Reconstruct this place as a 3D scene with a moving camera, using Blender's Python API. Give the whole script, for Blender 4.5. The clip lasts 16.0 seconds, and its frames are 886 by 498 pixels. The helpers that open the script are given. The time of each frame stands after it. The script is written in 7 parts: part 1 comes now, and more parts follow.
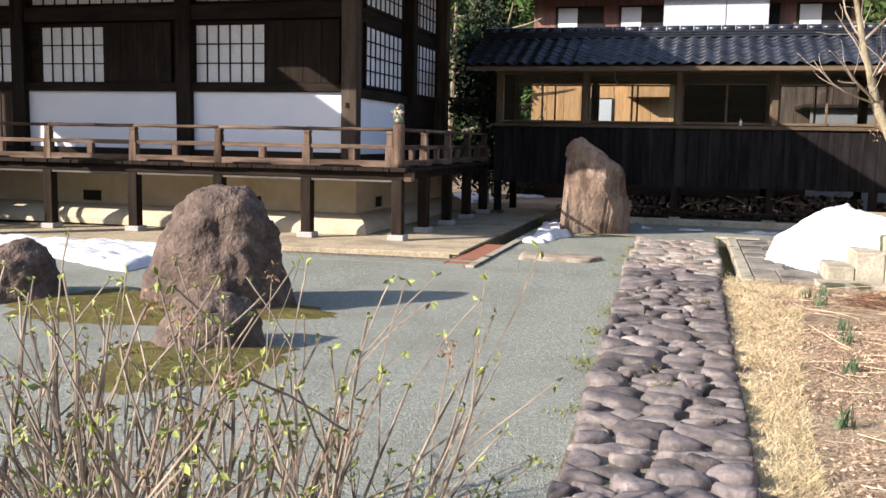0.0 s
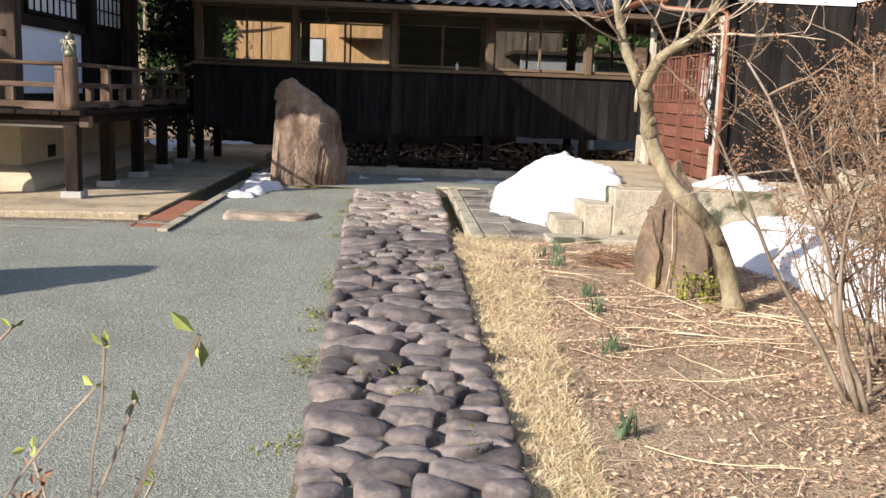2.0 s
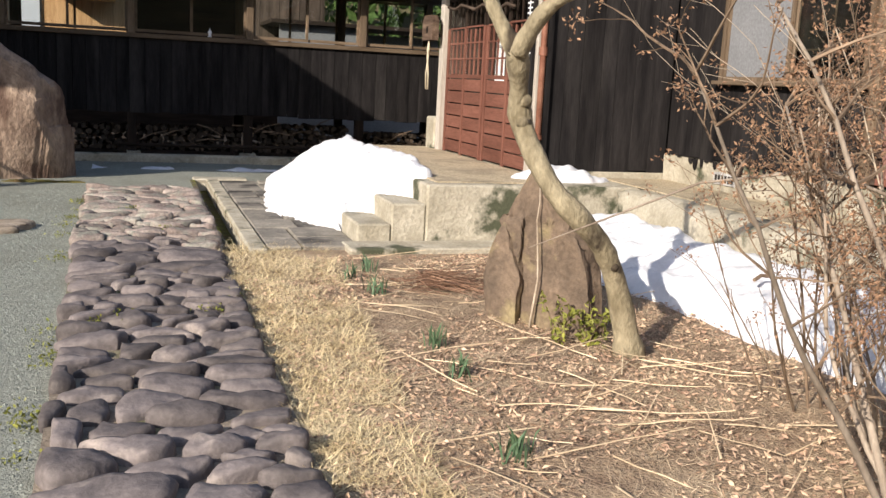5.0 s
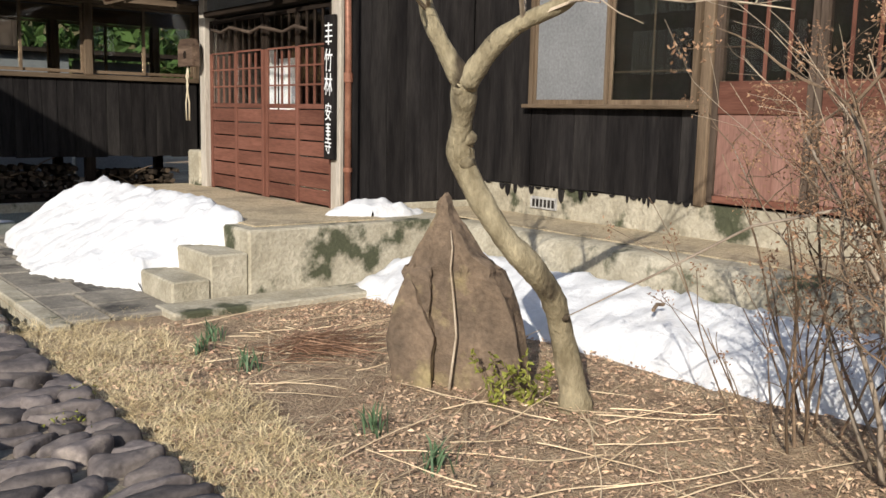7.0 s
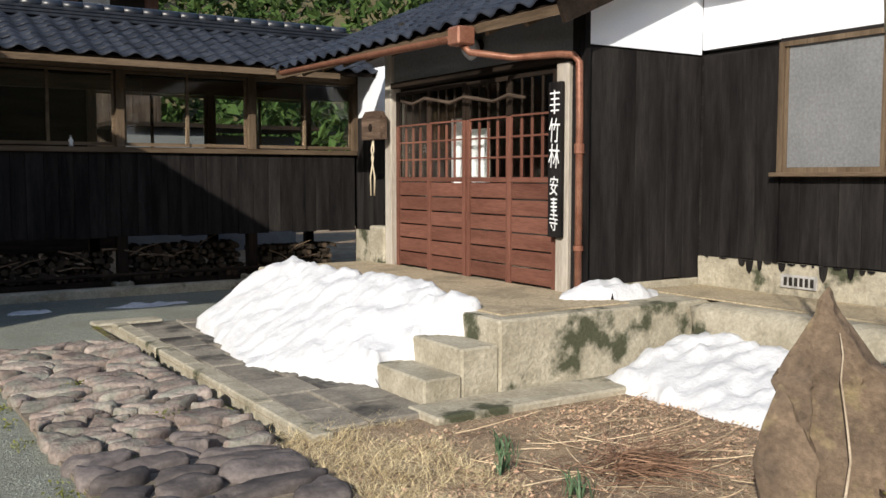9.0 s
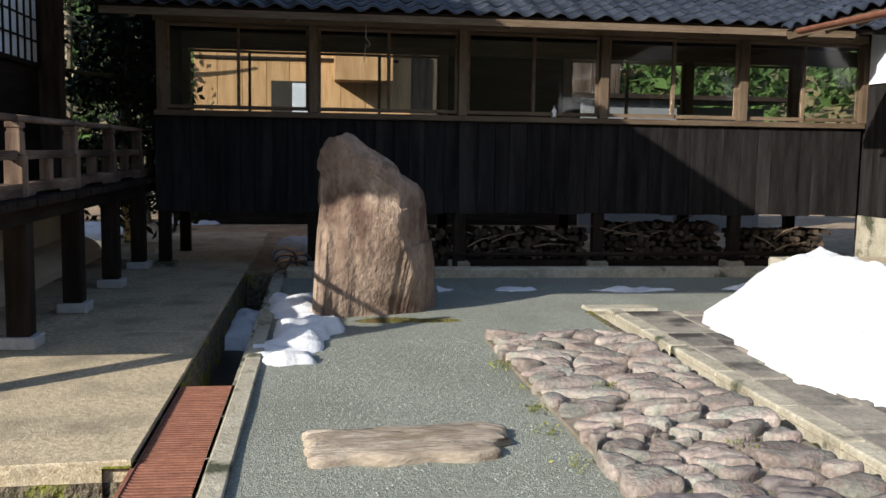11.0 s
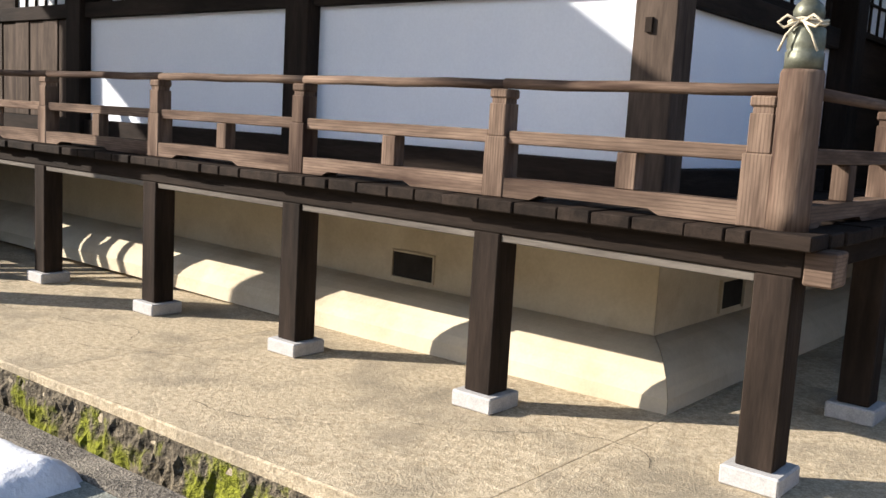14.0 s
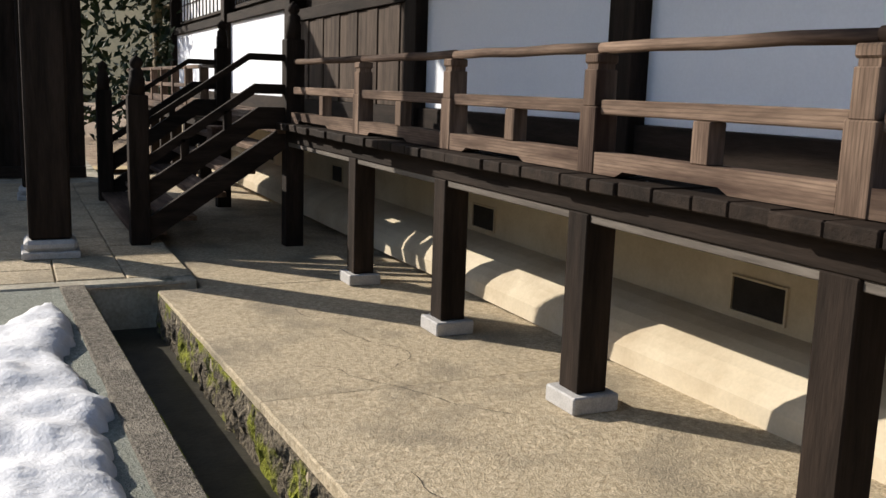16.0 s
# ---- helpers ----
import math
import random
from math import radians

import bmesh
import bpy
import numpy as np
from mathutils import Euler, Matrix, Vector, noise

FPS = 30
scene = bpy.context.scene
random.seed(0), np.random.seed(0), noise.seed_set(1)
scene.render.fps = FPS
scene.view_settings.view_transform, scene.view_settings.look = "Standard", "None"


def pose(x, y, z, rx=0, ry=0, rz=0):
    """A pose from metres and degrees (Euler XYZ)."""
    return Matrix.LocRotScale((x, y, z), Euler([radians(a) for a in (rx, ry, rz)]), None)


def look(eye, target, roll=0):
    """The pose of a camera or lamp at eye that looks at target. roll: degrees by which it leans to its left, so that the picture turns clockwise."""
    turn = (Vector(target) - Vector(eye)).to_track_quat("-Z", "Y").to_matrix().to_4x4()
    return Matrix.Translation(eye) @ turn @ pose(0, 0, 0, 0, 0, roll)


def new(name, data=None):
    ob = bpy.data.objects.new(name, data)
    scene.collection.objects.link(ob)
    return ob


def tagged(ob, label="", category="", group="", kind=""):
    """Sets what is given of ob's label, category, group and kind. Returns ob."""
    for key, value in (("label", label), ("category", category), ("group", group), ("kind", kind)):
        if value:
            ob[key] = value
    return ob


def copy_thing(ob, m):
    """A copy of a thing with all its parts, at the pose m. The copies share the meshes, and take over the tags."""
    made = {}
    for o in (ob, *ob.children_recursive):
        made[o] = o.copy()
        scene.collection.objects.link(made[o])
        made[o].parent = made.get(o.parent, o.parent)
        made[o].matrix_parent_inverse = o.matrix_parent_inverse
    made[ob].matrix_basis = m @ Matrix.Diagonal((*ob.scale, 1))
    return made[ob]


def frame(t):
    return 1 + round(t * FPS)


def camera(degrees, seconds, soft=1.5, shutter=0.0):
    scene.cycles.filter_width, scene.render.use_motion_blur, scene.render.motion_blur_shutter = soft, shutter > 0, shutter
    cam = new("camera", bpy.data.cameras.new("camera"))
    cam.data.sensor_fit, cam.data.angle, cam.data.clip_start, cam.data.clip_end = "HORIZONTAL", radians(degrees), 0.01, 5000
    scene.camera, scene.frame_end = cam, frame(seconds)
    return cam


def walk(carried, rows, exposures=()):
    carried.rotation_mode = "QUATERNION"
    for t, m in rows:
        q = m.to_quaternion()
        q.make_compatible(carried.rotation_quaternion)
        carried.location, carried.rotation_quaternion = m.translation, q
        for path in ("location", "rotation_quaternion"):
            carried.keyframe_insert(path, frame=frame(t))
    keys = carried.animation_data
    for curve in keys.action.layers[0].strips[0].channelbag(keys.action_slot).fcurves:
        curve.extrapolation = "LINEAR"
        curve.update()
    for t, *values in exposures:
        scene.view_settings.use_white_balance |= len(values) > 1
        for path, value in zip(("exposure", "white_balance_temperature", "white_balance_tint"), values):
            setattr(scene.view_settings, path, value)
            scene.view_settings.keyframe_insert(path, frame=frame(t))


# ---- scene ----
cam = camera(51.3, 16.0)
PATH = [
    (0, (0.251, 0.67, 1.508), (-0.265, 2.588, 1.275), 1.1),
    (0.5, (0.164, 1.072, 1.505), (-0.266, 2.999, 1.186), 1.5),
    (1, (0.116, 1.326, 1.505), (-0.216, 3.274, 1.197), 1.8),
    (1.5, (0.118, 1.673, 1.491), (-0.058, 3.64, 1.178), 1.4),
    (2, (0.076, 2.077, 1.471), (0.174, 4.046, 1.138), 2.1),
    (2.5, (0.087, 2.443, 1.468), (0.362, 4.401, 1.167), 2.6),
    (3, (0.131, 2.791, 1.463), (0.418, 4.746, 1.154), 2.6),
    (3.5, (0.114, 3.101, 1.447), (0.413, 5.054, 1.133), 2.2),
    (4, (0.069, 3.485, 1.445), (0.452, 5.419, 1.109), 2.4),
    (4.5, (0.065, 3.898, 1.424), (0.538, 5.808, 1.07), 2.9),
    (5, (-0.008, 4.218, 1.403), (0.619, 6.084, 1.047), 3.0),
    (5.2, (-0.08, 4.353, 1.394), (0.625, 6.188, 1.028), 3.1),
    (7.3, (-0.82, 5.549, 1.431), (0.422, 7.09, 1.146), 0.8),
    (7.5, (-0.892, 5.662, 1.425), (0.359, 7.196, 1.138), 0.6),
    (8, (-1.062, 5.996, 1.429), (0.154, 7.564, 1.177), -0.1),
    (8.2, (-1.118, 6.128, 1.449), (0.078, 7.716, 1.227), -0.2),
    (10.3, (-1.684, 7.727, 1.526), (-1.014, 9.606, 1.387), 1.0),
    (10.5, (-1.737, 7.858, 1.507), (-1.164, 9.768, 1.358), 1.2),
    (11, (-1.823, 8.131, 1.481), (-1.558, 10.101, 1.267), 0.9),
    (11.5, (-1.948, 8.395, 1.488), (-1.989, 10.381, 1.253), 0.8),
    (12, (-2.096, 8.704, 1.466), (-2.372, 10.669, 1.219), 1.6),
    (12.5, (-2.208, 8.974, 1.462), (-2.745, 10.882, 1.194), 1.9),
    (13, (-2.309, 9.265, 1.47), (-3.158, 11.058, 1.219), 1.6),
    (13.5, (-2.433, 9.543, 1.463), (-3.522, 11.204, 1.226), 2.4),
    (14, (-2.633, 9.888, 1.452), (-3.895, 11.415, 1.18), 3.3),
    (14.5, (-2.761, 10.223, 1.433), (-4.193, 11.587, 1.132), 2.5),
    (15, (-2.922, 10.532, 1.448), (-4.497, 11.728, 1.15), 2.0),
    (15.5, (-3.146, 10.857, 1.434), (-4.828, 11.9, 1.151), 2.3),
    (16, (-3.344, 11.22, 1.449), (-5.128, 12.058, 1.109), 1.9),
]
EXPOSURES = [(0, 0.92, 6500, 16), (2, 0.68, 6600, 15), (3, 0.44, 6700, 14), (4.5, 0.49, 6700, 14), (5, 0.47, 6650, 14), (7.5, 0.0, 6500, 10), (8.2, -0.04, 6500, 10), (10.3, 0.22, 6450, 10),
             (11, 0.5, 6300, 10), (11.5, 0.98, 6050, 13), (12.5, 1.1, 6050, 13), (13.5, 1.0, 6300, 13), (14, 0.98, 6400, 13), (15, 0.51, 6450, 12), (15.5, 0.42, 6350, 12), (16, 0.40, 6500, 12)]
walk(cam, [(t, look(e, g, r)) for t, e, g, r in PATH], EXPOSURES)

# ---- light ----
SUN_AZ, SUN_EL = 38.0, 26.0          # light travels towards +x, turned 38 degrees to +y
world = bpy.data.worlds.new("world")
scene.world = world
world.use_nodes = True
wn = world.node_tree
sky = wn.nodes.new("ShaderNodeTexSky")
sky.sky_type, sky.sun_disc = "NISHITA", False
sky.sun_elevation = radians(SUN_EL)
sky.sun_rotation = radians(270 - SUN_AZ)
wn.links.new(sky.outputs[0], wn.nodes["Background"].inputs[0])
wn.nodes["Background"].inputs[1].default_value = 0.15
sun = new("sun", bpy.data.lights.new("sun", "SUN"))
sun.data.energy, sun.data.angle, sun.data.color = 4.9, radians(0.5), (1.0, 0.93, 0.82)
ca, sa = math.cos(radians(SUN_AZ)), math.sin(radians(SUN_AZ))
sun.matrix_world = look((-20 * ca, -20 * sa, 20 * math.tan(radians(SUN_EL))), (0, 0, 0))


# ---- materials ----
def surf(name, c1, c2, scale=4.0, rough=0.8, stretch=(1, 1, 1), fine=40.0, bump=0.3, dist=0.01, c3=None, scale3=1.2,
         cut3=(0.52, 0.68), metal=0.0, vary=0.0, island=False, rough2=None, spec=0.3, grit=0.22, rings=0.0, across="Z"):
    """A weathered surface: two colours at one scale, a stain at another, fine grain as relief."""
    m = bpy.data.materials.new(name)
    m.use_nodes = True
    n, l = m.node_tree.nodes, m.node_tree.links
    b = n["Principled BSDF"]
    co = n.new("ShaderNodeTexCoord")
    mp = n.new("ShaderNodeMapping")
    mp.inputs["Scale"].default_value = stretch
    l.new(co.outputs["Object"], mp.inputs["Vector"])
    info = n.new("ShaderNodeObjectInfo")
    shift = n.new("ShaderNodeVectorMath")
    shift.operation = "MULTIPLY_ADD"
    comb = n.new("ShaderNodeCombineXYZ")
    for i in range(3):
        l.new(info.outputs["Random"], comb.inputs[i])
    l.new(comb.outputs[0], shift.inputs[0])
    shift.inputs[1].default_value = (37, 53, 71)
    l.new(mp.outputs[0], shift.inputs[2])

    def tex(s, detail=4.0, vec=shift.outputs[0]):
        t = n.new("ShaderNodeTexNoise")
        t.inputs["Scale"].default_value, t.inputs["Detail"].default_value, t.inputs["Roughness"].default_value = s, detail, 0.6
        l.new(vec, t.inputs["Vector"])
        return t.outputs[0]

    def ramp(fac, a, c):
        r = n.new("ShaderNodeMapRange")
        r.inputs[1].default_value, r.inputs[2].default_value = a, c
        l.new(fac, r.inputs[0])
        return r.outputs[0]

    def mix(fac, a, c):
        x = n.new("ShaderNodeMix")
        x.data_type = "RGBA"
        l.new(fac, x.inputs[0])
        for sock, v in ((x.inputs[6], a), (x.inputs[7], c)):
            if isinstance(v, tuple):
                sock.default_value = (*v, 1)
            else:
                l.new(v, sock)
        return x.outputs[2]

    big, small = tex(scale), tex(fine, 3)
    col = mix(ramp(big, 0.32, 0.68), c1, c2)
    if c3:
        col = mix(ramp(tex(scale3, 5), *cut3), col, c3)
    if rings:
        wv = n.new("ShaderNodeTexWave")
        wv.wave_type, wv.bands_direction = "BANDS", across
        wv.inputs["Scale"].default_value, wv.inputs["Distortion"].default_value = 20.0, 4.0
        wv.inputs["Detail"].default_value, wv.inputs["Detail Scale"].default_value = 2.5, 0.8
        l.new(shift.outputs[0], wv.inputs["Vector"])
        col = mix(ramp(wv.outputs["Fac"], -0.5, 0.5), tuple((p + q) * 0.5 * (1 - rings) for p, q in zip(c1, c2)), col)
    hs = n.new("ShaderNodeHueSaturation")
    grain = n.new("ShaderNodeMapRange")
    grain.inputs[1].default_value, grain.inputs[2].default_value = 0.25, 0.75
    grain.inputs[3].default_value, grain.inputs[4].default_value = 1 - grit, 1 + grit
    l.new(small, grain.inputs[0])
    val = grain.outputs[0]
    if vary:
        if island:
            g = n.new("ShaderNodeNewGeometry")
            r = g.outputs["Random Per Island"]
        else:
            r = info.outputs["Random"]
        v = n.new("ShaderNodeMapRange")
        v.inputs[3].default_value, v.inputs[4].default_value = 1 - vary, 1 + vary
        l.new(r, v.inputs[0])
        mm = n.new("ShaderNodeMath")
        mm.operation = "MULTIPLY"
        l.new(val, mm.inputs[0])
        l.new(v.outputs[0], mm.inputs[1])
        val = mm.outputs[0]
    l.new(val, hs.inputs["Value"])
    l.new(col, hs.inputs["Color"])
    l.new(hs.outputs[0], b.inputs["Base Color"])
    b.inputs["Metallic"].default_value = metal
    b.inputs["Specular IOR Level"].default_value = spec
    if rough2 is None:
        b.inputs["Roughness"].default_value = rough
    else:
        rr = n.new("ShaderNodeMapRange")
        rr.inputs[3].default_value, rr.inputs[4].default_value = rough, rough2
        l.new(big, rr.inputs[0])
        l.new(rr.outputs[0], b.inputs["Roughness"])
    if bump:
        bp = n.new("ShaderNodeBump")
        bp.inputs["Strength"].default_value, bp.inputs["Distance"].default_value = bump, dist
        add = n.new("ShaderNodeMath")
        add.operation = "ADD"
        l.new(small, add.inputs[0])
        l.new(big, add.inputs[1])
        l.new(add.outputs[0], bp.inputs["Height"])
        l.new(bp.outputs[0], b.inputs["Normal"])
    return m


GX, GY, GZ = (0.12, 1, 1), (1, 0.12, 1), (1, 1, 0.12)   # grain along x, y, z


def woods(name, c1, c2, spec=0.1, **kw):
    return [surf(name + "_" + a, c1, c2, scale=9, fine=70, stretch=g, rough=0.8, bump=0.5, dist=0.006, vary=0.18, spec=spec, across="X" if a == "z" else "Z", **kw)
            for a, g in zip("xyz", (GX, GY, GZ))]


dark_x, dark_y, dark_z = woods("dark_stained_wood", (0.012, 0.009, 0.007), (0.034, 0.024, 0.018))
weath_x, weath_y, weath_z = woods("weathered_brown_wood", (0.06, 0.037, 0.027), (0.27, 0.19, 0.137), c3=(0.038, 0.023, 0.017), scale3=2.4, cut3=(0.50, 0.66), rings=0.5)
black_x, black_y, black_z = woods("black_tarred_boards", (0.0105, 0.0098, 0.01), (0.027, 0.0245, 0.024), spec=0.03, c3=(0.046, 0.042, 0.039), scale3=3, cut3=(0.52, 0.8))
frame_x, frame_y, frame_z = woods("grey_brown_window_wood", (0.10, 0.07, 0.045), (0.19, 0.14, 0.095))
red_x, red_y, red_z = woods("red_brown_painted_wood", (0.12, 0.051, 0.036), (0.18, 0.08, 0.057))
faded_x, faded_y, faded_z = woods("faded_red_panel", (0.22, 0.115, 0.09), (0.31, 0.175, 0.14))
tan_x, tan_y, tan_z = woods("tan_plank_wood", (0.36, 0.21, 0.10), (0.50, 0.31, 0.16))
old_x, old_y, old_z = woods("grey_brown_old_timber", (0.04, 0.029, 0.022), (0.105, 0.078, 0.06))
# paler beam wood, its tone carries the sun on the lower edge
sunlit_x = surf("sunlit_beam_wood", (0.085, 0.072, 0.06), (0.17, 0.15, 0.125), scale=9, fine=70, stretch=GX, rough=0.85)
pale_z = surf("bleached_post_wood", (0.35, 0.31, 0.26), (0.5, 0.46, 0.40), scale=9, fine=70, stretch=GZ, rough=0.85)
white_wall = surf("white_plaster", (0.83, 0.87, 0.94), (0.88, 0.91, 0.96), scale=1.5, fine=60, bump=0.05, dist=0.002, rough=0.9, grit=0.03)
cream = surf("cream_plaster", (0.52, 0.44, 0.31), (0.62, 0.54, 0.40), scale=1.6, fine=50, bump=0.12, dist=0.003, c3=(0.42, 0.34, 0.23), scale3=2.2, cut3=(0.5, 0.8), rough=0.9, grit=0.06)
concrete = surf("weathered_concrete", (0.345, 0.275, 0.175), (0.59, 0.495, 0.345), scale=30, fine=110, bump=0.9, dist=0.007, c3=(0.26, 0.22, 0.155), scale3=1.9, cut3=(0.47, 0.70), grit=0.42, rough=0.9)
rough_conc = surf("stained_rough_concrete", (0.30, 0.27, 0.20), (0.47, 0.43, 0.34), scale=3.5, fine=35, bump=0.7, dist=0.015, c3=(0.07, 0.075, 0.045), scale3=2.2, cut3=(0.55, 0.63), rough=0.95)
moss_conc = surf("mossy_channel_concrete", (0.045, 0.036, 0.026), (0.24, 0.20, 0.135), scale=26, fine=45, bump=1.0, dist=0.035, c3=(0.22, 0.235, 0.02), scale3=3.0, cut3=(0.51, 0.59), rough=0.95, grit=0.4)
kerb_m = surf("washed_aggregate_kerb", (0.10, 0.088, 0.07), (0.30, 0.265, 0.21), scale=45, fine=90, bump=1.0, dist=0.02, c3=(0.34, 0.30, 0.235), scale3=3, cut3=(0.52, 0.66), rough=0.95, grit=0.35)
footing = surf("pale_granite_footing", (0.38, 0.37, 0.355), (0.48, 0.47, 0.45), scale=20, fine=120, bump=0.1, rough=0.8)
gravel_m = surf("blue_green_gravel", (0.212, 0.226, 0.192), (0.355, 0.367, 0.308), scale=42, fine=110, bump=1.0, dist=0.014, c3=(0.22, 0.225, 0.185), scale3=1.1, cut3=(0.45, 0.75), rough=0.95, grit=0.4)
chip_m = surf("gravel_chip", (0.19, 0.215, 0.19), (0.31, 0.335, 0.29), scale=8, fine=100, bump=0.2, vary=0.35, island=True, rough=0.9)
soil = surf("dry_garden_soil", (0.20, 0.135, 0.09), (0.42, 0.31, 0.205), scale=9, fine=60, bump=1.0, dist=0.03, c3=(0.47, 0.36, 0.235), scale3=2.2, cut3=(0.45, 0.7), rough=0.95)
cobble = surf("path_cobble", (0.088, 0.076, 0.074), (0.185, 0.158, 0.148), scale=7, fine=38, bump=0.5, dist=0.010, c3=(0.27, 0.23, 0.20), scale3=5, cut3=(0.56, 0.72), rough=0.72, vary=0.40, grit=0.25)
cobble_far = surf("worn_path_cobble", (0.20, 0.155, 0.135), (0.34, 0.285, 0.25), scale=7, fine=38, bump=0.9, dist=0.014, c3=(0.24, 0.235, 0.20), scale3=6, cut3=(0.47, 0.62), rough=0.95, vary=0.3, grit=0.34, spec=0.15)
mortar = surf("path_joint_earth", (0.16, 0.13, 0.10), (0.30, 0.25, 0.19), scale=12, fine=60, bump=0.8, dist=0.01, c3=(0.11, 0.12, 0.05), scale3=3, rough=0.95)
rock_dark = surf("dark_garden_rock", (0.07, 0.05, 0.04), (0.17, 0.125, 0.10), scale=7, fine=26, bump=1.0, dist=0.03, c3=(0.26, 0.21, 0.16), scale3=12, cut3=(0.6, 0.75), rough=0.9)
rock_tan = surf("tan_standing_stone", (0.14, 0.092, 0.068), (0.36, 0.27, 0.20), scale=3.4, fine=24, stretch=(1, 1, 0.55), bump=0.9, dist=0.03, c3=(0.10, 0.062, 0.045), scale3=2.6, cut3=(0.50, 0.64), rough=0.85)
rock_stele = surf("brown_stele_stone", (0.10, 0.074, 0.053), (0.20, 0.145, 0.10), scale=4, fine=28, bump=0.8, dist=0.015, c3=(0.29, 0.235, 0.125), scale3=2.6, cut3=(0.52, 0.66), rough=0.85, grit=0.3)
slab_m = surf("flat_slab_stone", (0.24, 0.195, 0.145), (0.42, 0.355, 0.28), scale=12, fine=45, stretch=(0.35, 1, 1), bump=0.9, dist=0.012, c3=(0.18, 0.135, 0.09), scale3=7, cut3=(0.52, 0.68), rough=0.9)
paver_m = surf("grey_paver", (0.17, 0.155, 0.13), (0.30, 0.27, 0.22), scale=5, fine=40, bump=0.4, dist=0.008, c3=(0.055, 0.05, 0.045), scale3=1.3, cut3=(0.5, 0.6), rough=0.8, vary=0.15)
moss = surf("olive_moss", (0.085, 0.075, 0.02), (0.19, 0.165, 0.04), scale=10, fine=70, bump=1.0, dist=0.03, c3=(0.15, 0.095, 0.04), scale3=4, rough=1.0)
rust = surf("rusty_grate_paint", (0.18, 0.072, 0.045), (0.27, 0.118, 0.075), scale=10, fine=60, bump=0.3, rough=0.7, vary=0.1)
copper = surf("copper_brown_gutter", (0.20, 0.08, 0.05), (0.30, 0.145, 0.095), scale=6, fine=40, bump=0.1, rough=0.45, metal=0.2)
tile_m = surf("black_glazed_tile", (0.016, 0.019, 0.026), (0.035, 0.04, 0.052), scale=8, fine=60, bump=0.1, rough=0.25, rough2=0.45, vary=0.3, spec=0.5)
bronze = surf("verdigris_bronze", (0.11, 0.115, 0.085), (0.20, 0.205, 0.155), scale=9, fine=50, bump=0.15, rough=0.5, metal=0.6)
rope_m = surf("straw_rope", (0.55, 0.47, 0.33), (0.7, 0.62, 0.46), scale=60, fine=200, bump=0.5, rough=0.9)
paper = surf("white_shoji_paper", (0.74, 0.75, 0.76), (0.82, 0.83, 0.84), scale=2, fine=60, bump=0, rough=0.9)
# near black: the dark of unlit rooms, holes and cracks as a colour
dark_in = surf("unlit_hollow", (0.02, 0.017, 0.014), (0.035, 0.03, 0.025), scale=2, fine=20, bump=0, rough=0.9)
bark = surf("grey_green_bark", (0.17, 0.14, 0.085), (0.36, 0.31, 0.205), scale=9, fine=55, stretch=(1, 1, 0.5), bump=0.9, dist=0.012, c3=(0.055, 0.042, 0.028), scale3=3.2, cut3=(0.55, 0.66), rough=0.9)
twig_m = surf("pale_dry_twig", (0.27, 0.21, 0.15), (0.50, 0.42, 0.32), scale=6, fine=60, bump=0.2, rough=0.8, vary=0.3, island=True)
stem_m = surf("grey_brown_stem", (0.17, 0.13, 0.095), (0.36, 0.30, 0.235), scale=9, fine=60, stretch=(1, 1, 0.4), bump=0.4, rough=0.9, vary=0.3, island=True)
twig_d = surf("brown_twig", (0.11, 0.075, 0.05), (0.25, 0.18, 0.12), scale=6, fine=60, bump=0.2, rough=0.85, vary=0.3, island=True)
straw_m = surf("dry_straw", (0.55, 0.43, 0.23), (0.76, 0.64, 0.40), scale=5, fine=60, bump=0.1, rough=0.8, vary=0.35, island=True)
thatch_m = surf("matted_dead_grass", (0.48, 0.36, 0.23), (0.74, 0.60, 0.41), scale=3, fine=60, bump=0.1, rough=0.85, vary=0.4, island=True)
stalk_m = surf("red_brown_stalk", (0.16, 0.085, 0.055), (0.36, 0.22, 0.14), scale=5, fine=60, bump=0.1, rough=0.85, vary=0.4, island=True)
litter_m = surf("brown_leaf_litter", (0.34, 0.215, 0.15), (0.60, 0.44, 0.30), scale=5, fine=40, bump=0.1, rough=0.9, vary=0.42, island=True)
bud_m = surf("fresh_green_bud", (0.22, 0.26, 0.06), (0.32, 0.36, 0.10), scale=10, fine=60, bump=0.1, rough=0.6, vary=0.2, island=True)
head_m = surf("dried_flower_head", (0.17, 0.095, 0.06), (0.36, 0.22, 0.13), scale=10, fine=60, bump=0.1, rough=0.9, vary=0.3, island=True)
blade_m = surf("blue_green_shoot", (0.05, 0.10, 0.05), (0.11, 0.17, 0.09), scale=10, fine=60, bump=0.1, rough=0.6, vary=0.2, island=True)
yellow_leaf = surf("yellow_green_leaf", (0.10, 0.12, 0.02), (0.26, 0.26, 0.05), scale=10, fine=60, bump=0.1, rough=0.6, vary=0.3, island=True)
needle_m = surf("evergreen_leaf", (0.010, 0.022, 0.008), (0.032, 0.052, 0.018), scale=3, fine=30, bump=0, rough=0.7, vary=0.4, island=True)
hill_leaf = surf("hillside_cedar_leaf", (0.024, 0.048, 0.014), (0.062, 0.10, 0.028), scale=0.3, fine=3, bump=0, rough=0.8, vary=0.4, island=True, spec=0.1)
hill_soil = surf("hillside_brush", (0.10, 0.09, 0.045), (0.17, 0.14, 0.07), scale=0.3, fine=3, bump=0, rough=1.0)
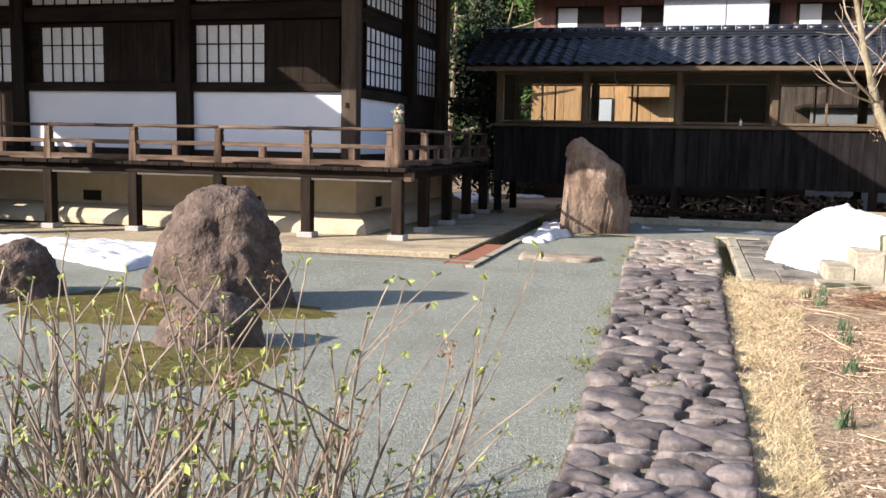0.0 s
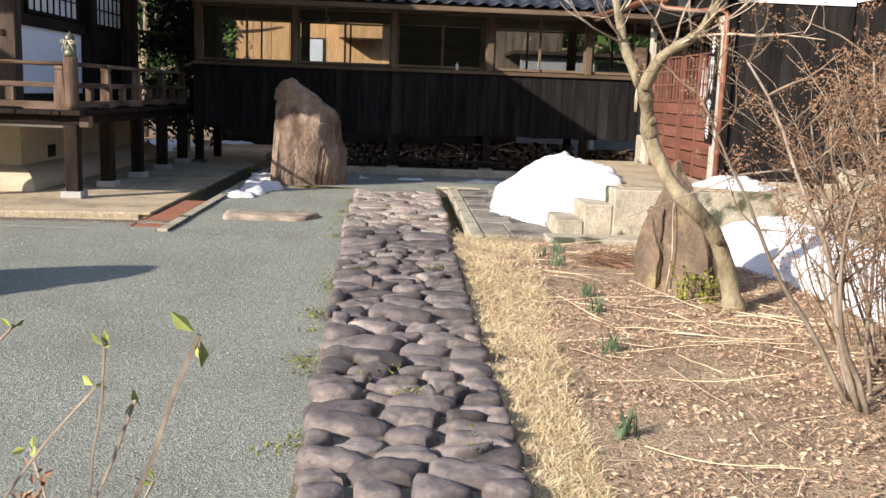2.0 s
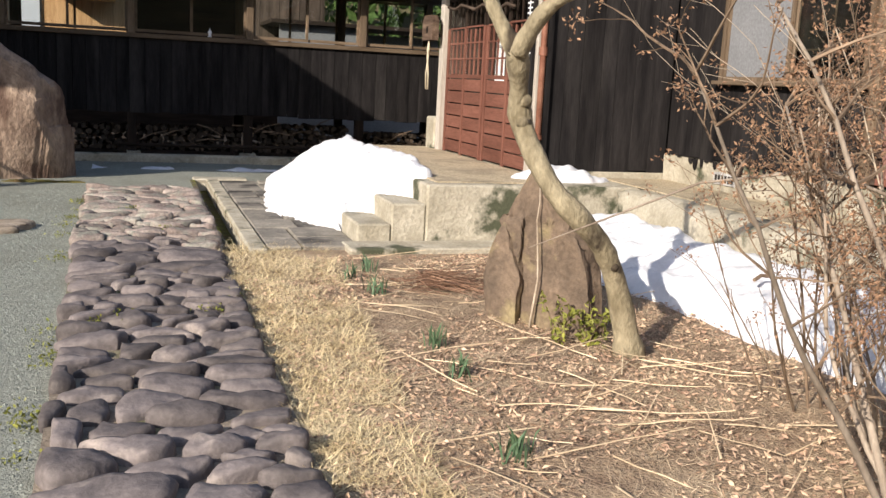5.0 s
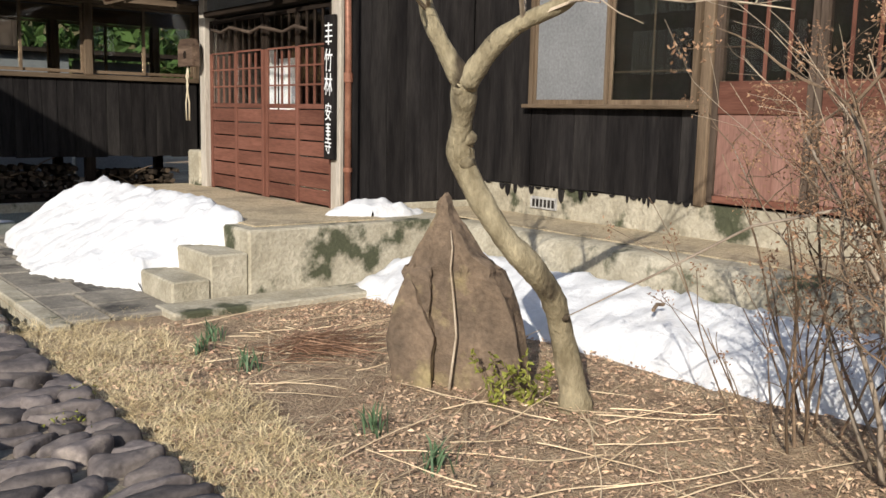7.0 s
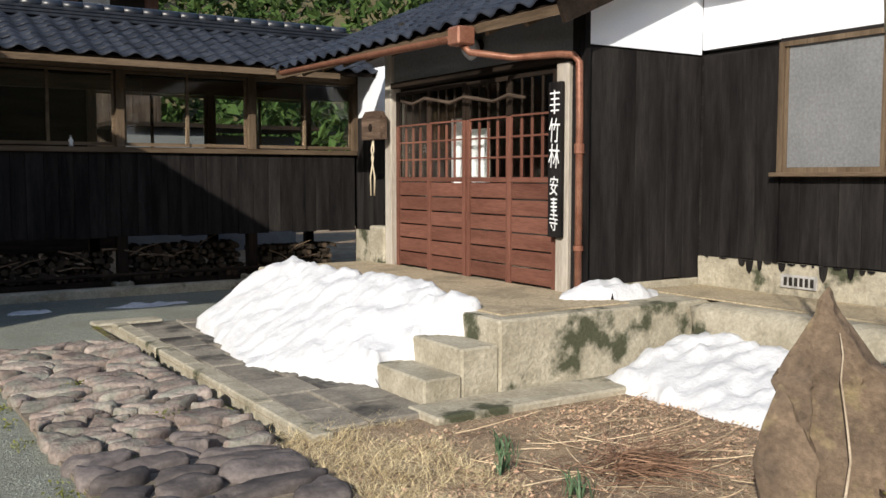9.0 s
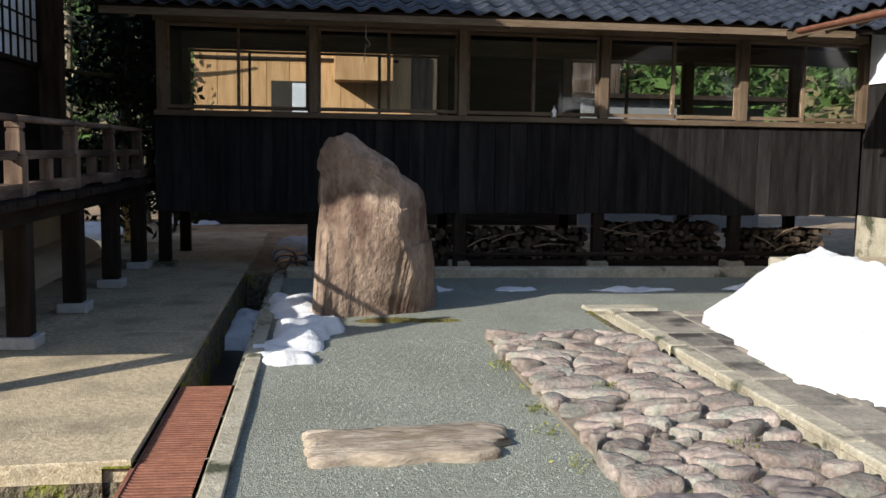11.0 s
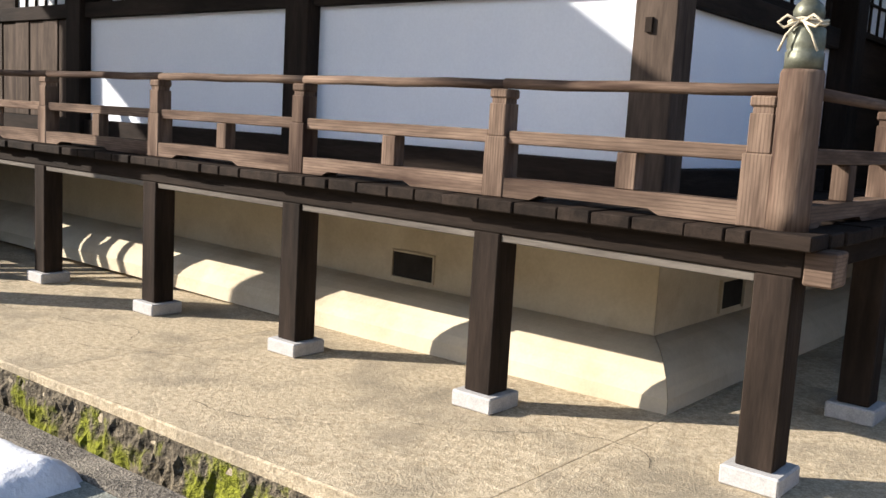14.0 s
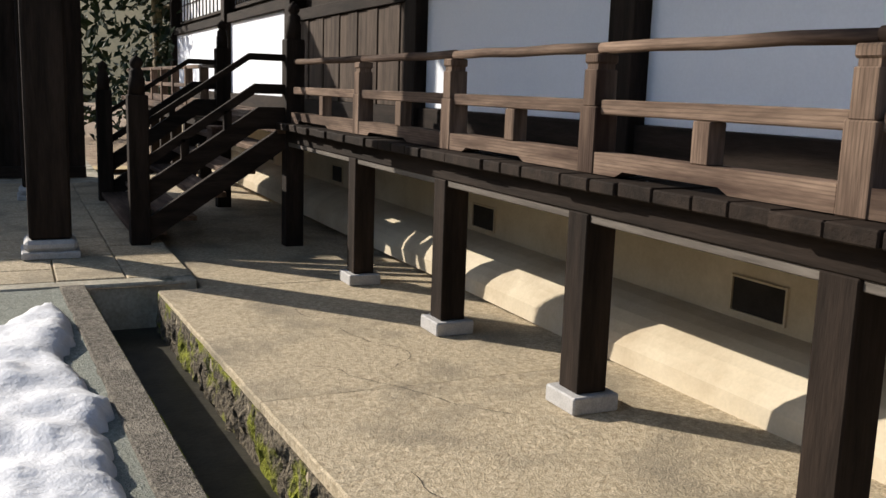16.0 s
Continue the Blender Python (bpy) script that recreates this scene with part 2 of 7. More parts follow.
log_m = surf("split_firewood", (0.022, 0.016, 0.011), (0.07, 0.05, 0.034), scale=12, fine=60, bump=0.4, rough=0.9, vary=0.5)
grey_panel = surf("grey_window_sheet", (0.17, 0.175, 0.18), (0.21, 0.215, 0.22), scale=2, fine=40, bump=0, rough=0.6)
tin = surf("grey_sheet_metal", (0.45, 0.48, 0.52), (0.55, 0.58, 0.62), scale=1.5, fine=40, bump=0.05, rough=0.6)
water_m = surf("dark_wet_channel_bed", (0.02, 0.018, 0.012), (0.05, 0.045, 0.03), scale=6, fine=40, bump=0.3, rough=0.55, spec=0.3)


def snow_material():
    m = surf("old_snow", (0.61, 0.62, 0.64), (0.72, 0.73, 0.745), scale=9, fine=26, bump=0.4, dist=0.02, rough=0.75, grit=0.05)
    b = m.node_tree.nodes["Principled BSDF"]
    b.inputs["Subsurface Weight"].default_value = 0.15
    b.inputs["Subsurface Radius"].default_value = (0.03, 0.03, 0.03)
    return m


def glass_material():
    m = bpy.data.materials.new("window_glass")
    m.use_nodes = True
    b = m.node_tree.nodes["Principled BSDF"]
    b.inputs["Transmission Weight"].default_value, b.inputs["Roughness"].default_value, b.inputs["IOR"].default_value = 1.0, 0.0, 1.33
    b.inputs["Base Color"].default_value = (0.92, 0.95, 0.94, 1)
    b.inputs["Specular IOR Level"].default_value = 0.25
    return m


snow_m, glass_m = snow_material(), glass_material()


# ---- builders ----
class Geo:
    """Gathers faces and turns them into one mesh."""

    def __init__(self):
        self.v, self.f = [], []

    def add(self, verts, faces):
        k = len(self.v)
        self.v.extend(tuple(p) for p in verts)
        self.f.extend(tuple(i + k for i in f) for f in faces)
        return self

    def box(self, x0, x1, y0, y1, z0, z1, b=0.0, m=None):
        c = Vector(((x0 + x1) / 2, (y0 + y1) / 2, (z0 + z1) / 2))
        h = (abs(x1 - x0) / 2, abs(y1 - y0) / 2, abs(z1 - z0) / 2)
        sg = [(sx, sy, sz) for sx in (-1, 1) for sy in (-1, 1) for sz in (-1, 1)]
        if b <= 0:
            vs = [Vector([s[i] * h[i] for i in range(3)]) for s in sg]
            fs = [(0, 1, 3, 2), (4, 6, 7, 5), (0, 4, 5, 1), (2, 3, 7, 6), (0, 2, 6, 4), (1, 5, 7, 3)]
        else:
            b = min(b, min(h) * 0.8)
            vs, fs = [], []
            for s in sg:
                for a in range(3):
                    vs.append(Vector([s[i] * (h[i] - (0 if i == a else b)) for i in range(3)]))
            ix = {(s, a): 3 * k + a for k, s in enumerate(sg) for a in range(3)}
            for k, s in enumerate(sg):
                t = (3 * k, 3 * k + 1, 3 * k + 2)
                fs.append(t if s[0] * s[1] * s[2] > 0 else t[::-1])
            for a in range(3):
                u, w = (a + 1) % 3, (a + 2) % 3
                for sd in (-1, 1):
                    q = []
                    for su, sw in ((-1, -1), (1, -1), (1, 1), (-1, 1)):
                        s = [0, 0, 0]
                        s[a], s[u], s[w] = sd, su, sw
                        q.append(ix[(tuple(s), a)])
                    fs.append(tuple(q) if sd > 0 else tuple(q[::-1]))
                for su in (-1, 1):
                    for sw in (-1, 1):
                        lo, hi = [0, 0, 0], [0, 0, 0]
                        lo[a], lo[u], lo[w] = -1, su, sw
                        hi[a], hi[u], hi[w] = 1, su, sw
                        lo, hi = tuple(lo), tuple(hi)
                        q = (ix[(lo, u)], ix[(hi, u)], ix[(hi, w)], ix[(lo, w)])
                        fs.append(q if su * sw < 0 else q[::-1])
        vs = [c + p for p in vs]
        if m is not None:
            vs = [m @ p for p in vs]
        return self.add(vs, fs)

    def tube(self, pts, radii, n=6, cap=True):
        pts = [Vector(p) for p in pts]
        rings, side = [], None
        for i, p in enumerate(pts):
            d = (pts[min(i + 1, len(pts) - 1)] - pts[max(i - 1, 0)]).normalized()
            if side is None:
                side = d.orthogonal().normalized()
            side = (side - d * side.dot(d)).normalized()
            up = d.cross(side)
            r = radii[i] if hasattr(radii, "__len__") else radii
            rings.append([p + side * (r * math.cos(2 * math.pi * k / n)) + up * (r * math.sin(2 * math.pi * k / n)) for k in range(n)])
        fs = []
        for i in range(len(pts) - 1):
            for k in range(n):
                fs.append((i * n + k, i * n + (k + 1) % n, (i + 1) * n + (k + 1) % n, (i + 1) * n + k))
        if cap:
            fs.append(tuple(range(n))[::-1])
            fs.append(tuple((len(pts) - 1) * n + k for k in range(n)))
        return self.add([q for r in rings for q in r], fs)

    def lathe(self, profile, x=0, y=0, n=20):
        """profile: (radius, z) from bottom to top."""
        vs = [(x + r * math.cos(2 * math.pi * k / n), y + r * math.sin(2 * math.pi * k / n), z) for r, z in profile for k in range(n)]
        fs = [(i * n + k, i * n + (k + 1) % n, (i + 1) * n + (k + 1) % n, (i + 1) * n + k) for i in range(len(profile) - 1) for k in range(n)]
        fs += [tuple(range(n))[::-1], tuple((len(profile) - 1) * n + k for k in range(n))]
        return self.add(vs, fs)

    def prism(self, poly, z0, z1):
        n = len(poly)
        vs = [(x, y, z0) for x, y in poly] + [(x, y, z1) for x, y in poly]
        return self.add(vs, [tuple(range(n))[::-1], tuple(range(n, 2 * n))] + [(i, (i + 1) % n, n + (i + 1) % n, n + i) for i in range(n)])

    def mesh(self, name, mat, smooth=False):
        me = bpy.data.meshes.new(name)
        me.from_pydata(self.v, [], self.f)
        if mat:
            me.materials.append(mat)
        if smooth:
            me.shade_smooth()
        me.update()
        return me


def part(name, geo, mat, parent, label="", smooth=False):
    """One mesh object under a thing or under a part. geo may be a mesh that alike pieces share."""
    ob = new(name, geo.mesh(name, mat, smooth) if isinstance(geo, Geo) else geo)
    ob.parent = parent
    return tagged(ob, label)


def solid(name, geo, mat, label="", category="", kind="", group="", at=None, smooth=False):
    ob = new(name, geo.mesh(name, mat, smooth) if isinstance(geo, Geo) else geo)
    if at is not None:
        ob.matrix_world = at
    return tagged(ob, label, category, group, kind)


def thing(name, x, y, z, label, category, group="", kind="", rz=0):
    ob = new(name)
    ob.empty_display_size = 0.1
    ob.matrix_world = pose(x, y, z, 0, 0, rz)
    return tagged(ob, label, category, group, kind)


def box(*a, **k):
    return Geo().box(*a, **k)


def sheet(xs, ys, holes, zf):
    """A grid over the given lines, left open over the holes (x0, x1, y0, y1)."""
    g, idx = Geo(), {}
    vs, fs = [], []
    for i, x in enumerate(xs):
        for j, y in enumerate(ys):
            idx[i, j] = len(vs)
            vs.append((x, y, zf(x, y)))
    for i in range(len(xs) - 1):
        for j in range(len(ys) - 1):
            mx, my = (xs[i] + xs[i + 1]) / 2, (ys[j] + ys[j + 1]) / 2
            if not any(a < mx < b and c < my < d for a, b, c, d in holes):
                fs.append((idx[i, j], idx[i + 1, j], idx[i + 1, j + 1], idx[i, j + 1]))
    return g.add(vs, fs)


def lines(a, b, step, extra=()):
    n = max(1, round((b - a) / step))
    keep = [e for e in extra if a <= e <= b]
    base = [a + (b - a) * i / n for i in range(n + 1)]
    base = [v for v in base if all(abs(v - e) > step * 0.35 for e in keep)] + keep
    return sorted(set(round(v, 4) for v in base) | {a, b})


def nz(x, y, z=0.0, s=1.0):
    return noise.noise(Vector((x * s, y * s, z * s)))


# ---- ground ----
CH_FRONT = (-10.12, -2.30, 11.55, 12.34)      # channel before the terrace
CH_SIDE = (-2.68, -2.34, 12.34, 19.0)       # channel beside the terrace
CH_PATH = (0.68, 0.82, 11.6, 16.35)         # drain beside the stone path
HOLES = [CH_FRONT, CH_SIDE, CH_PATH]
hx = [v for h in HOLES for v in h[:2]]
hy = [v for h in HOLES for v in h[2:]]
far_lines = [-400, -150, -60, -30]


def soil_z(x, y):
    k = max(0.0, min(1.0, (x - 0.45) / 0.4)) * max(0.0, min(1.0, (11.2 - y) / 0.5)) * max(0.0, min(1.0, (4.2 - x) / 0.5))
    return -0.014 + k * (0.02 + 0.03 * nz(x, y, 3, 1.1) + 0.015 * nz(x, y, 5, 4))


ground = solid("ground", sheet(far_lines + lines(-20, 12, 0.25, hx) + [20, 60, 150, 400], [-400, -150, -60, -20, -8] + lines(-4, 24, 0.25, hy) + [30, 60, 150, 400], HOLES + [(-20, -2.68, 12.34, 24)], soil_z),
               soil, "dry brown garden soil with dead grass", "ground", "structure", smooth=True)
gravel = solid("gravel_yard", sheet(lines(-10.12, -0.20, 0.3, hx), lines(-4, 19.0, 0.3, hy), HOLES + [(-10.12, -2.68, 12.34, 19.0)],
                                    lambda x, y: 0.004 + 0.006 * nz(x, y, 0, 1.3)), gravel_m, "raked blue-green gravel of the dry garden", "gravel", "structure", smooth=True)
gravel_back = solid("gravel_strip", sheet(lines(-0.20, 5.1, 0.3, hx), lines(15.1, 19.0, 0.3, hy), HOLES, lambda x, y: 0.003 + 0.005 * nz(x, y, 0, 1.3)),
                    gravel_m, "blue-green gravel before the covered corridor", "gravel", "structure", smooth=True)

# ---- channels and terrace ----
terrace = thing("terrace", -6, 13, 0, "weathered pale concrete terrace under the veranda", "terrace", kind="structure")


def wpart(name, geo, mat, parent, label="", smooth=False):
    """A part whose geometry is in world metres, under a thing that stands anywhere."""
    ob = part(name, geo, mat, parent, label, smooth)
    ob.matrix_parent_inverse = parent.matrix_world.inverted()
    return ob


FALL = math.atan(0.0115)
TILT = Matrix.Translation((-4, 0, 0.032)) @ Matrix.Rotation(-FALL, 4, "Y") @ Matrix.Translation((4, 0, -0.032))


def terrace_z(x):
    return 0.032 + 0.0115 * (x + 4)


def front_y(x):
    """The terrace's front edge, a little askew to the hall."""
    return 12.375 + 0.034 * (x + 2.7)


def kerb_y(x):
    """The channel's outer edge."""
    return 11.95 + 0.041 * (x + 2.7)


def slant_strip(x0, x1, near, far, z0, z1, n=24, wob=0.0):
    """A low band between two slanting edges, its front arris a little worn."""
    xs = [x0 + (x1 - x0) * i / n for i in range(n + 1)]
    rows = []
    for x in xs:
        w = wob * noise.noise(Vector((x * 7, 3, 1)))
        rows.append([(x, near(x) + w, z0), (x, near(x) + w, z1 - 0.008), (x, near(x) + 0.008 + w, z1), (x, far(x), z1), (x, far(x), z0)])
    vs = [p for r in rows for p in r]
    fs = [(5 * i + j, 5 * i + 5 + j, 5 * i + 5 + (j + 1) % 5, 5 * i + (j + 1) % 5) for i in range(n) for j in range(5)]
    return vs, fs + [(4, 3, 2, 1, 0), tuple(5 * n + j for j in range(5))]


for x0, x1 in ((-10.05, -7.403), (-7.398, -4.618), (-4.613, -2.68)):
    vs, fs = slant_strip(x0, x1, front_y, lambda x: 15.4, -0.09, 0.032, 30, 0.006)
    wpart("slab", Geo().add([TILT @ Vector(p) for p in vs], fs), concrete, terrace)
wpart("slab", box(-21, -10.06, 12.44, 15.4, -0.09, 0.031, 0.012, m=TILT), concrete, terrace)
wpart("slab", box(-4.9, -2.68, 15.41, 24, -0.09, 0.031, 0.012, m=TILT), concrete, terrace)
rng = random.Random(17)
for x, y, a, L in ((-4.5, 12.75, 0.25, 1.3), (-5.6, 13.1, -0.2, 1.6), (-7.9, 12.6, 0.6, 1.4), (-8.6, 13.0, 0.2, 1.1), (-9.2, 12.9, -0.3, 0.8), (-6.4, 12.55, 0.1, 0.9), (-3.4, 12.7, 1.9, 0.8)):
    vs, fs = [], []
    for i in range(int(L / 0.05)):
        w = 0.0016 * rng.uniform(0.5, 1.6)
        z = terrace_z(x) + 0.0035
        vs += [(x - w * math.sin(a), y + w * math.cos(a), z), (x + w * math.sin(a), y - w * math.cos(a), z)]
        if i:
            k = 2 * i
            fs.append((k - 2, k - 1, k + 1, k))
        x, y, a = x + 0.05 * math.cos(a), y + 0.05 * math.sin(a), a + rng.uniform(-0.5, 0.5)
    wpart("crack", Geo().add(vs, fs), dark_in, terrace)


def rough_wall(x0, x1, y0, y1, z0, z1, amp, step=0.05):
    """An upright face with washed-out aggregate; runs along x if y0 == y1, else along y."""
    along_x = abs(y1 - y0) < abs(x1 - x0)
    a, b = (x0, x1) if along_x else (y0, y1)
    th = (y1 - y0) if along_x else (x1 - x0)
    n, k = max(2, int((b - a) / step)), 6
    g, vs, fs = Geo(), [], []
    for i in range(n + 1):
        u = a + (b - a) * i / n
        for j in range(k + 1):
            z = z0 + (z1 - z0) * j / k
            d = amp * (noise.noise(Vector((u * 9, z * 9, 1))) + 0.6 * noise.noise(Vector((u * 27, z * 27, 2)))) * (0.25 if j == k else 1)
            vs.append((u, y0 + d, z) if along_x else (x0 + d, u, z))
        vs.append((u, y1, z1) if along_x else (x1, u, z1))
        vs.append((u, y1, z0) if along_x else (x1, u, z0))
    m = k + 3
    for i in range(n):
        for j in range(m - 1):
            fs.append((i * m + j, (i + 1) * m + j, (i + 1) * m + j + 1, i * m + j + 1))
    return g.add(vs, fs)


channel = thing("drain_channel", -6, 12, 0, "mossy concrete drain channel before the terrace", "drain", kind="structure")
ASKEW = Matrix(((1, 0, 0, 0), (0.034, 1, 0, 0.034 * 2.7), (0, 0, 1, 0), (0, 0, 0, 1)))
me = rough_wall(-10.05, -2.69, 12.365, 12.50, -0.36, -0.055, 0.034, 0.03).mesh("inner_wall", moss_conc)
me.transform(ASKEW)
wpart("inner_wall", me, None, channel, "moss-covered washed concrete face")
me = rough_wall(-10.12, -2.35, 11.95, 11.80, -0.36, 0.010, 0.012).mesh("outer_wall", moss_conc)
me.transform(Matrix(((1, 0, 0, 0), (0.041, 1, 0, 0.041 * 2.7), (0, 0, 1, 0), (0, 0, 0, 1))))
wpart("outer_wall", me, None, channel)
vs, fs = slant_strip(-10.12, -2.35, lambda x: kerb_y(x) - 0.17, lambda x: kerb_y(x) - 0.012, -0.03, 0.022, 60, 0.02)
wpart("kerb", Geo().add(vs, fs), kerb_m, channel)
vs, fs = slant_strip(-10.12, -2.35, lambda x: 11.42, lambda x: kerb_y(x) - 0.168, -0.1, 0.007, 40)
wpart("verge", Geo().add(vs, fs), gravel_m, channel, "loose gravel beside the channel kerb")
wpart("bed", box(-10.15, -2.3, 11.6, 12.45, -0.40, -0.33), water_m, channel)
channel_b = thing("side_channel", -2.5, 15, 0, "deep concrete drain channel beside the terrace", "drain", kind="structure")
wpart("inner_wall", rough_wall(-2.66, -2.80, 12.34, 19.0, -0.34, 0.02, 0.012), moss_conc, channel_b)
wpart("outer_wall", rough_wall(-2.355, -2.22, 11.3, 19.0, -0.34, 0.02, 0.012), rough_conc, channel_b)
wpart("kerb", box(-2.33, -2.22, 11.3, 19.0, 0.0, 0.035, 0.008), rough_conc, channel_b)
wpart("bed", box(-2.7, -2.3, 11.6, 19.0, -0.40, -0.33), water_m, channel_b)
wpart("end_wall", rough_wall(-2.65, -2.37, 18.80, 18.98, -0.34, 0.0, 0.01), moss_conc, channel_b)

grate = thing("drain_grate", -2.51, 12.7, 0.02, "rust-red slatted metal grate over the drain", "grate")
gy0, gy1 = 11.55, 13.81
for i, (a, b) in enumerate(((gy0, 12.44), (12.45, 13.13), (13.14, gy1))):
    for x in (-2.665, -2.345):
        wpart("side_bar", box(x - 0.012, x + 0.012, a, b, -0.05, 0.02, 0.003), rust, grate)
    n = int((b - a) / 0.036)
    for k in range(n):
        y = a + 0.018 + k * (b - a - 0.02) / n
        wpart("slat", box(-2.653, -2.357, y, y + 0.022, -0.018, 0.015, 0.003), rust, grate)
    wpart("end_bar", box(-2.653, -2.357, b - 0.012, b, -0.04, 0.017, 0.003), rust, grate)

# ---- veranda ----
POST_X = [-3.93, -5.37, -6.84, -8.34, -9.92]
POST_Y = [14.95, 16.40, 17.85, 19.30]
PY, PX = 13.61, -3.93
DECK = 1.10


def veranda_post(x, y, grp):
    t = thing("veranda_post", x, y, terrace_z(x), "dark square wooden veranda post on a pale granite footing", "post", grp)
    part("footing", box(-0.125, 0.125, -0.125, 0.125, 0, 0.085, 0.008), footing, t, "pale granite footing block")
    part("shaft", box(-0.08, 0.08, -0.08, 0.08, 0.085, 0.924 - terrace_z(x), 0.006), dark_z, t)
    return t


for x in POST_X:
    first = veranda_post(x, PY, "veranda posts")
first = veranda_post(PX, POST_Y[0], "veranda posts")
for y in POST_Y[1:]:
    copy_thing(first, pose(PX, y, terrace_z(PX)))

deck = thing("veranda_deck", -7, 14, 0.9, "weathered dark wooden veranda deck with plank ends", "deck", kind="structure")
wpart("edge_beam", box(-11.75, -3.82, 13.53, 13.69, 0.925, 1.04, 0.006), dark_x, deck)
# separate strip coloured as the sunlit foot of the beam, between posts
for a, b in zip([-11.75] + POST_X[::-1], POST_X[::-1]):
    wpart("beam_strip", box(a + (0.082 if a > -11 else 0), b - 0.082, 13.545, 13.69, 0.885, 0.924, 0.004), sunlit_x, deck, "lower edge of the beam, sunlight put into its colour")
wpart("edge_beam", box(-4.01, -3.85, 13.691, 21.0, 0.92, 1.04, 0.006), dark_y, deck)
wpart("beam_end", box(-3.82, -3.70, 13.53, 13.69, 0.90, 1.04, 0.008), weath_x, deck, "sawn pale beam end")
for x in POST_X[1:]:
    wpart("cross_beam", box(x - 0.05, x + 0.05, 13.69, 14.62, 0.93, 1.035), dark_y, deck)
rng = random.Random(4)
x = -11.74
while x < -4.02:
    w = rng.uniform(0.17, 0.25)
    w = min(w, -4.01 - x)
    wpart("plank", box(x, x + w - 0.006, 13.43 + rng.uniform(-0.012, 0.02), 14.52, 1.042, DECK + rng.uniform(-0.003, 0.003), 0.006), dark_y, deck)
    x += w
y = 13.43
while y < 20.9:
    w = rng.uniform(0.17, 0.25)
    wpart("plank", box(-4.94 if y > 14.53 else -4.005, -3.76 + rng.uniform(-0.01, 0.01), y, y + w - 0.006, 1.042, DECK + rng.uniform(-0.003, 0.003), 0.006), dark_x, deck)
    y += w

rail = thing("veranda_railing", -7, 13.58, DECK, "weathered brown wooden railing round the veranda", "railing", kind="structure")


def rail_post(x, y):
    wpart("rail_post", box(x - 0.065, x + 0.065, y - 0.06, y + 0.06, 1.10, 1.40, 0.006).box(x - 0.05, x + 0.05, y - 0.055, y + 0.055, 1.40, 1.56, 0.004)
          .box(x - 0.042, x + 0.042, y - 0.045, y + 0.045, 1.56, 1.585).box(x - 0.055, x + 0.055, y - 0.055, y + 0.055, 1.585, 1.63, 0.008), weath_z, rail)


def bottom_rail(a, b, c, along):
    """A heavy bottom rail with a long shallow notch in its underside."""
    L = b - a
    prof = [(a, 1.105), (a + 0.12 * L, 1.105), (a + 0.16 * L, 1.13), (a + 0.6 * L, 1.13), (a + 0.64 * L, 1.105), (b, 1.105), (b, 1.20), (a, 1.20)]
    n = len(prof)
    P = (lambda u, z, s: (u, c + s, z)) if along else (lambda u, z, s: (c + s, u, z))
    g = Geo().add([P(u, z, -0.055) for u, z in prof] + [P(u, z, 0.055) for u, z in prof],
                  [tuple(range(n)), tuple(range(n, 2 * n))[::-1]] + [(i, n + i, n + (i + 1) % n, (i + 1) % n) for i in range(n)])
    return g


for x in POST_X[1:]:
    rail_post(x, PY)
rail_post(POST_X[0] - 0.125, PY)
for y in POST_Y + [21.0]:
    rail_post(PX, y)
spans = [(-11.75, POST_X[4]), (POST_X[4], POST_X[3]), (POST_X[3], POST_X[2]), (POST_X[2], POST_X[1]), (POST_X[1], POST_X[0])]
for a, b in spans:
    wpart("bottom_rail", bottom_rail(a + 0.066, b - 0.066, PY, True), weath_x, rail)
    wpart("middle_rail", box(a + 0.06, b - 0.06, PY - 0.035, PY + 0.035, 1.365, 1.43, 0.006), weath_x, rail)
    m = (a + b) / 2
    wpart("strut", box(m - 0.05, m + 0.05, PY - 0.04, PY + 0.04, 1.201, 1.364, 0.004), weath_z, rail)
    wpart("top_rail", Geo().tube([(a + (b - a) * i / 4, PY, 1.655 + 0.004 * math.sin(3 * i + a)) for i in range(5)], 0.026, 10), weath_x, rail, smooth=True)
ys = [PY] + POST_Y + [21.0]
for a, b in zip(ys, ys[1:]):
    wpart("bottom_rail", bottom_rail(a + 0.066, b - 0.066, PX, False), weath_y, rail)
    wpart("middle_rail", box(PX - 0.035, PX + 0.035, a + 0.06, b - 0.06, 1.365, 1.43, 0.006), weath_y, rail)
    m = (a + b) / 2
    wpart("strut", box(PX - 0.04, PX + 0.04, m - 0.05, m + 0.05, 1.201, 1.364, 0.004), weath_z, rail)
    wpart("top_rail", Geo().tube([(PX, a + (b - a) * i / 4, 1.655) for i in range(5)], 0.026, 10), weath_y, rail, smooth=True)

newel = thing("corner_newel", POST_X[0], PY, DECK, "round weathered newel post with bronze cap and straw rope", "newel post")
part("shaft", Geo().lathe([(0.088, 0.0), (0.088, 0.1), (0.086, 0.45), (0.084, 0.62), (0.078, 0.635)], n=24), weath_z, newel, smooth=True)
part("cap", Geo().lathe([(0.074, 0.675), (0.074, 0.74), (0.068, 0.745), (0.072, 0.76), (0.070, 0.83), (0.055, 0.845), (0.048, 0.86), (0.058, 0.875),
                         (0.060, 0.90), (0.050, 0.925), (0.028, 0.945), (0.010, 0.965), (0.004, 0.985)], n=24), bronze, newel, "green-grey bronze onion cap", smooth=True).location = (0, 0, -0.04)
g = Geo()
for k in range(2):
    g.tube([(0.072 * math.cos(a), 0.072 * math.sin(a), 0.850 + k * 0.012 + 0.005 * math.sin(3 * a)) for a in np.linspace(0, 2 * math.pi, 17)], 0.006, 6)
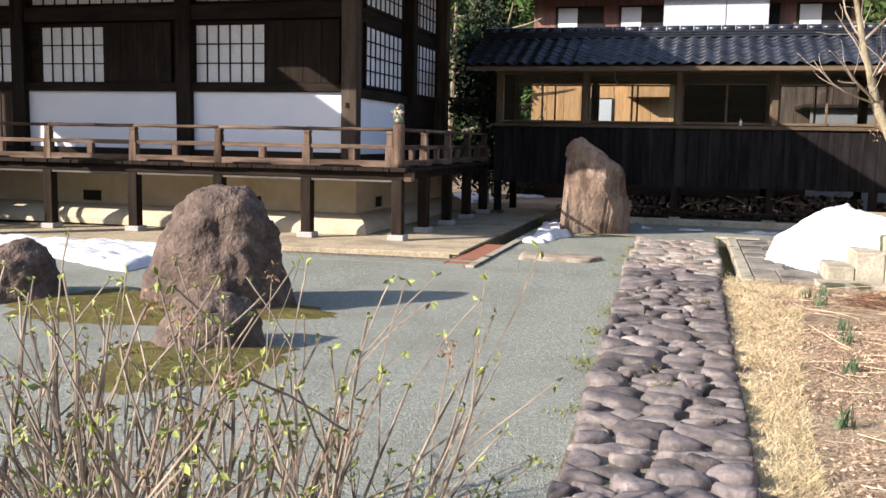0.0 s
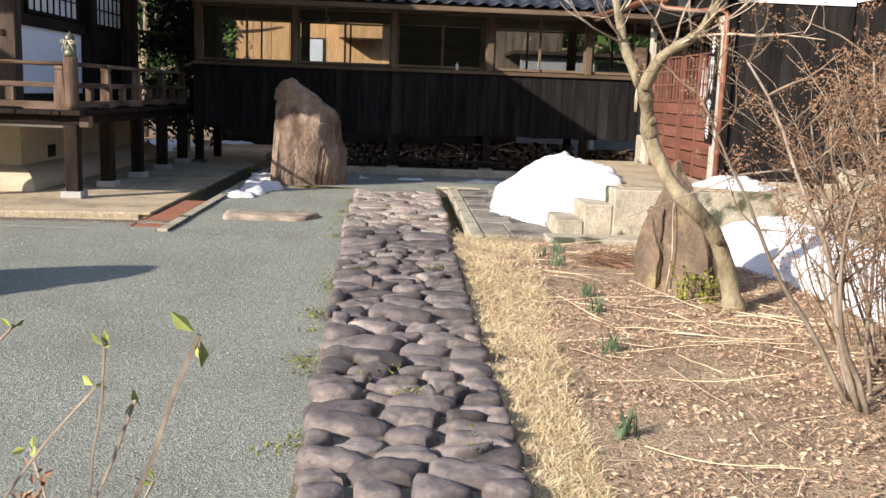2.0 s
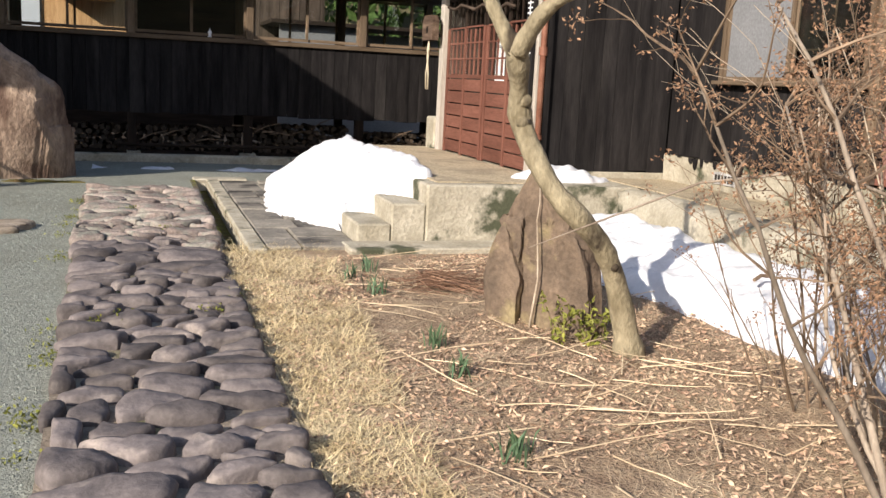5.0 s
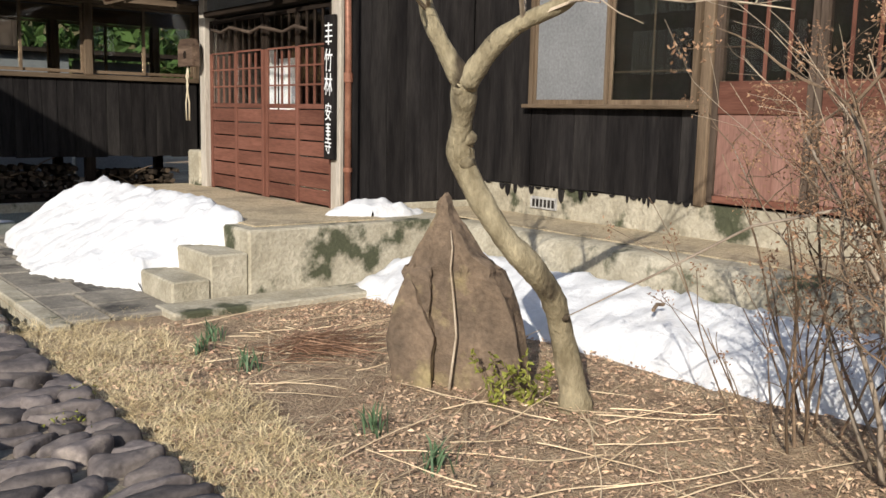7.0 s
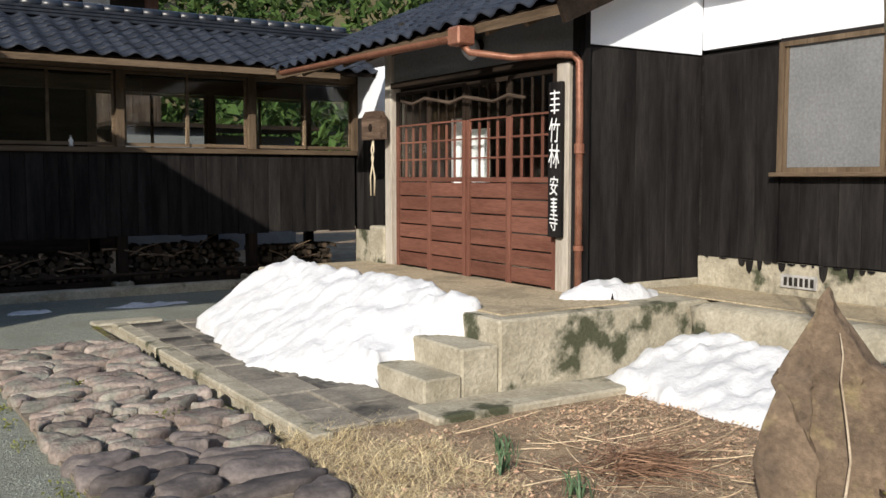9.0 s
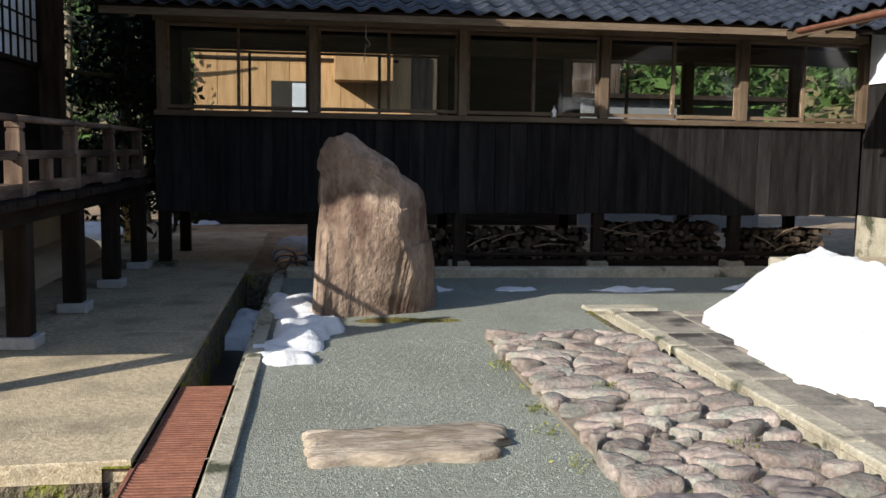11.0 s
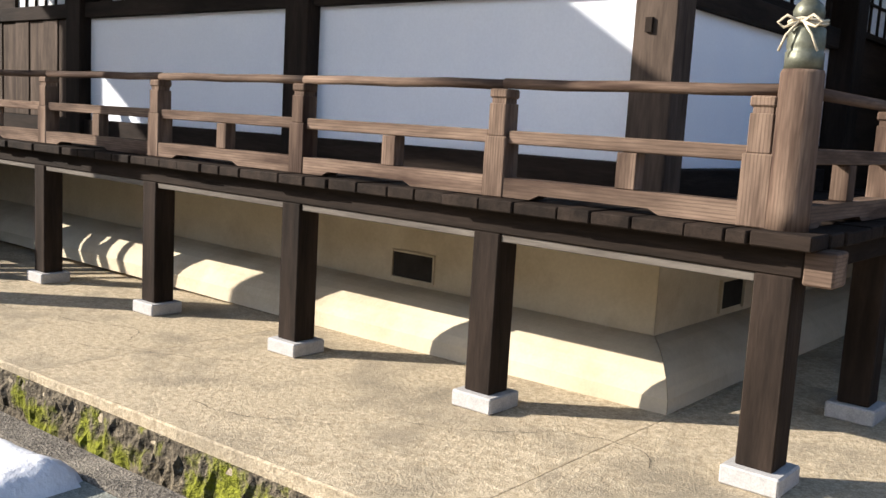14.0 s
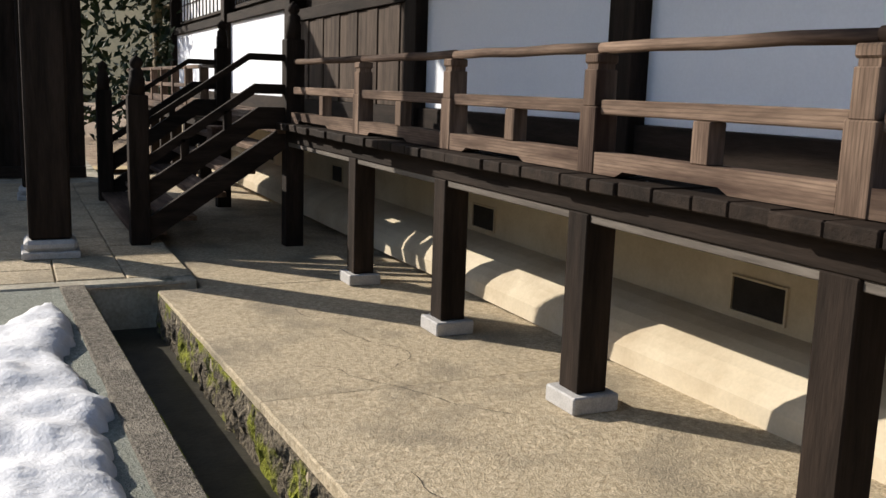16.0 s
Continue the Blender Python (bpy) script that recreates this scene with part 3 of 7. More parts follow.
for s in (-1, 1):
    g.tube([(0.01 * s, -0.075, 0.855), (0.05 * s, -0.095, 0.875), (0.085 * s, -0.09, 0.85), (0.06 * s, -0.09, 0.83), (0.015 * s, -0.08, 0.85)], 0.006, 6)
    g.tube([(0.01 * s, -0.078, 0.852), (0.05 * s, -0.09, 0.80), (0.075 * s, -0.085, 0.74)], 0.005, 6)
part("rope", g, rope_m, newel, "tied pale straw rope", smooth=True).location = (0, 0, -0.04)

# ---- temple hall ----
plinth = thing("temple_plinth", -10, 15, 0, "cream plastered plinth with a flared foot", "plinth", kind="structure")


def plinth_side(p, q, out, wide, ext):
    """The plinth's section carried from p to q; out points away from the hall."""
    prof = [(0.0, 1.0), (0.0, 0.315), (0.06, 0.31), (0.13, 0.30), (0.21, 0.278), (0.29, 0.245), (0.36, 0.20), (0.41, 0.15), (0.44, 0.10), (0.45, 0.0), (-0.2, 0.0), (-0.2, 1.0)]
    n = len(prof)
    steps = 24
    p, q, out = Vector(p), Vector(q), Vector(out)
    d = (q - p).normalized()
    vs, fs = [], []
    for i in range(steps + 1):
        for o, z in prof:
            a = p + (q - p) * (i / steps) + out * (wide * o * (1 + 0.05 * noise.noise(Vector((i * 0.6, o * 4, z)))))
            if i == steps:
                a = q + out * (wide * o) + d * max(o, 0) * ext
            vs.append((a.x, a.y, z))
    for i in range(steps):
        for j in range(n):
            fs.append((i * n + j, i * n + (j + 1) % n, (i + 1) * n + (j + 1) % n, (i + 1) * n + j))
    return Geo().add(vs, fs)


wpart("front_face", plinth_side((-25, 14.64, 0), (-4.97, 14.64, 0), (0, -1, 0), 1.0, 0.74), cream, plinth, smooth=False)
wpart("side_face", plinth_side((-4.97, 20.6, 0), (-4.97, 14.646, 0), (1, 0, 0), 0.74, 1.0), cream, plinth, smooth=False)
for i, x in enumerate((-7.0, -10.05, -13.75, -16.8)):
    v = thing("plinth_vent", x + 0.18, 14.63, 0.36, "small dark ventilation opening in the cream plinth", "vent", "plinth vents")
    # near-black plate, flush with the plinth, for the shade inside the opening
    part("recess", box(-0.185, 0.185, 0.008, 0.02, 0, 0.175), dark_in, v)
    for a in ((-0.198, -0.186, -0.012, 0.187), (0.186, 0.198, -0.012, 0.187)):
        part("frame_side", box(a[0], a[1], -0.004, 0.02, a[2], a[3]), cream, v)
    for a in ((0.176, 0.187), (-0.012, -0.001)):
        part("frame_bar", box(-0.186, 0.186, -0.004, 0.02, a[0], a[1]), cream, v)
v = thing("plinth_vent", -4.96, 15.7, 0.36, "small dark ventilation opening in the plinth side", "vent", "plinth vents")
# same dark plate for the hole's shade on the side face
part("recess", box(-0.02, -0.006, -0.18, 0.18, 0, 0.175), dark_in, v)
part("frame_side", box(-0.02, 0.012, -0.2, -0.18, -0.02, 0.195), cream, v)
part("frame_side", box(-0.02, 0.012, 0.18, 0.2, -0.02, 0.195), cream, v)

WY = 14.645
wall_t = thing("wall_temple", -12, WY, 1.0, "dark timber temple wall with white plaster panels", "wall", kind="structure")
wpart("backing", box(-25, -5.08, WY + 0.10, WY + 0.25, 0.95, 4.79), dark_x, wall_t)
wpart("backing", box(-5.23, -5.08, WY + 0.251, 20.5, 0.95, 4.79), dark_y, wall_t)
PILLARS = [-5.07, -8.01, -11.25, -15.4, -19.45, -25.0]
for i, x in enumerate(PILLARS):
    wpart("pillar", box(x - 0.13, x + 0.13, WY - 0.115, WY + 0.10, 0.95, 4.8, 0.008), old_z if i == 0 else dark_z, wall_t)
wpart("peg", box(-5.12, -5.08, WY - 0.135, WY - 0.116, 2.0, 2.08), dark_z, wall_t)
for a, b, plast in ((-7.88, -5.20, 1), (-11.12, -8.14, 1), (-15.27, -11.38, 0), (-19.32, -15.53, 1), (-24.87, -19.58, 1)):
    top = 2.245 if a > -15.3 else 2.44
    if plast:
        wpart("plaster_panel", box(a + 0.003, b - 0.003, WY, WY + 0.10, 1.282, top, 0.004), white_wall, wall_t, "smooth white plaster panel")
    else:
        n = 13
        for k in range(n):
            wpart("board", box(a + (b - a) * k / n + 0.006, a + (b - a) * (k + 1) / n - 0.006, WY - 0.03 - 0.012 * (k % 2), WY + 0.10, 1.282, 2.245, 0.004), old_z, wall_t)
    wpart("sill_beam", box(a + 0.002, b - 0.002, WY - 0.07, WY + 0.10, 1.0, 1.28, 0.006), dark_x, wall_t)
    wpart("middle_beam", box(a + 0.002, b - 0.002, WY - 0.07, WY + 0.10, top + 0.002, top + 0.142, 0.006), dark_x, wall_t)
    wpart("upper_beam", box(a + 0.002, b - 0.002, WY - 0.07, WY + 0.10, 3.42, 3.66, 0.006), dark_x, wall_t)
# side of the hall
for i, y in enumerate((17.4, 19.7)):
    wpart("pillar", box(-5.08, -4.84, y - 0.13, y + 0.13, 0.95, 4.8, 0.008), old_z if i else dark_z, wall_t)
wpart("plaster_panel", box(-5.08, -5.02, WY + 0.105, 17.26, 1.262, 2.17, 0.004), white_wall, wall_t, "smooth white plaster panel")
wpart("sill_beam", box(-5.08, -4.95, WY + 0.105, 17.26, 1.0, 1.26, 0.006), dark_y, wall_t)
wpart("middle_beam", box(-5.08, -4.95, WY + 0.105, 17.26, 2.172, 2.32, 0.006), dark_y, wall_t)


def shoji(name, x0, x1, z0, z1, cols, rows, m, label):
    """A lattice window; m lays its own x, z plane (facing -y) into the place."""
    t = new(name)
    t.matrix_world = m
    tagged(t, label, "window", "shoji windows", "structure")
    part("window_frame", Geo().box(x0 - 0.05, x0, -0.03, 0.02, z0 - 0.05, z1 + 0.05).box(x1, x1 + 0.05, -0.03, 0.02, z0 - 0.05, z1 + 0.05)
         .box(x0, x1, -0.03, 0.02, z1, z1 + 0.05).box(x0, x1, -0.03, 0.02, z0 - 0.05, z0), dark_x, t)
    w, h = (x1 - x0) / cols, (z1 - z0) / rows
    pane = box(0.008, w - 0.008, 0.004, 0.012, 0.008, h - 0.008).mesh("pane", paper)
    for i in range(cols):
        for j in range(rows):
            o = part("pane", pane, None, t)
            o.location = (x0 + i * w, 0, z0 + j * h)
    for i in range(cols + 1):
        x = x0 + i * w
        part("muntin", box(x - 0.009, x + 0.009, -0.018, 0.0035, z0, z1), dark_z, t)
    for j in range(1, rows):
        z = z0 + j * h
        part("muntin", box(x0, x1, -0.022, -0.0185, z - 0.009, z + 0.009), dark_x, t)
    return t


for k, (a, b) in enumerate(((-7.86, -6.60), (-10.87, -9.62), (-12.75, -11.5))):
    shoji("window_%d" % (k + 1), a, b, 2.40, 3.34, 6, 3, pose(0, WY + 0.07, 0), "white paper shoji window in a dark lattice")
    if k == 2:
        continue
    t = thing("sliding_shutter", b + 0.69, WY + 0.02, 2.395, "dark boarded sliding shutter beside a shoji", "shutter", "sliding shutters")
    for i in range(4):
        part("board", box(-0.63 + i * 0.315, -0.32 + i * 0.315, 0, 0.06, 0.0, 0.995, 0.004), dark_z, t)
for k, (a, b) in enumerate(((-17.4, -15.6), (-19.3, -17.5), (-24.6, -19.7))):
    shoji("window_%d" % (k + 11), a, b, 2.72, 3.38, 14, 2, pose(0, WY + 0.07, 0), "white paper window behind close upright lattice")
for k, (a, b) in enumerate(((-7.85, -5.3), (-11.05, -8.25), (-15.2, -11.5))):
    shoji("window_%d" % (k + 5), a, b, 3.72, 4.4, 12, 2, pose(0, WY + 0.07, 0), "white paper transom lattice over the wall")
for k, (a, b) in enumerate(((15.25, 17.2), (17.6, 19.5))):
    shoji("window_%d" % (k + 8), a, b, 2.40, 3.36, 8, 4, pose(-5.06, 0, 0, 0, 0, 90), "dark latticed side window with white paper")
    shoji("window_%d" % (k + 10), a, b, 3.7, 4.4, 8, 3, pose(-5.06, 0, 0, 0, 0, 90), "dark latticed side transom with white paper")


def hip_roof(x0, x1, y0, y1, z, rise, ins, th=0.25):
    """A hipped roof with thick eaves that curve up towards the ridge."""
    cx0, cx1, cy = x0 + ins, x1 - ins, (y0 + y1) / 2
    vs, fs = [], []
    n = 8
    for s in (0, 1):
        for i in range(n + 1):
            u = i / n
            zz = z + s * th + rise * (0.55 * u + 0.45 * u * u)
            X0, X1 = x0 + (cx0 - x0) * u, x1 + (cx1 - x1) * u
            Y0, Y1 = y0 + (cy - y0) * u * 0.98, y1 + (cy - y1) * u * 0.98
            vs += [(X0, Y0, zz), (X1, Y0, zz), (X1, Y1, zz), (X0, Y1, zz)]
    k = 4 * (n + 1)
    for i in range(n):
        for j in range(4):
            a, b = i * 4 + j, i * 4 + (j + 1) % 4
            fs.append((a, a + 4, b + 4, b))
            fs.append((k + a, k + b, k + b + 4, k + a + 4))
    for j in range(4):
        fs.append((j, (j + 1) % 4, k + (j + 1) % 4, k + j))
    fs.append((k + 4 * n, k + 4 * n + 1, k + 4 * n + 2, k + 4 * n + 3))
    return Geo().add(vs, fs)


roof = thing("temple_roof", -9, 16, 4.42, "heavy dark tiled hipped temple roof with parts added for shade", "roof", kind="structure")
wpart("shell", hip_roof(-9.05, -2.83, 11.55, 21.2, 4.64, 2.0, 3.2, 0.2), tile_m, roof)
# unseen extra roof, added to block a sun streak high on the wall
wpart("middle", hip_roof(-15.3, -6.0, 12.6, 21.2, 4.28, 2.6, 3.5, 0.2), tile_m, roof)
# unseen too, its eave set back to let sun onto the far panels
wpart("wing", hip_roof(-26, -6.0, 13.4, 21.2, 4.75, 2.6, 3.5, 0.2), tile_m, roof)
for i in range(22):
    x = -8.85 + i * 0.265
    wpart("eave_tile", Geo().tube([(x, 11.50, 4.82), (x, 12.2, 5.02)], [0.085, 0.085], 8), tile_m, roof)
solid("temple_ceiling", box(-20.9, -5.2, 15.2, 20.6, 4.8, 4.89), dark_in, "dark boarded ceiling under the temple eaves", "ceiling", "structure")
porch = thing("porch_roof", -13.3, 12, 4.95, "curved dark tiled roof of the temple porch", "roof", kind="structure")
g, vs, fs = Geo(), [], []
N = 16
for s in (0, 1):
    for j, y in enumerate((9.35, 14.9)):
        for i in range(N + 1):
            u = -1 + 2 * i / N
            vs.append((-13.3 + 2.9 * u, y, 4.95 + 0.12 * s + 0.35 * math.cos(u * math.pi / 2) ** 2 + (0.15 if j else 0)))
r = N + 1
for s in (0, 1):
    for i in range(N):
        a = s * 2 * r + i
        fs.append((a, a + 1, a + r + 1, a + r) if s else (a, a + r, a + r + 1, a + 1))
for i in range(N):
    fs += [(i, i + 1, 2 * r + i + 1, 2 * r + i), (r + i, 3 * r + i, 3 * r + i + 1, r + i + 1)]
fs += [(0, 2 * r, 3 * r, r), (N, r + N, 3 * r + N, 2 * r + N)]
wpart("shell", g.add(vs, fs), tile_m, porch)

# ---- porch platform, pillars and stairs ----
plat = thing("porch_platform", -13, 9, 0, "pale square-paved stone platform of the porch", "platform", kind="structure")
wpart("edge_course", box(-10.33, -10.15, 6.0, 12.42, -0.36, 0.01, 0.012), rough_conc, plat)
wpart("core", box(-21, -10.335, 6.0, 12.42, -0.36, -0.01), rough_conc, plat)
rng = random.Random(8)
for i in range(14):
    for j in range(12):
        x, y = -10.34 - i * 0.48, 12.42 - j * 0.48
        wpart("paving_stone", box(x - 0.47, x, y - 0.47, y, -0.07, 0.012 + rng.uniform(-0.004, 0.004), 0.008), concrete, plat)
for x in (-11.42, -15.3):
    t = thing("porch_pillar", x, 11.47, 0.012, "thick dark square porch pillar on a moulded stone base", "pillar", "porch pillars")
    part("base", Geo().box(-0.22, 0.22, -0.22, 0.22, 0, 0.06, 0.01).box(-0.2, 0.2, -0.2, 0.2, 0.06, 0.15, 0.03), footing, t, "pale moulded stone base")
    part("shaft", box(-0.16, 0.16, -0.16, 0.16, 0.15, 4.98, 0.02), dark_z, t)
t = thing("timber_side_wall", -18, 10, 0.0, "dark unlit timber side wall beyond the porch", "wall", kind="structure")
wpart("boards", box(-18.2, -18.0, 2, 12.2, -0.05, 4.2), dark_z, t)
wpart("sill", box(-18.0, -17.9, 2, 12.2, 0.0, 0.16), dark_y, t)


def stair_newel(x, y, z0, top):
    t = thing("stair_newel", x, y, z0, "dark wooden stair newel with an onion finial", "newel post", "stair newels")
    h = top - z0
    part("shaft", Geo().box(-0.085, 0.085, -0.085, 0.085, 0, h - 0.34, 0.008), dark_z, t)
    part("finial", Geo().lathe([(0.07, h - 0.34), (0.07, h - 0.2), (0.06, h - 0.19), (0.062, h - 0.14), (0.045, h - 0.125), (0.04, h - 0.11),
                                (0.055, h - 0.09), (0.058, h - 0.06), (0.04, h - 0.03), (0.012, h - 0.01), (0.004, h)], n=16), dark_z, t, smooth=True)


SX0, SX1 = -15.0, -11.82
for x in (SX0, SX1):
    stair_newel(x, 13.61, terrace_z(x) - 0.01, 2.20)
    stair_newel(x, 12.22, 0.005, 1.66)
stairs = thing("temple_stairs", -12.8, 12.9, 0.1, "steep dark wooden temple stairs with side rails", "stairs", kind="structure")
for k in range(5):
    y, z = 12.16 + 0.27 * k, 0.03 + 0.212 * k + (0.09 if k == 0 else 0)
    wpart("tread", box(SX0 + 0.05, SX1 - 0.05, y, y + 0.30, z - 0.05, z, 0.006), weath_x, stairs)


def slope_bar(x0, x1, y0, z0, y1, z1, h, flat):
    """A bar rising from (y0, z0) to (y1, z1), level over its last stretch."""
    pts = [(y0, z0), (y1 - flat, z1), (y1, z1)]
    n = 3
    vs = []
    for x in (x0, x1):
        vs += [(x, y, z) for y, z in pts] + [(x, y, z + h) for y, z in pts]
    fs = []
    for i in range(2):
        fs += [(i, i + 1, 4 + i, 3 + i), (6 + i, 9 + i, 10 + i, 7 + i), (i, 6 + i, 7 + i, i + 1), (3 + i, 4 + i, 10 + i, 9 + i)]
    fs += [(0, 3, 9, 6), (2, 8, 11, 5)]
    return Geo().add(vs, fs)


for x in (SX0, SX1):
    wpart("string_board", slope_bar(x - 0.04, x + 0.04, 12.30, 0.03, 13.53, 0.86, 0.22, 0.0), dark_y, stairs)
    wpart("lower_rail", slope_bar(x - 0.035, x + 0.035, 12.30, 0.37, 13.53, 1.04, 0.20, 0.25), dark_y, stairs)
    wpart("middle_rail", slope_bar(x - 0.03, x + 0.03, 12.30, 0.70, 13.53, 1.36, 0.09, 0.28), dark_y, stairs)
    wpart("handrail", slope_bar(x - 0.03, x + 0.03, 12.30, 1.05, 13.53, 1.66, 0.06, 0.33), dark_y, stairs)
    for y, z in ((12.62, 0.80), (13.0, 1.06)):
        wpart("baluster", box(x - 0.03, x + 0.03, y - 0.035, y + 0.035, z - 0.06, z + 0.14), dark_z, stairs)
far_deck = thing("far_veranda", -18, 14.2, 0.9, "weathered veranda deck and railing beyond the stairs", "deck", kind="structure")
wpart("deck", box(-25, -11.76, 13.45, 14.52, 1.0, 1.10, 0.006), weath_x, far_deck)
wpart("beam", box(-25, -15.0, 13.53, 13.66, 0.86, 0.995), dark_x, far_deck)
for z, h in ((1.105, 0.11), (1.36, 0.06), (1.63, 0.05)):
    wpart("rail", box(-25, -15.1, PY - 0.035, PY + 0.035, z, z + h, 0.006), weath_x, far_deck)
for k in range(5):
    x = -16.2 - k * 1.2
    wpart("rail_post", box(x - 0.055, x + 0.055, PY - 0.055, PY + 0.055, 1.10, 1.66, 0.006), weath_z, far_deck)
    wpart("leg", box(x - 0.08, x + 0.08, PY - 0.08, PY + 0.08, -0.12, 0.86, 0.006), dark_z, far_deck)


# ---- covered corridor ----
CY = 19.42
BAYS = [-3.66, -1.90, -0.09, 1.69, 3.52, 5.19]
corr = thing("wall_corridor", 0.8, CY, 0, "black boarded wall of the raised covered corridor", "wall", kind="structure")
rng = random.Random(11)
x = BAYS[0] - 0.09
while x < BAYS[-1] - 0.02:
    w = min(rng.uniform(0.17, 0.24), BAYS[-1] + 0.01 - x)
    if w > 0.04:
        wpart("board", box(x + 0.003, x + w - 0.003, CY + rng.uniform(0, 0.006), CY + 0.03, 0.70 + rng.uniform(-0.012, 0.012), 1.83, 0.003), black_z, corr)
    x += w
wpart("backing", box(BAYS[0] - 0.08, BAYS[-1], CY + 0.032, CY + 0.10, 0.76, 1.83), black_x, corr)
wpart("back_wall", box(BAYS[0] - 0.08, BAYS[-1] + 1.5, 21.2, 21.28, 0.76, 1.86), black_x, corr)
wpart("floor", box(BAYS[0] - 0.08, BAYS[-1] + 1.5, CY + 0.101, 21.199, 0.86, 0.96), dark_x, corr)
wpart("sill", box(BAYS[0] - 0.09, BAYS[-1], CY - 0.05, CY + 0.12, 1.832, 1.90, 0.006), frame_x, corr, "weathered brown window sill")
wpart("back_sill", box(BAYS[0] - 0.09, BAYS[-1] + 1.5, 21.16, 21.3, 1.862, 1.92), frame_x, corr)
wpart("head", box(BAYS[0] - 0.09, BAYS[-1], CY - 0.03, CY + 0.12, 2.92, 3.02, 0.006), frame_x, corr)
wpart("back_head", box(BAYS[0] - 0.09, BAYS[-1] + 1.5, 21.16, 21.3, 2.80, 3.02), frame_x, corr)
wpart("end_wall", box(BAYS[0] - 0.09, BAYS[0] - 0.02, CY + 0.121, 21.159, 0.76, 3.0), black_y, corr)
for i, x in enumerate(BAYS):
    wpart("post", box(x - 0.055, x + 0.055, CY - 0.035, CY + 0.085, 1.90, 2.92, 0.006), frame_z, corr)
    wpart("back_post", box(x - 0.055, x + 0.055, 21.17, 21.29, 1.92, 2.80), frame_z, corr)
    if i < 5:
        wpart("stilt", box(x - 0.07, x + 0.07, CY + 0.02, CY + 0.16, 0.10, 0.76, 0.006), dark_z, corr)
        wpart("stilt_stone", box(x - 0.13, x + 0.13, CY - 0.03, CY + 0.22, -0.02, 0.10, 0.02), rough_conc, corr)
    wpart("back_stilt", box(x - 0.07, x + 0.07, 21.15, 21.28, 0.0, 0.76), dark_z, corr)
for k, (a, b) in enumerate(zip(BAYS, BAYS[1:])):
    for side, y in (("", CY + 0.03), ("back", 21.23)):
        if side and k == 2:
            continue
        t = thing("window_%d" % (20 + 2 * k + (side != "")), (a + b) / 2, y, 1.92, "sliding glass window in a weathered wooden frame", "window", "corridor windows", "structure")
        w = (b - a) / 2 - 0.056
        for s, (p, q, d) in enumerate(((-w, 0.02, 0.0), (-0.02, w, 0.028))):
            top = 0.99 if not side else 0.87
            part("window_frame", Geo().box(p, p + 0.035, d, d + 0.025, 0, top).box(q - 0.035, q, d, d + 0.025, 0, top)
                 .box(p + 0.035, q - 0.035, d, d + 0.025, top - 0.035, top).box(p + 0.035, q - 0.035, d, d + 0.025, 0, 0.045), frame_x, t)
            o = part("pane", box(p + 0.036, q - 0.036, d + 0.010, d + 0.014, 0.046, top - 0.036), glass_m, t)
            o.visible_shadow = False
wpart("infill", box(BAYS[2] + 0.06, BAYS[3] - 0.06, 21.2, 21.26, 1.93, 2.79), dark_x, corr)
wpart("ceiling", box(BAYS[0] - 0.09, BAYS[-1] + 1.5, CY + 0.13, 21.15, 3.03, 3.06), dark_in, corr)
wpart("kerb", box(-2.2, 5.1, 18.62, 18.80, -0.02, 0.12, 0.02), rough_conc, corr, "rough stone kerb")


def tile_mesh(w, d, mat, name="tile"):
    """A pantile: a wave across, with a rounded nose at its lower edge."""
    n, vs, fs = 8, [], []
    for j, (y, lift) in enumerate(((0.0, 0.0), (0.0, 0.022), (d * 0.98, 0.002))):
        for i in range(n + 1):
            u = i / n
            wave = 0.030 * math.cos(2 * math.pi * (u - 0.18)) * (1.0 if u < 0.68 else 0.8)
            vs.append((w * 1.02 * u, y, wave + lift))
    m = n + 1
    for j in range(2):
        for i in range(n):
            fs.append((j * m + i, j * m + i + 1, (j + 1) * m + i + 1, (j + 1) * m + i))
    return Geo().add(vs, fs).mesh(name, mat, True)


def tiled_slope(roof, m, width, depth, tw, td):
    """Tiles over a slope whose eave runs along the x of m and which rises along its y."""
    me = tile_mesh(tw, td, tile_m)
    nx, ny = int(round(width / tw)), int(round(depth / td))
    r = random.Random(nx)
    for j in range(ny):
        for i in range(nx):
            o = part("tile", me, None, roof)
            o.matrix_parent_inverse = roof.matrix_world.inverted()
            o.matrix_basis = m @ pose(i * tw, j * td + r.uniform(-0.006, 0.006), r.uniform(-0.003, 0.004), r.uniform(-0.8, 0.8), r.uniform(-0.8, 0.8), r.uniform(-0.6, 0.6))


# corridor roof: the front slope rises from the eave to the ridge
corr_roof = thing("corridor_roof", 0.8, 20.4, 3.0, "black glazed tile roof of the corridor", "roof", kind="structure")
E0, E1, R0, R1 = 18.72, 3.03, 20.42, 3.70
ang = math.degrees(math.atan2(R1 - E1, R0 - E0))
dep = math.hypot(R1 - E1, R0 - E0)
m = pose(-4.25, E0, E1, ang, 0, 0)
wpart("deck", Geo().box(0, 10.5, 0.05, dep, -0.10, -0.035, m=m), dark_x, corr_roof)
wpart("back_deck", Geo().box(-4.25, 6.25, 0.0, dep, -0.10, -0.02, m=pose(0, 22.12, E1, ang, 0, 180) @ Matrix.Diagonal((-1, 1, 1, 1))), tile_m, corr_roof)
wpart("fascia", box(-4.2, 4.6, E0 + 0.03, E0 + 0.06, E1 - 0.13, E1 - 0.05), frame_x, corr_roof)
tiled_slope(corr_roof, m, 9.6, dep, 0.27, 0.23)
g = Geo()
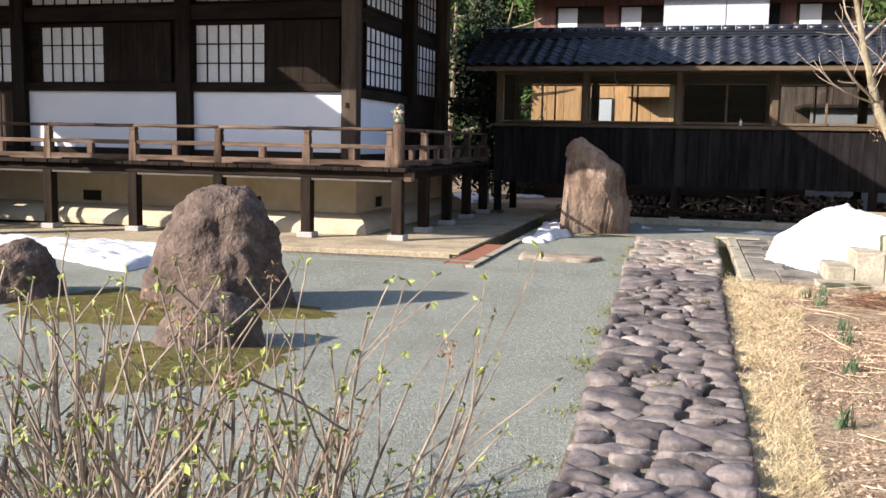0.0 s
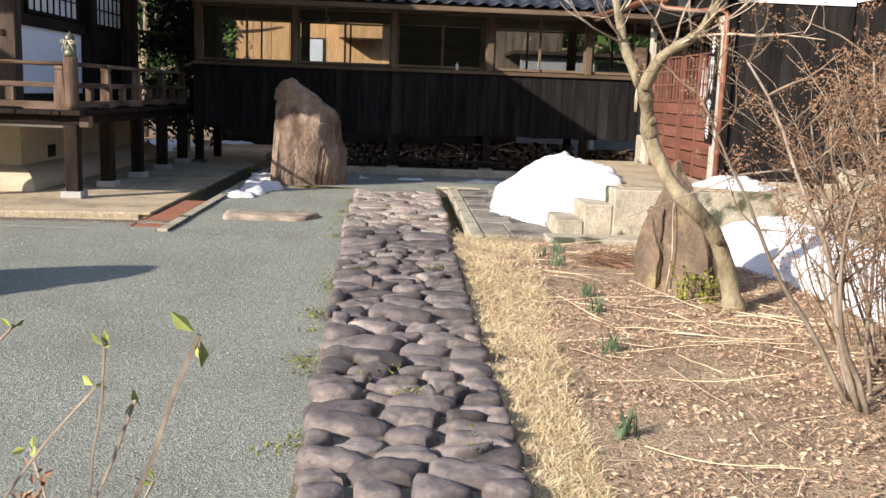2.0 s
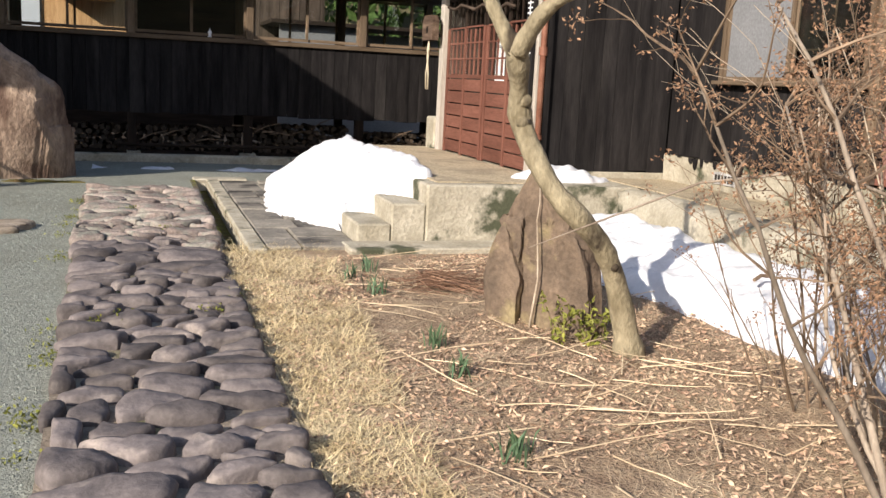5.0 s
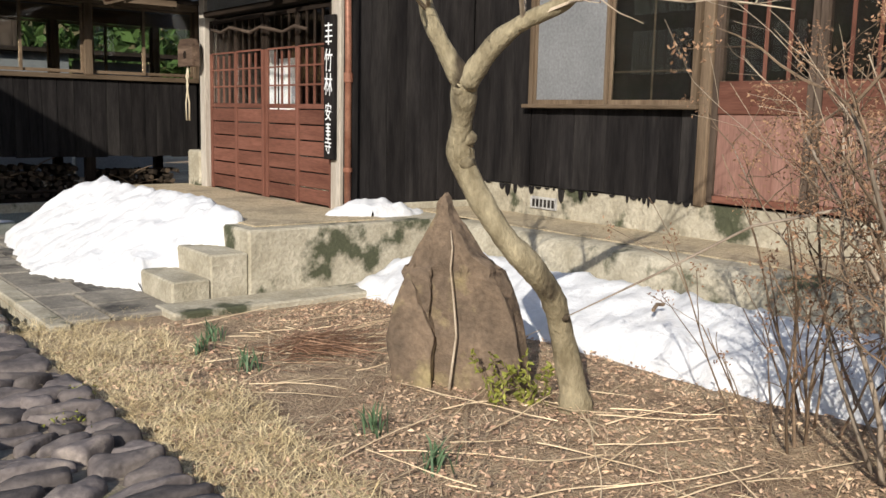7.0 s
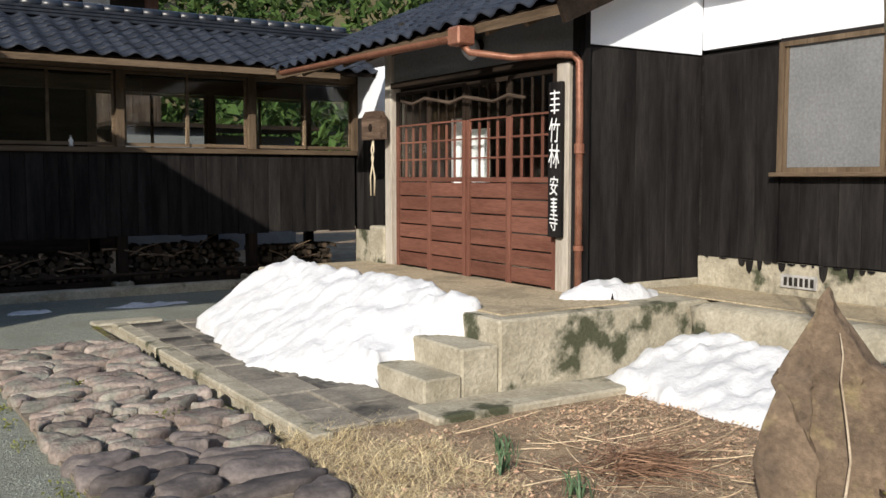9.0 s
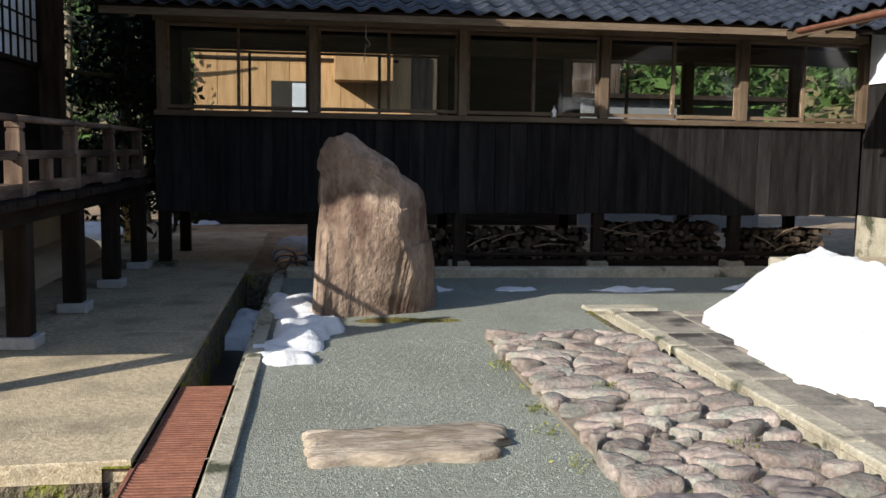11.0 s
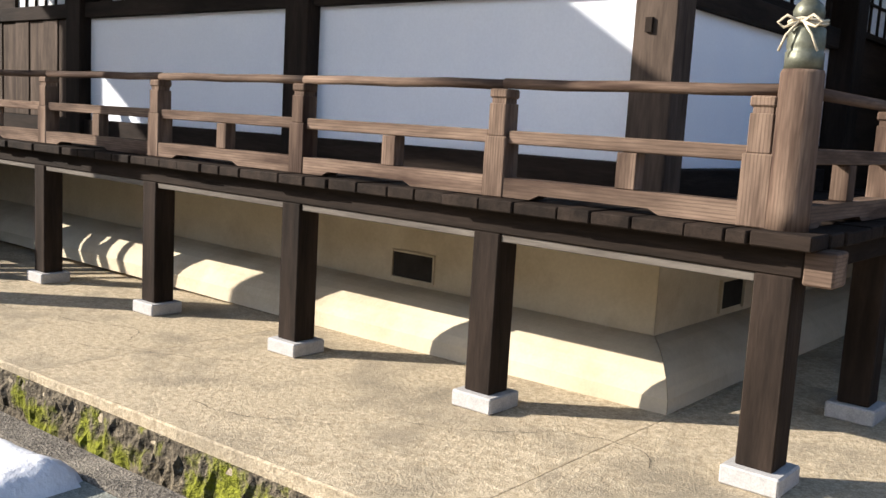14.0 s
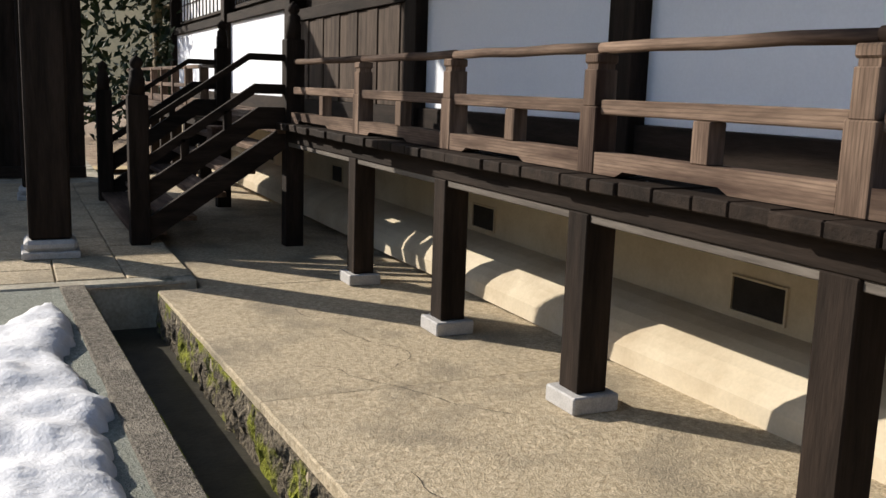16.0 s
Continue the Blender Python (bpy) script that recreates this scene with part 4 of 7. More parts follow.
for k in range(3):
    g.box(-4.25, 5.8, R0 - 0.10 + 0.012 * k, R0 + 0.10 - 0.012 * k, R1 - 0.02 + 0.05 * k, R1 + 0.025 + 0.05 * k, 0.01)
wpart("ridge_course", g, tile_m, corr_roof)
for k in range(36):
    wpart("ridge_tile", Geo().tube([(-4.2 + k * 0.27, R0, R1 + 0.15), (-4.2 + k * 0.27 + 0.255, R0, R1 + 0.15)], 0.075, 8), tile_m, corr_roof, smooth=True)
for k in range(11):
    xx = -3.9 + k * 0.85
    wpart("rafter", Geo().box(xx, xx + 0.06, 0.03, 0.9, -0.18, -0.101, m=pose(0, E0, E1, ang, 0, 0)), frame_y, corr_roof)

# ---- entrance house ----
DX = 3.73
house = thing("wall_entrance", 4.5, 13, 0.5, "black boarded entrance house with white plaster above", "wall", kind="structure")


def boards_y(x, y0, y1, z0, z1, seed, th=0.03):
    r, y = random.Random(seed), y0
    while y < y1 - 0.03:
        w = min(r.uniform(0.16, 0.24), y1 - y)
        wpart("board", box(x - r.uniform(0, 0.006), x + th, y + 0.0025, y + w - 0.0025, z0 + r.uniform(-0.015, 0.012), z1, 0.003), black_z, house)
        y += w


def boards_x(y, x0, x1, z0, z1, seed, th=0.03):
    r, x = random.Random(seed), x0
    while x < x1 - 0.03:
        w = min(r.uniform(0.16, 0.24), x1 - x)
        wpart("board", box(x + 0.0025, x + w - 0.0025, y - r.uniform(0, 0.006), y + th, z0 + r.uniform(-0.015, 0.012), z1, 0.003), black_z, house)
        x += w


MX, SY = 5.15, 12.55
# porch side wall
boards_x(SY, DX + 0.05, MX, 0.60, 2.58, 1)
wpart("core", box(DX + 0.06, MX + 0.2, SY + 0.032, SY + 0.14, 0.52, 3.6), black_x, house)
wpart("plaster", box(DX + 0.05, MX, SY + 0.004, SY + 0.03, 2.60, 3.5), white_wall, house, "white plaster over the boards")
wpart("foundation", box(DX + 0.05, MX, SY - 0.02, SY + 0.10, 0.5, 0.595, 0.01), rough_conc, house)
# main wall with its window and red doors
boards_y(MX, 11.70, SY - 0.005, 0.80, 2.58, 2)
boards_y(MX, 9.81, 11.70, 0.80, 1.52, 3)
wpart("core", box(MX + 0.10, MX + 0.18, 4.0, SY + 0.03, 0.52, 3.6), dark_in, house)
wpart("core", box(MX + 0.032, MX + 0.099, 11.70, SY + 0.03, 0.7, 2.6), black_y, house)
wpart("core", box(MX + 0.032, MX + 0.099, 9.75, 11.69, 0.7, 1.53), black_y, house)
wpart("plaster", box(MX + 0.004, MX + 0.099, 4.0, SY, 2.64, 3.5), white_wall, house, "white plaster over the boards")
wpart("foundation", rough_wall(MX - 0.03, MX + 0.09, 4.0, SY - 0.03, 0.5, 0.795, 0.006), rough_conc, house, "pale patchy concrete foundation")
rng = random.Random(31)
y = 9.8
while y < SY - 0.1:
    w, h = rng.uniform(0.02, 0.09), rng.choice((0.015, 0.03, 0.05, 0.09, 0.13)) * rng.uniform(0.6, 1.2)
    g = Geo().prism([(0, 0), (w, 0), (w * 0.85, -h * 0.7), (w * 0.5, -h), (w * 0.2, -h * 0.75)], 0, 0.006)
    o = wpart("tar_drip", g, black_y, house)
    o.matrix_parent_inverse = house.matrix_world.inverted() @ Matrix(((0, 0, 1, MX - 0.046), (1, 0, 0, y), (0, 1, 0, 0.80), (0, 0, 0, 1)))
    y += w + rng.choice((0.0, 0.01, 0.04, 0.12))
wpart("head_beam", box(MX - 0.02, MX + 0.099, 4.0, 11.70, 2.56, 2.64), black_y, house)
t = thing("window_40", MX, 10.76, 1.545, "sliding house window, one pane grey and one dark", "window", kind="structure")
part("window_frame", Geo().box(-0.05, 0.05, -0.93, -0.88, 0, 1.06).box(-0.05, 0.05, 0.88, 0.93, 0, 1.06).box(-0.05, 0.05, -0.88, 0.88, 1.02, 1.06), frame_z, t)
part("window_sill", box(-0.10, 0.05, -0.97, 0.97, -0.035, 0.0, 0.006), frame_y, t)
part("sash", Geo().box(-0.03, -0.005, 0.0, 0.03, 0.0, 1.02).box(-0.03, -0.005, 0.85, 0.88, 0.0, 1.02).box(-0.03, -0.005, 0.03, 0.85, 0.0, 0.04), frame_z, t)
part("pane", box(-0.022, -0.014, 0.031, 0.849, 0.041, 1.02), grey_panel, t, "frosted grey window pane")
part("sash", Geo().box(0.0, 0.025, -0.88, -0.85, 0.0, 1.02).box(0.0, 0.025, -0.03, 0.0, 0.0, 1.02).box(0.0, 0.025, -0.85, -0.03, 0.0, 0.04), frame_z, t)
o = part("pane", box(0.008, 0.013, -0.849, -0.031, 0.041, 1.02), glass_m, t, "dark clear glass")
part("muntin", Geo().box(0.016, 0.024, -0.84, -0.03, 0.26, 0.275).box(0.016, 0.024, -0.45, -0.435, 0.04, 1.02), frame_y, t)
wpart("corner_post", box(MX - 0.05, MX + 0.099, 9.71, 9.805, 0.78, 2.56, 0.008), frame_z, house, "weathered brown wall post")
for k in range(5):
    y1 = 9.705 - k * 0.83
    t = thing("panel_door", MX, y1 - 0.41, 0.82, "faded red-brown panel door with dark lattice above", "door", "red panel doors")
    part("panel", box(0.0, 0.05, -0.36, 0.36, 0.05, 0.66, 0.006), faded_z, t, "sun-faded pinkish panel")
    part("stile", box(-0.02, 0.06, -0.41, -0.361, 0, 1.73), old_z, t)
    part("stile", box(-0.02, 0.06, 0.361, 0.41, 0, 1.73), old_z, t)
    part("rail", box(-0.015, 0.06, -0.36, 0.36, 0.66, 0.90, 0.006), red_y, t, "dark red-brown middle rail")
    part("rail", box(-0.015, 0.06, -0.36, 0.36, 0.0, 0.05), red_y, t)
    for i in range(3):
        part("muntin", box(0.0, 0.02, -0.2 + i * 0.19, -0.18 + i * 0.19, 0.901, 1.73), red_z, t)
    part("pane", box(0.024, 0.028, -0.36, 0.36, 0.902, 1.73), glass_m, t, "dark glass")
# wall between the entrance and the corridor
boards_y(5.19, 15.75, CY - 0.06, 0.72, 2.38, 5)
wpart("core", box(5.222, 5.30, 15.0, CY + 0.1, 0.0, 3.4), black_y, house)
wpart("plaster", box(5.194, 5.221, 15.75, CY - 0.06, 2.40, 3.1), white_wall, house)
wpart("foundation", rough_wall(5.15, 5.221, 15.7, CY - 0.06, 0.0, 0.71, 0.008), rough_conc, house)
t = thing("window_41", 5.18, 17.85, 1.3, "narrow wood-framed side window by the entrance", "window", kind="structure")
part("window_frame", Geo().box(-0.04, 0.02, -0.35, -0.28, 0, 1.3).box(-0.04, 0.02, 0.28, 0.35, 0, 1.3).box(-0.04, 0.02, -0.28, 0.28, 1.24, 1.3).box(-0.04, 0.02, -0.28, 0.28, 0, 0.06), frame_z, t)
part("pane", box(-0.012, -0.008, -0.28, 0.28, 0.06, 1.24), glass_m, t)
# porch front with the lattice doors
wpart("front_post", box(DX - 0.04, DX + 0.09, 12.66, 12.82, 0.53, 2.46, 0.008), pale_z, house, "bleached grey door post")
wpart("front_post", box(DX - 0.04, DX + 0.09, 15.66, 15.80, 0.53, 3.0, 0.008), pale_z, house, "bleached grey door post")
wpart("post_foot", box(DX - 0.06, DX + 0.10, 15.80, 16.15, 0.0, 0.95, 0.02), rough_conc, house)
wpart("lintel", box(DX - 0.05, DX + 0.09, 12.60, 15.655, 2.47, 2.53, 0.006), dark_y, house)
wpart("band", box(DX, DX + 0.06, 12.60, 15.655, 2.535, 2.98), grey_panel, house, "grey plaster band over the doors")
wpart("corner_board", box(DX - 0.005, DX + 0.05, 12.50, 12.655, 0.53, 3.0), black_z, house)
# room surfaces coloured near black for the dark behind the doors
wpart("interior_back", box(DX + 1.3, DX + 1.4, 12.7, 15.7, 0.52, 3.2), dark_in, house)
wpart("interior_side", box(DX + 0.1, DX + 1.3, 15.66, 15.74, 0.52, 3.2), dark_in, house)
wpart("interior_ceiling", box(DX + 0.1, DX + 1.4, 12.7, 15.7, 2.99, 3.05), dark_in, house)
for k in range(4):
    y0 = 12.87 + k * 0.697
    t = thing("lattice_door", DX + 0.02 + 0.022 * (k % 2), y0 + 0.3485, 0.53, "red-brown sliding door, boarded below and latticed above", "door", "entrance sliding doors")
    h = 0.3485
    for s in (-1, 1):
        part("stile", box(-0.02, 0.012, s * h - (0.05 if s > 0 else 0), s * h + (0.05 if s < 0 else 0), 0, 1.53, 0.004), red_z, t)
        part("stile", box(-0.02, 0.012, s * h - (0.05 if s > 0 else 0), s * h + (0.05 if s < 0 else 0), 1.531, 1.90, 0.004), dark_z, t)
    part("rail", box(-0.018, 0.012, -h + 0.051, h - 0.051, 0.93, 0.975), red_y, t)
    part("rail", box(-0.018, 0.012, -h + 0.051, h - 0.051, 1.86, 1.90), dark_y, t)
    for j in range(6):
        part("board", box(-0.004 - 0.004 * (j % 2), 0.012, -h + 0.051, h - 0.051, 0.02 + j * 0.152, 0.158 + j * 0.152, 0.004), red_y, t)
    for i in range(3):
        y = -h + 0.05 + (i + 1) * (2 * h - 0.1) / 4
        part("muntin", box(-0.012, 0.004, y - 0.011, y + 0.011, 0.976, 1.50), red_z, t)
        part("muntin", box(-0.012, 0.004, y - 0.008, y + 0.008, 1.501, 1.859), dark_z, t)
    for z in (1.16, 1.345, 1.53):
        part("muntin", box(-0.015, -0.0125, -h + 0.051, h - 0.051, z - 0.009, z + 0.009), red_y, t)
    o = part("pane", box(0.005, 0.008, -h + 0.051, h - 0.051, 0.977, 1.859), glass_m, t)
    o.visible_shadow = False
# added white sheets in place of the sun-lit patches behind the lattice
t = thing("wall_notice", DX + 0.6, 15.0, 1.4, "white sheets standing for sun-lit white inside the doors", "paper")
part("sheet", box(0, 0.004, 0.1, 0.42, 0.0, 0.75), paper, t)
part("sheet", box(0, 0.004, -0.32, 0.05, 0.05, 0.62), paper, t)

# twisted wooden pole along the lintel
t = thing("lintel_pole", DX - 0.08, 13.2, 2.2, "gnarled bare wooden pole fixed over the doors", "pole")
part("pole", Geo().tube([(0, 0 + i * 0.24, 0.03 * math.sin(2.1 * i) + 0.012 * i) for i in range(10)], [0.015 + 0.005 * (i % 2) for i in range(10)], 7), old_y, t, smooth=True)
# hanging wooden sounding board
t = thing("wooden_sounding_board", DX - 0.16, 15.83, 1.92, "small worn wooden board hung by the entrance", "hanging board")
part("board", Geo().add([(s, y, z) for s in (-0.045, 0.045) for y, z in ((-0.21, 0.0), (0.21, 0.0), (0.21, 0.24), (0.13, 0.31), (-0.13, 0.31), (-0.21, 0.24))],
                        [(0, 1, 2, 3, 4, 5), (11, 10, 9, 8, 7, 6)] + [(i, 6 + i, 6 + (i + 1) % 6, (i + 1) % 6) for i in range(6)]), weath_y, t)
part("striking_mark", Geo().tube([(-0.046, 0, 0.13), (-0.0475, 0, 0.13)], 0.045, 14), dark_x, t, "dark worn striking spot")
part("bracket", box(0.046, 0.19, -0.03, 0.03, 0.26, 0.30), dark_x, t)
g = Geo()
for s in (-1, 1):
    g.tube([(-0.01, 0.0, 0.0), (-0.02, 0.03 * s, -0.12), (-0.02, -0.02 * s, -0.2), (-0.02, 0.05 * s, -0.42), (-0.01, 0.02 + 0.04 * s, -0.62)], 0.009, 6)
part("cord", g, rope_m, t, "white twisted cord", smooth=True)
# name board with brush strokes
t = thing("temple_name_board", DX - 0.07, 12.78, 1.0, "tall black name board with white brushed characters", "sign")
part("board", box(-0.02, 0.02, -0.085, 0.085, 0, 1.30, 0.006), black_z, t)
# white brushed characters down the board; two that cannot be read are plain strokes
def glyph(ch, size, depth=0.003):
    """One character of the built-in font as a mesh that faces -x."""
    cu = bpy.data.curves.new("glyph", "FONT")
    cu.body, cu.size, cu.extrude, cu.align_x, cu.align_y = ch, size, depth / 2, "CENTER", "CENTER"
    tmp = new("glyph", cu)
    me = bpy.data.meshes.new_from_object(tmp.evaluated_get(bpy.context.evaluated_depsgraph_get()))
    bpy.data.objects.remove(tmp)
    bpy.data.curves.remove(cu)
    me.transform(Matrix(((0, 0, -1, 0), (-1, 0, 0, 0), (0, 1, 0, 0), (0, 0, 0, 1))))
    me.materials.clear()
    me.materials.append(paper)
    return me


r = random.Random(21)
for ch, zc, size in (("", 1.13, 0.2), ("\u7af9", 0.88, 0.175), ("\u6797", 0.665, 0.175), ("\u5b89", 0.42, 0.14), ("", 0.27, 0.13), ("\u5bfa", 0.12, 0.14)):
    if ch:
        o = part("character", glyph(ch, size), None, t, "white brushed character")
        o.location = (-0.0225, 0, zc)
        o.rotation_euler = (radians(4), 0, 0)
        o.scale = (1, 0.85, 1.25)
    else:
        g = Geo()
        for k in range(4):
            z = zc + size * (0.38 - 0.24 * k)
            g.box(-0.024, -0.0205, -size * (0.34 - 0.05 * (k % 2)), size * (0.3 - 0.06 * (k % 2)), z - 0.007, z + 0.007, 0.001)
        g.box(-0.0245, -0.0207, -0.008, 0.007, zc - size * 0.48, zc + size * 0.5, 0.001)
        part("character", g, paper, t, "white brushed character")

# lamp over the doors
t = thing("porch_lamp", DX - 0.02, 14.0, 2.74, "round grey porch lamp on the plaster band", "lamp")
part("base", Geo().tube([(0.02, 0, 0), (-0.03, 0, 0)], 0.06, 14), dark_x, t)
part("shade", Geo().tube([(-0.03, 0, 0), (-0.06, 0, -0.01), (-0.11, 0, -0.03), (-0.15, 0, -0.04)], [0.05, 0.10, 0.115, 0.07], 16), tin, t, "grey glass globe", smooth=True)

# entrance roof: eave along y, rising towards +x
EX, EZ = 3.22, 2.86
house_roof = thing("entrance_roof", 5, 14, 2.8, "black glazed tile roof of the entrance house", "roof", kind="structure")
slope = 24
m = pose(EX, 17.9, EZ, 0, 0, -90) @ pose(0, 0, 0, slope, 0, 0)
wpart("deck", Geo().box(0, 5.6, 0.04, 4.2, -0.10, -0.035, m=m), dark_y, house_roof)
tiled_slope(house_roof, m, 5.6, 3.9, 0.27, 0.24)
wpart("fascia", Geo().box(0, 5.6, 0.02, 0.05, -0.13, -0.05, m=m), frame_y, house_roof)
wpart("soffit_rafter", Geo().box(0.1, 0.16, 0.05, 0.7, -0.17, -0.101, m=m), frame_x, house_roof)
for k in range(9):
    wpart("soffit_rafter", Geo().box(0.7 + 0.55 * k, 0.76 + 0.55 * k, 0.05, 0.7, -0.17, -0.101, m=m), frame_x, house_roof)
wpart("gable_board", Geo().box(5.6, 5.64, 0.02, 4.2, -0.2, 0.0, m=m), dark_y, house_roof)
back = thing("house_roof", 8, 8, 3.4, "dark tiled roof of the house behind the entrance", "roof", kind="structure")
m2 = pose(4.55, 12.5, 3.45, 0, 0, -90) @ pose(0, 0, 0, 24, 0, 0)
wpart("deck", Geo().box(0, 9.0, 0.0, 4.5, -0.10, -0.02, m=m2), tile_m, back)
wpart("back_wall", box(10, 10.2, 3.5, 18, 0, 4.5), black_y, back)

t = thing("roof_gutter", EX - 0.06, 14, 2.74, "brown copper gutter with a bent downpipe", "gutter")
g = Geo()
n = 8
vs, fs = [], []
for i, (y, z) in enumerate(((17.4, 2.795), (13.55, 2.735))):
    for k in range(n + 1):
        a = math.pi + math.pi * k / n
        vs.append((EX - 0.06 + 0.055 * math.cos(a), y, z + 0.055 * math.sin(a)))
    for k in range(n + 1):
        a = 2 * math.pi - math.pi * k / n
        vs.append((EX - 0.06 + 0.048 * math.cos(a), y, z + 0.048 * math.sin(a)))
M = 2 * (n + 1)
fs = [(k, (k + 1) % M, M + (k + 1) % M, M + k) for k in range(M)] + [tuple(range(M))[::-1], tuple(range(M, 2 * M))]
wpart("trough", g.add(vs, fs), copper, t)
wpart("hopper", box(EX - 0.15, EX + 0.03, 13.38, 13.56, 2.64, 2.80, 0.015), copper, t)
wpart("downpipe", Geo().tube([(EX - 0.06, 13.47, 2.66), (EX - 0.02, 13.40, 2.58), (DX - 0.14, 13.3, 2.55), (DX - 0.10, 12.72, 2.52), (DX - 0.07, 12.57, 2.50), (DX - 0.045, 12.525, 2.44),
                              (DX - 0.04, 12.52, 2.0), (DX - 0.04, 12.52, 0.53)], 0.031, 12), copper, t, "faded red-brown downpipe", smooth=True)
wpart("collar", Geo().tube([(DX - 0.04, 12.52, 1.70), (DX - 0.04, 12.52, 1.78)], 0.042, 12), copper, t)
wpart("collar", Geo().tube([(DX - 0.04, 12.52, 0.9), (DX - 0.04, 12.52, 0.94)], 0.042, 12), copper, t)

# ---- platform, steps and raised walk ----
PLAT = 0.525
platform = thing("entrance_platform", 3.5, 13, 0, "worn concrete entrance platform and raised walk", "platform", kind="structure")


def worn_block(x0, x1, y0, y1, z0, z1, amp=0.012, r=0.02, step=0.09):
    """A block with rounded edges and a face that is knocked about."""
    bm = bmesh.new()
    nx, ny, nzz = (max(1, min(60, int((b - a) / step))) for a, b in ((x0, x1), (y0, y1), (z0, z1)))
    def grid(o, u, v, a, b):
        idx = [[bm.verts.new(Vector(o) + Vector(u) * (i / a) + Vector(v) * (j / b)) for j in range(b + 1)] for i in range(a + 1)]
        for i in range(a):
            for j in range(b):
                bm.faces.new((idx[i][j], idx[i + 1][j], idx[i + 1][j + 1], idx[i][j + 1]))
    X, Y, Z = x1 - x0, y1 - y0, z1 - z0
    grid((x0, y0, z1), (X, 0, 0), (0, Y, 0), nx, ny)
    grid((x0, y1, z0), (X, 0, 0), (0, -Y, 0), nx, ny)
    grid((x0, y0, z0), (X, 0, 0), (0, 0, Z), nx, nzz)
    grid((x1, y1, z0), (-X, 0, 0), (0, 0, Z), nx, nzz)
    grid((x0, y1, z0), (0, -Y, 0), (0, 0, Z), ny, nzz)
    grid((x1, y0, z0), (0, Y, 0), (0, 0, Z), ny, nzz)
    bmesh.ops.remove_doubles(bm, verts=bm.verts, dist=1e-4)
    g = Geo()
    for v in bm.verts:
        p = v.co
        near = sum(1 for a, lo, hi in ((p.x, x0, x1), (p.y, y0, y1), (p.z, z0, z1)) if min(a - lo, hi - a) < 1e-4)
        c = Vector(((x0 + x1) / 2, (y0 + y1) / 2, (z0 + z1) / 2))
        q = p.copy()
        if near >= 2:
            for k, (lo, hi) in enumerate(((x0, x1), (y0, y1), (z0, z1))):
                if p[k] - lo < 1e-4:
                    q[k] += r * (0.6 + 0.7 * noise.noise(p * 3))
                elif hi - p[k] < 1e-4:
                    q[k] -= r * (0.6 + 0.7 * noise.noise(p * 3))
        d = amp * (noise.noise(p * 5) + 0.5 * noise.noise(p * 14))
        if p.z < z1 - 1e-4:
            q += Vector((0 if x0 + 1e-4 < p.x < x1 - 1e-4 else d, 0 if y0 + 1e-4 < p.y < y1 - 1e-4 else d, 0))
        v.co = q
    me = bpy.data.meshes.new("block")
    bm.to_mesh(me)
    bm.free()
    me.shade_smooth()
    return me


def wblock(name, mat, parent, *a, label="", **k):
    me = worn_block(*a, **k)
    me.materials.append(mat)
    o = wpart(name, me, None, parent, label)
    return o


wpart("landing", box(2.37, 5.14, 11.80, 16.3, -0.05, PLAT, 0.018), rough_conc, platform, "broad concrete landing with a stained face")
wblock("walk", rough_conc, platform, 4.15, 5.14, 3.5, 11.79, -0.2, PLAT, label="raised concrete walk with a mossy face", amp=0.03, r=0.05)
wpart("walk_slab", box(4.42, 5.13, 3.5, 12.5, PLAT + 0.001, PLAT + 0.012), concrete, platform)
wpart("walk_slab", box(2.5, 3.72, 11.95, 16.2, PLAT + 0.001, PLAT + 0.012), concrete, platform)
steps = thing("entrance_steps", 2.05, 13.5, 0, "worn concrete steps up to the entrance", "steps", kind="structure")
wpart("step", box(2.06, 2.368, 11.803, 15.9, -0.05, 0.355, 0.014), rough_conc, steps)
wpart("step", box(1.76, 2.058, 11.797, 15.9, -0.05, 0.18, 0.014), rough_conc, steps)
wpart("foot_ledge", box(1.62, 3.7, 11.42, 11.79, -0.25, 0.035, 0.015), rough_conc, steps, "low concrete ledge at the foot of the landing")

# pavement strip and path drain
pave = thing("pavement", 1.3, 14, 0, "dark worn stone paving beside the steps", "pavement", kind="structure")
r = random.Random(31)
y = 11.62
while y < 16.2:
    d = r.uniform(0.45, 0.8)
    split = r.uniform(1.25, 1.45)
    for a, b in ((0.98, split), (split, 1.755)):
        wpart("paver", box(a + 0.006, b - 0.006, y + 0.006, min(y + d, 16.3) - 0.006, -0.06, 0.02 + r.uniform(-0.006, 0.008), 0.012), paver_m, pave)
    y += d
y = 11.5
while y < 16.2:
    d = r.uniform(0.6, 0.95)
    wpart("kerb_stone", box(0.825, 0.972, y, min(y + d, 16.35) - 0.008, -0.2, 0.028 + r.uniform(-0.004, 0.004), 0.012), rough_conc, pave, "pale kerb stone along the drain")
    y += d
wpart("drain_wall", rough_wall(0.678, 0.62, 11.6, 16.35, -0.2, 0.012, 0.008), moss_conc, pave)
wpart("drain_bed", box(0.64, 0.84, 11.6, 16.4, -0.24, -0.13), moss, pave, "mossy drain bed")
wpart("drain_end", box(0.66, 1.35, 16.36, 16.62, -0.15, 0.025, 0.015), rough_conc, pave)


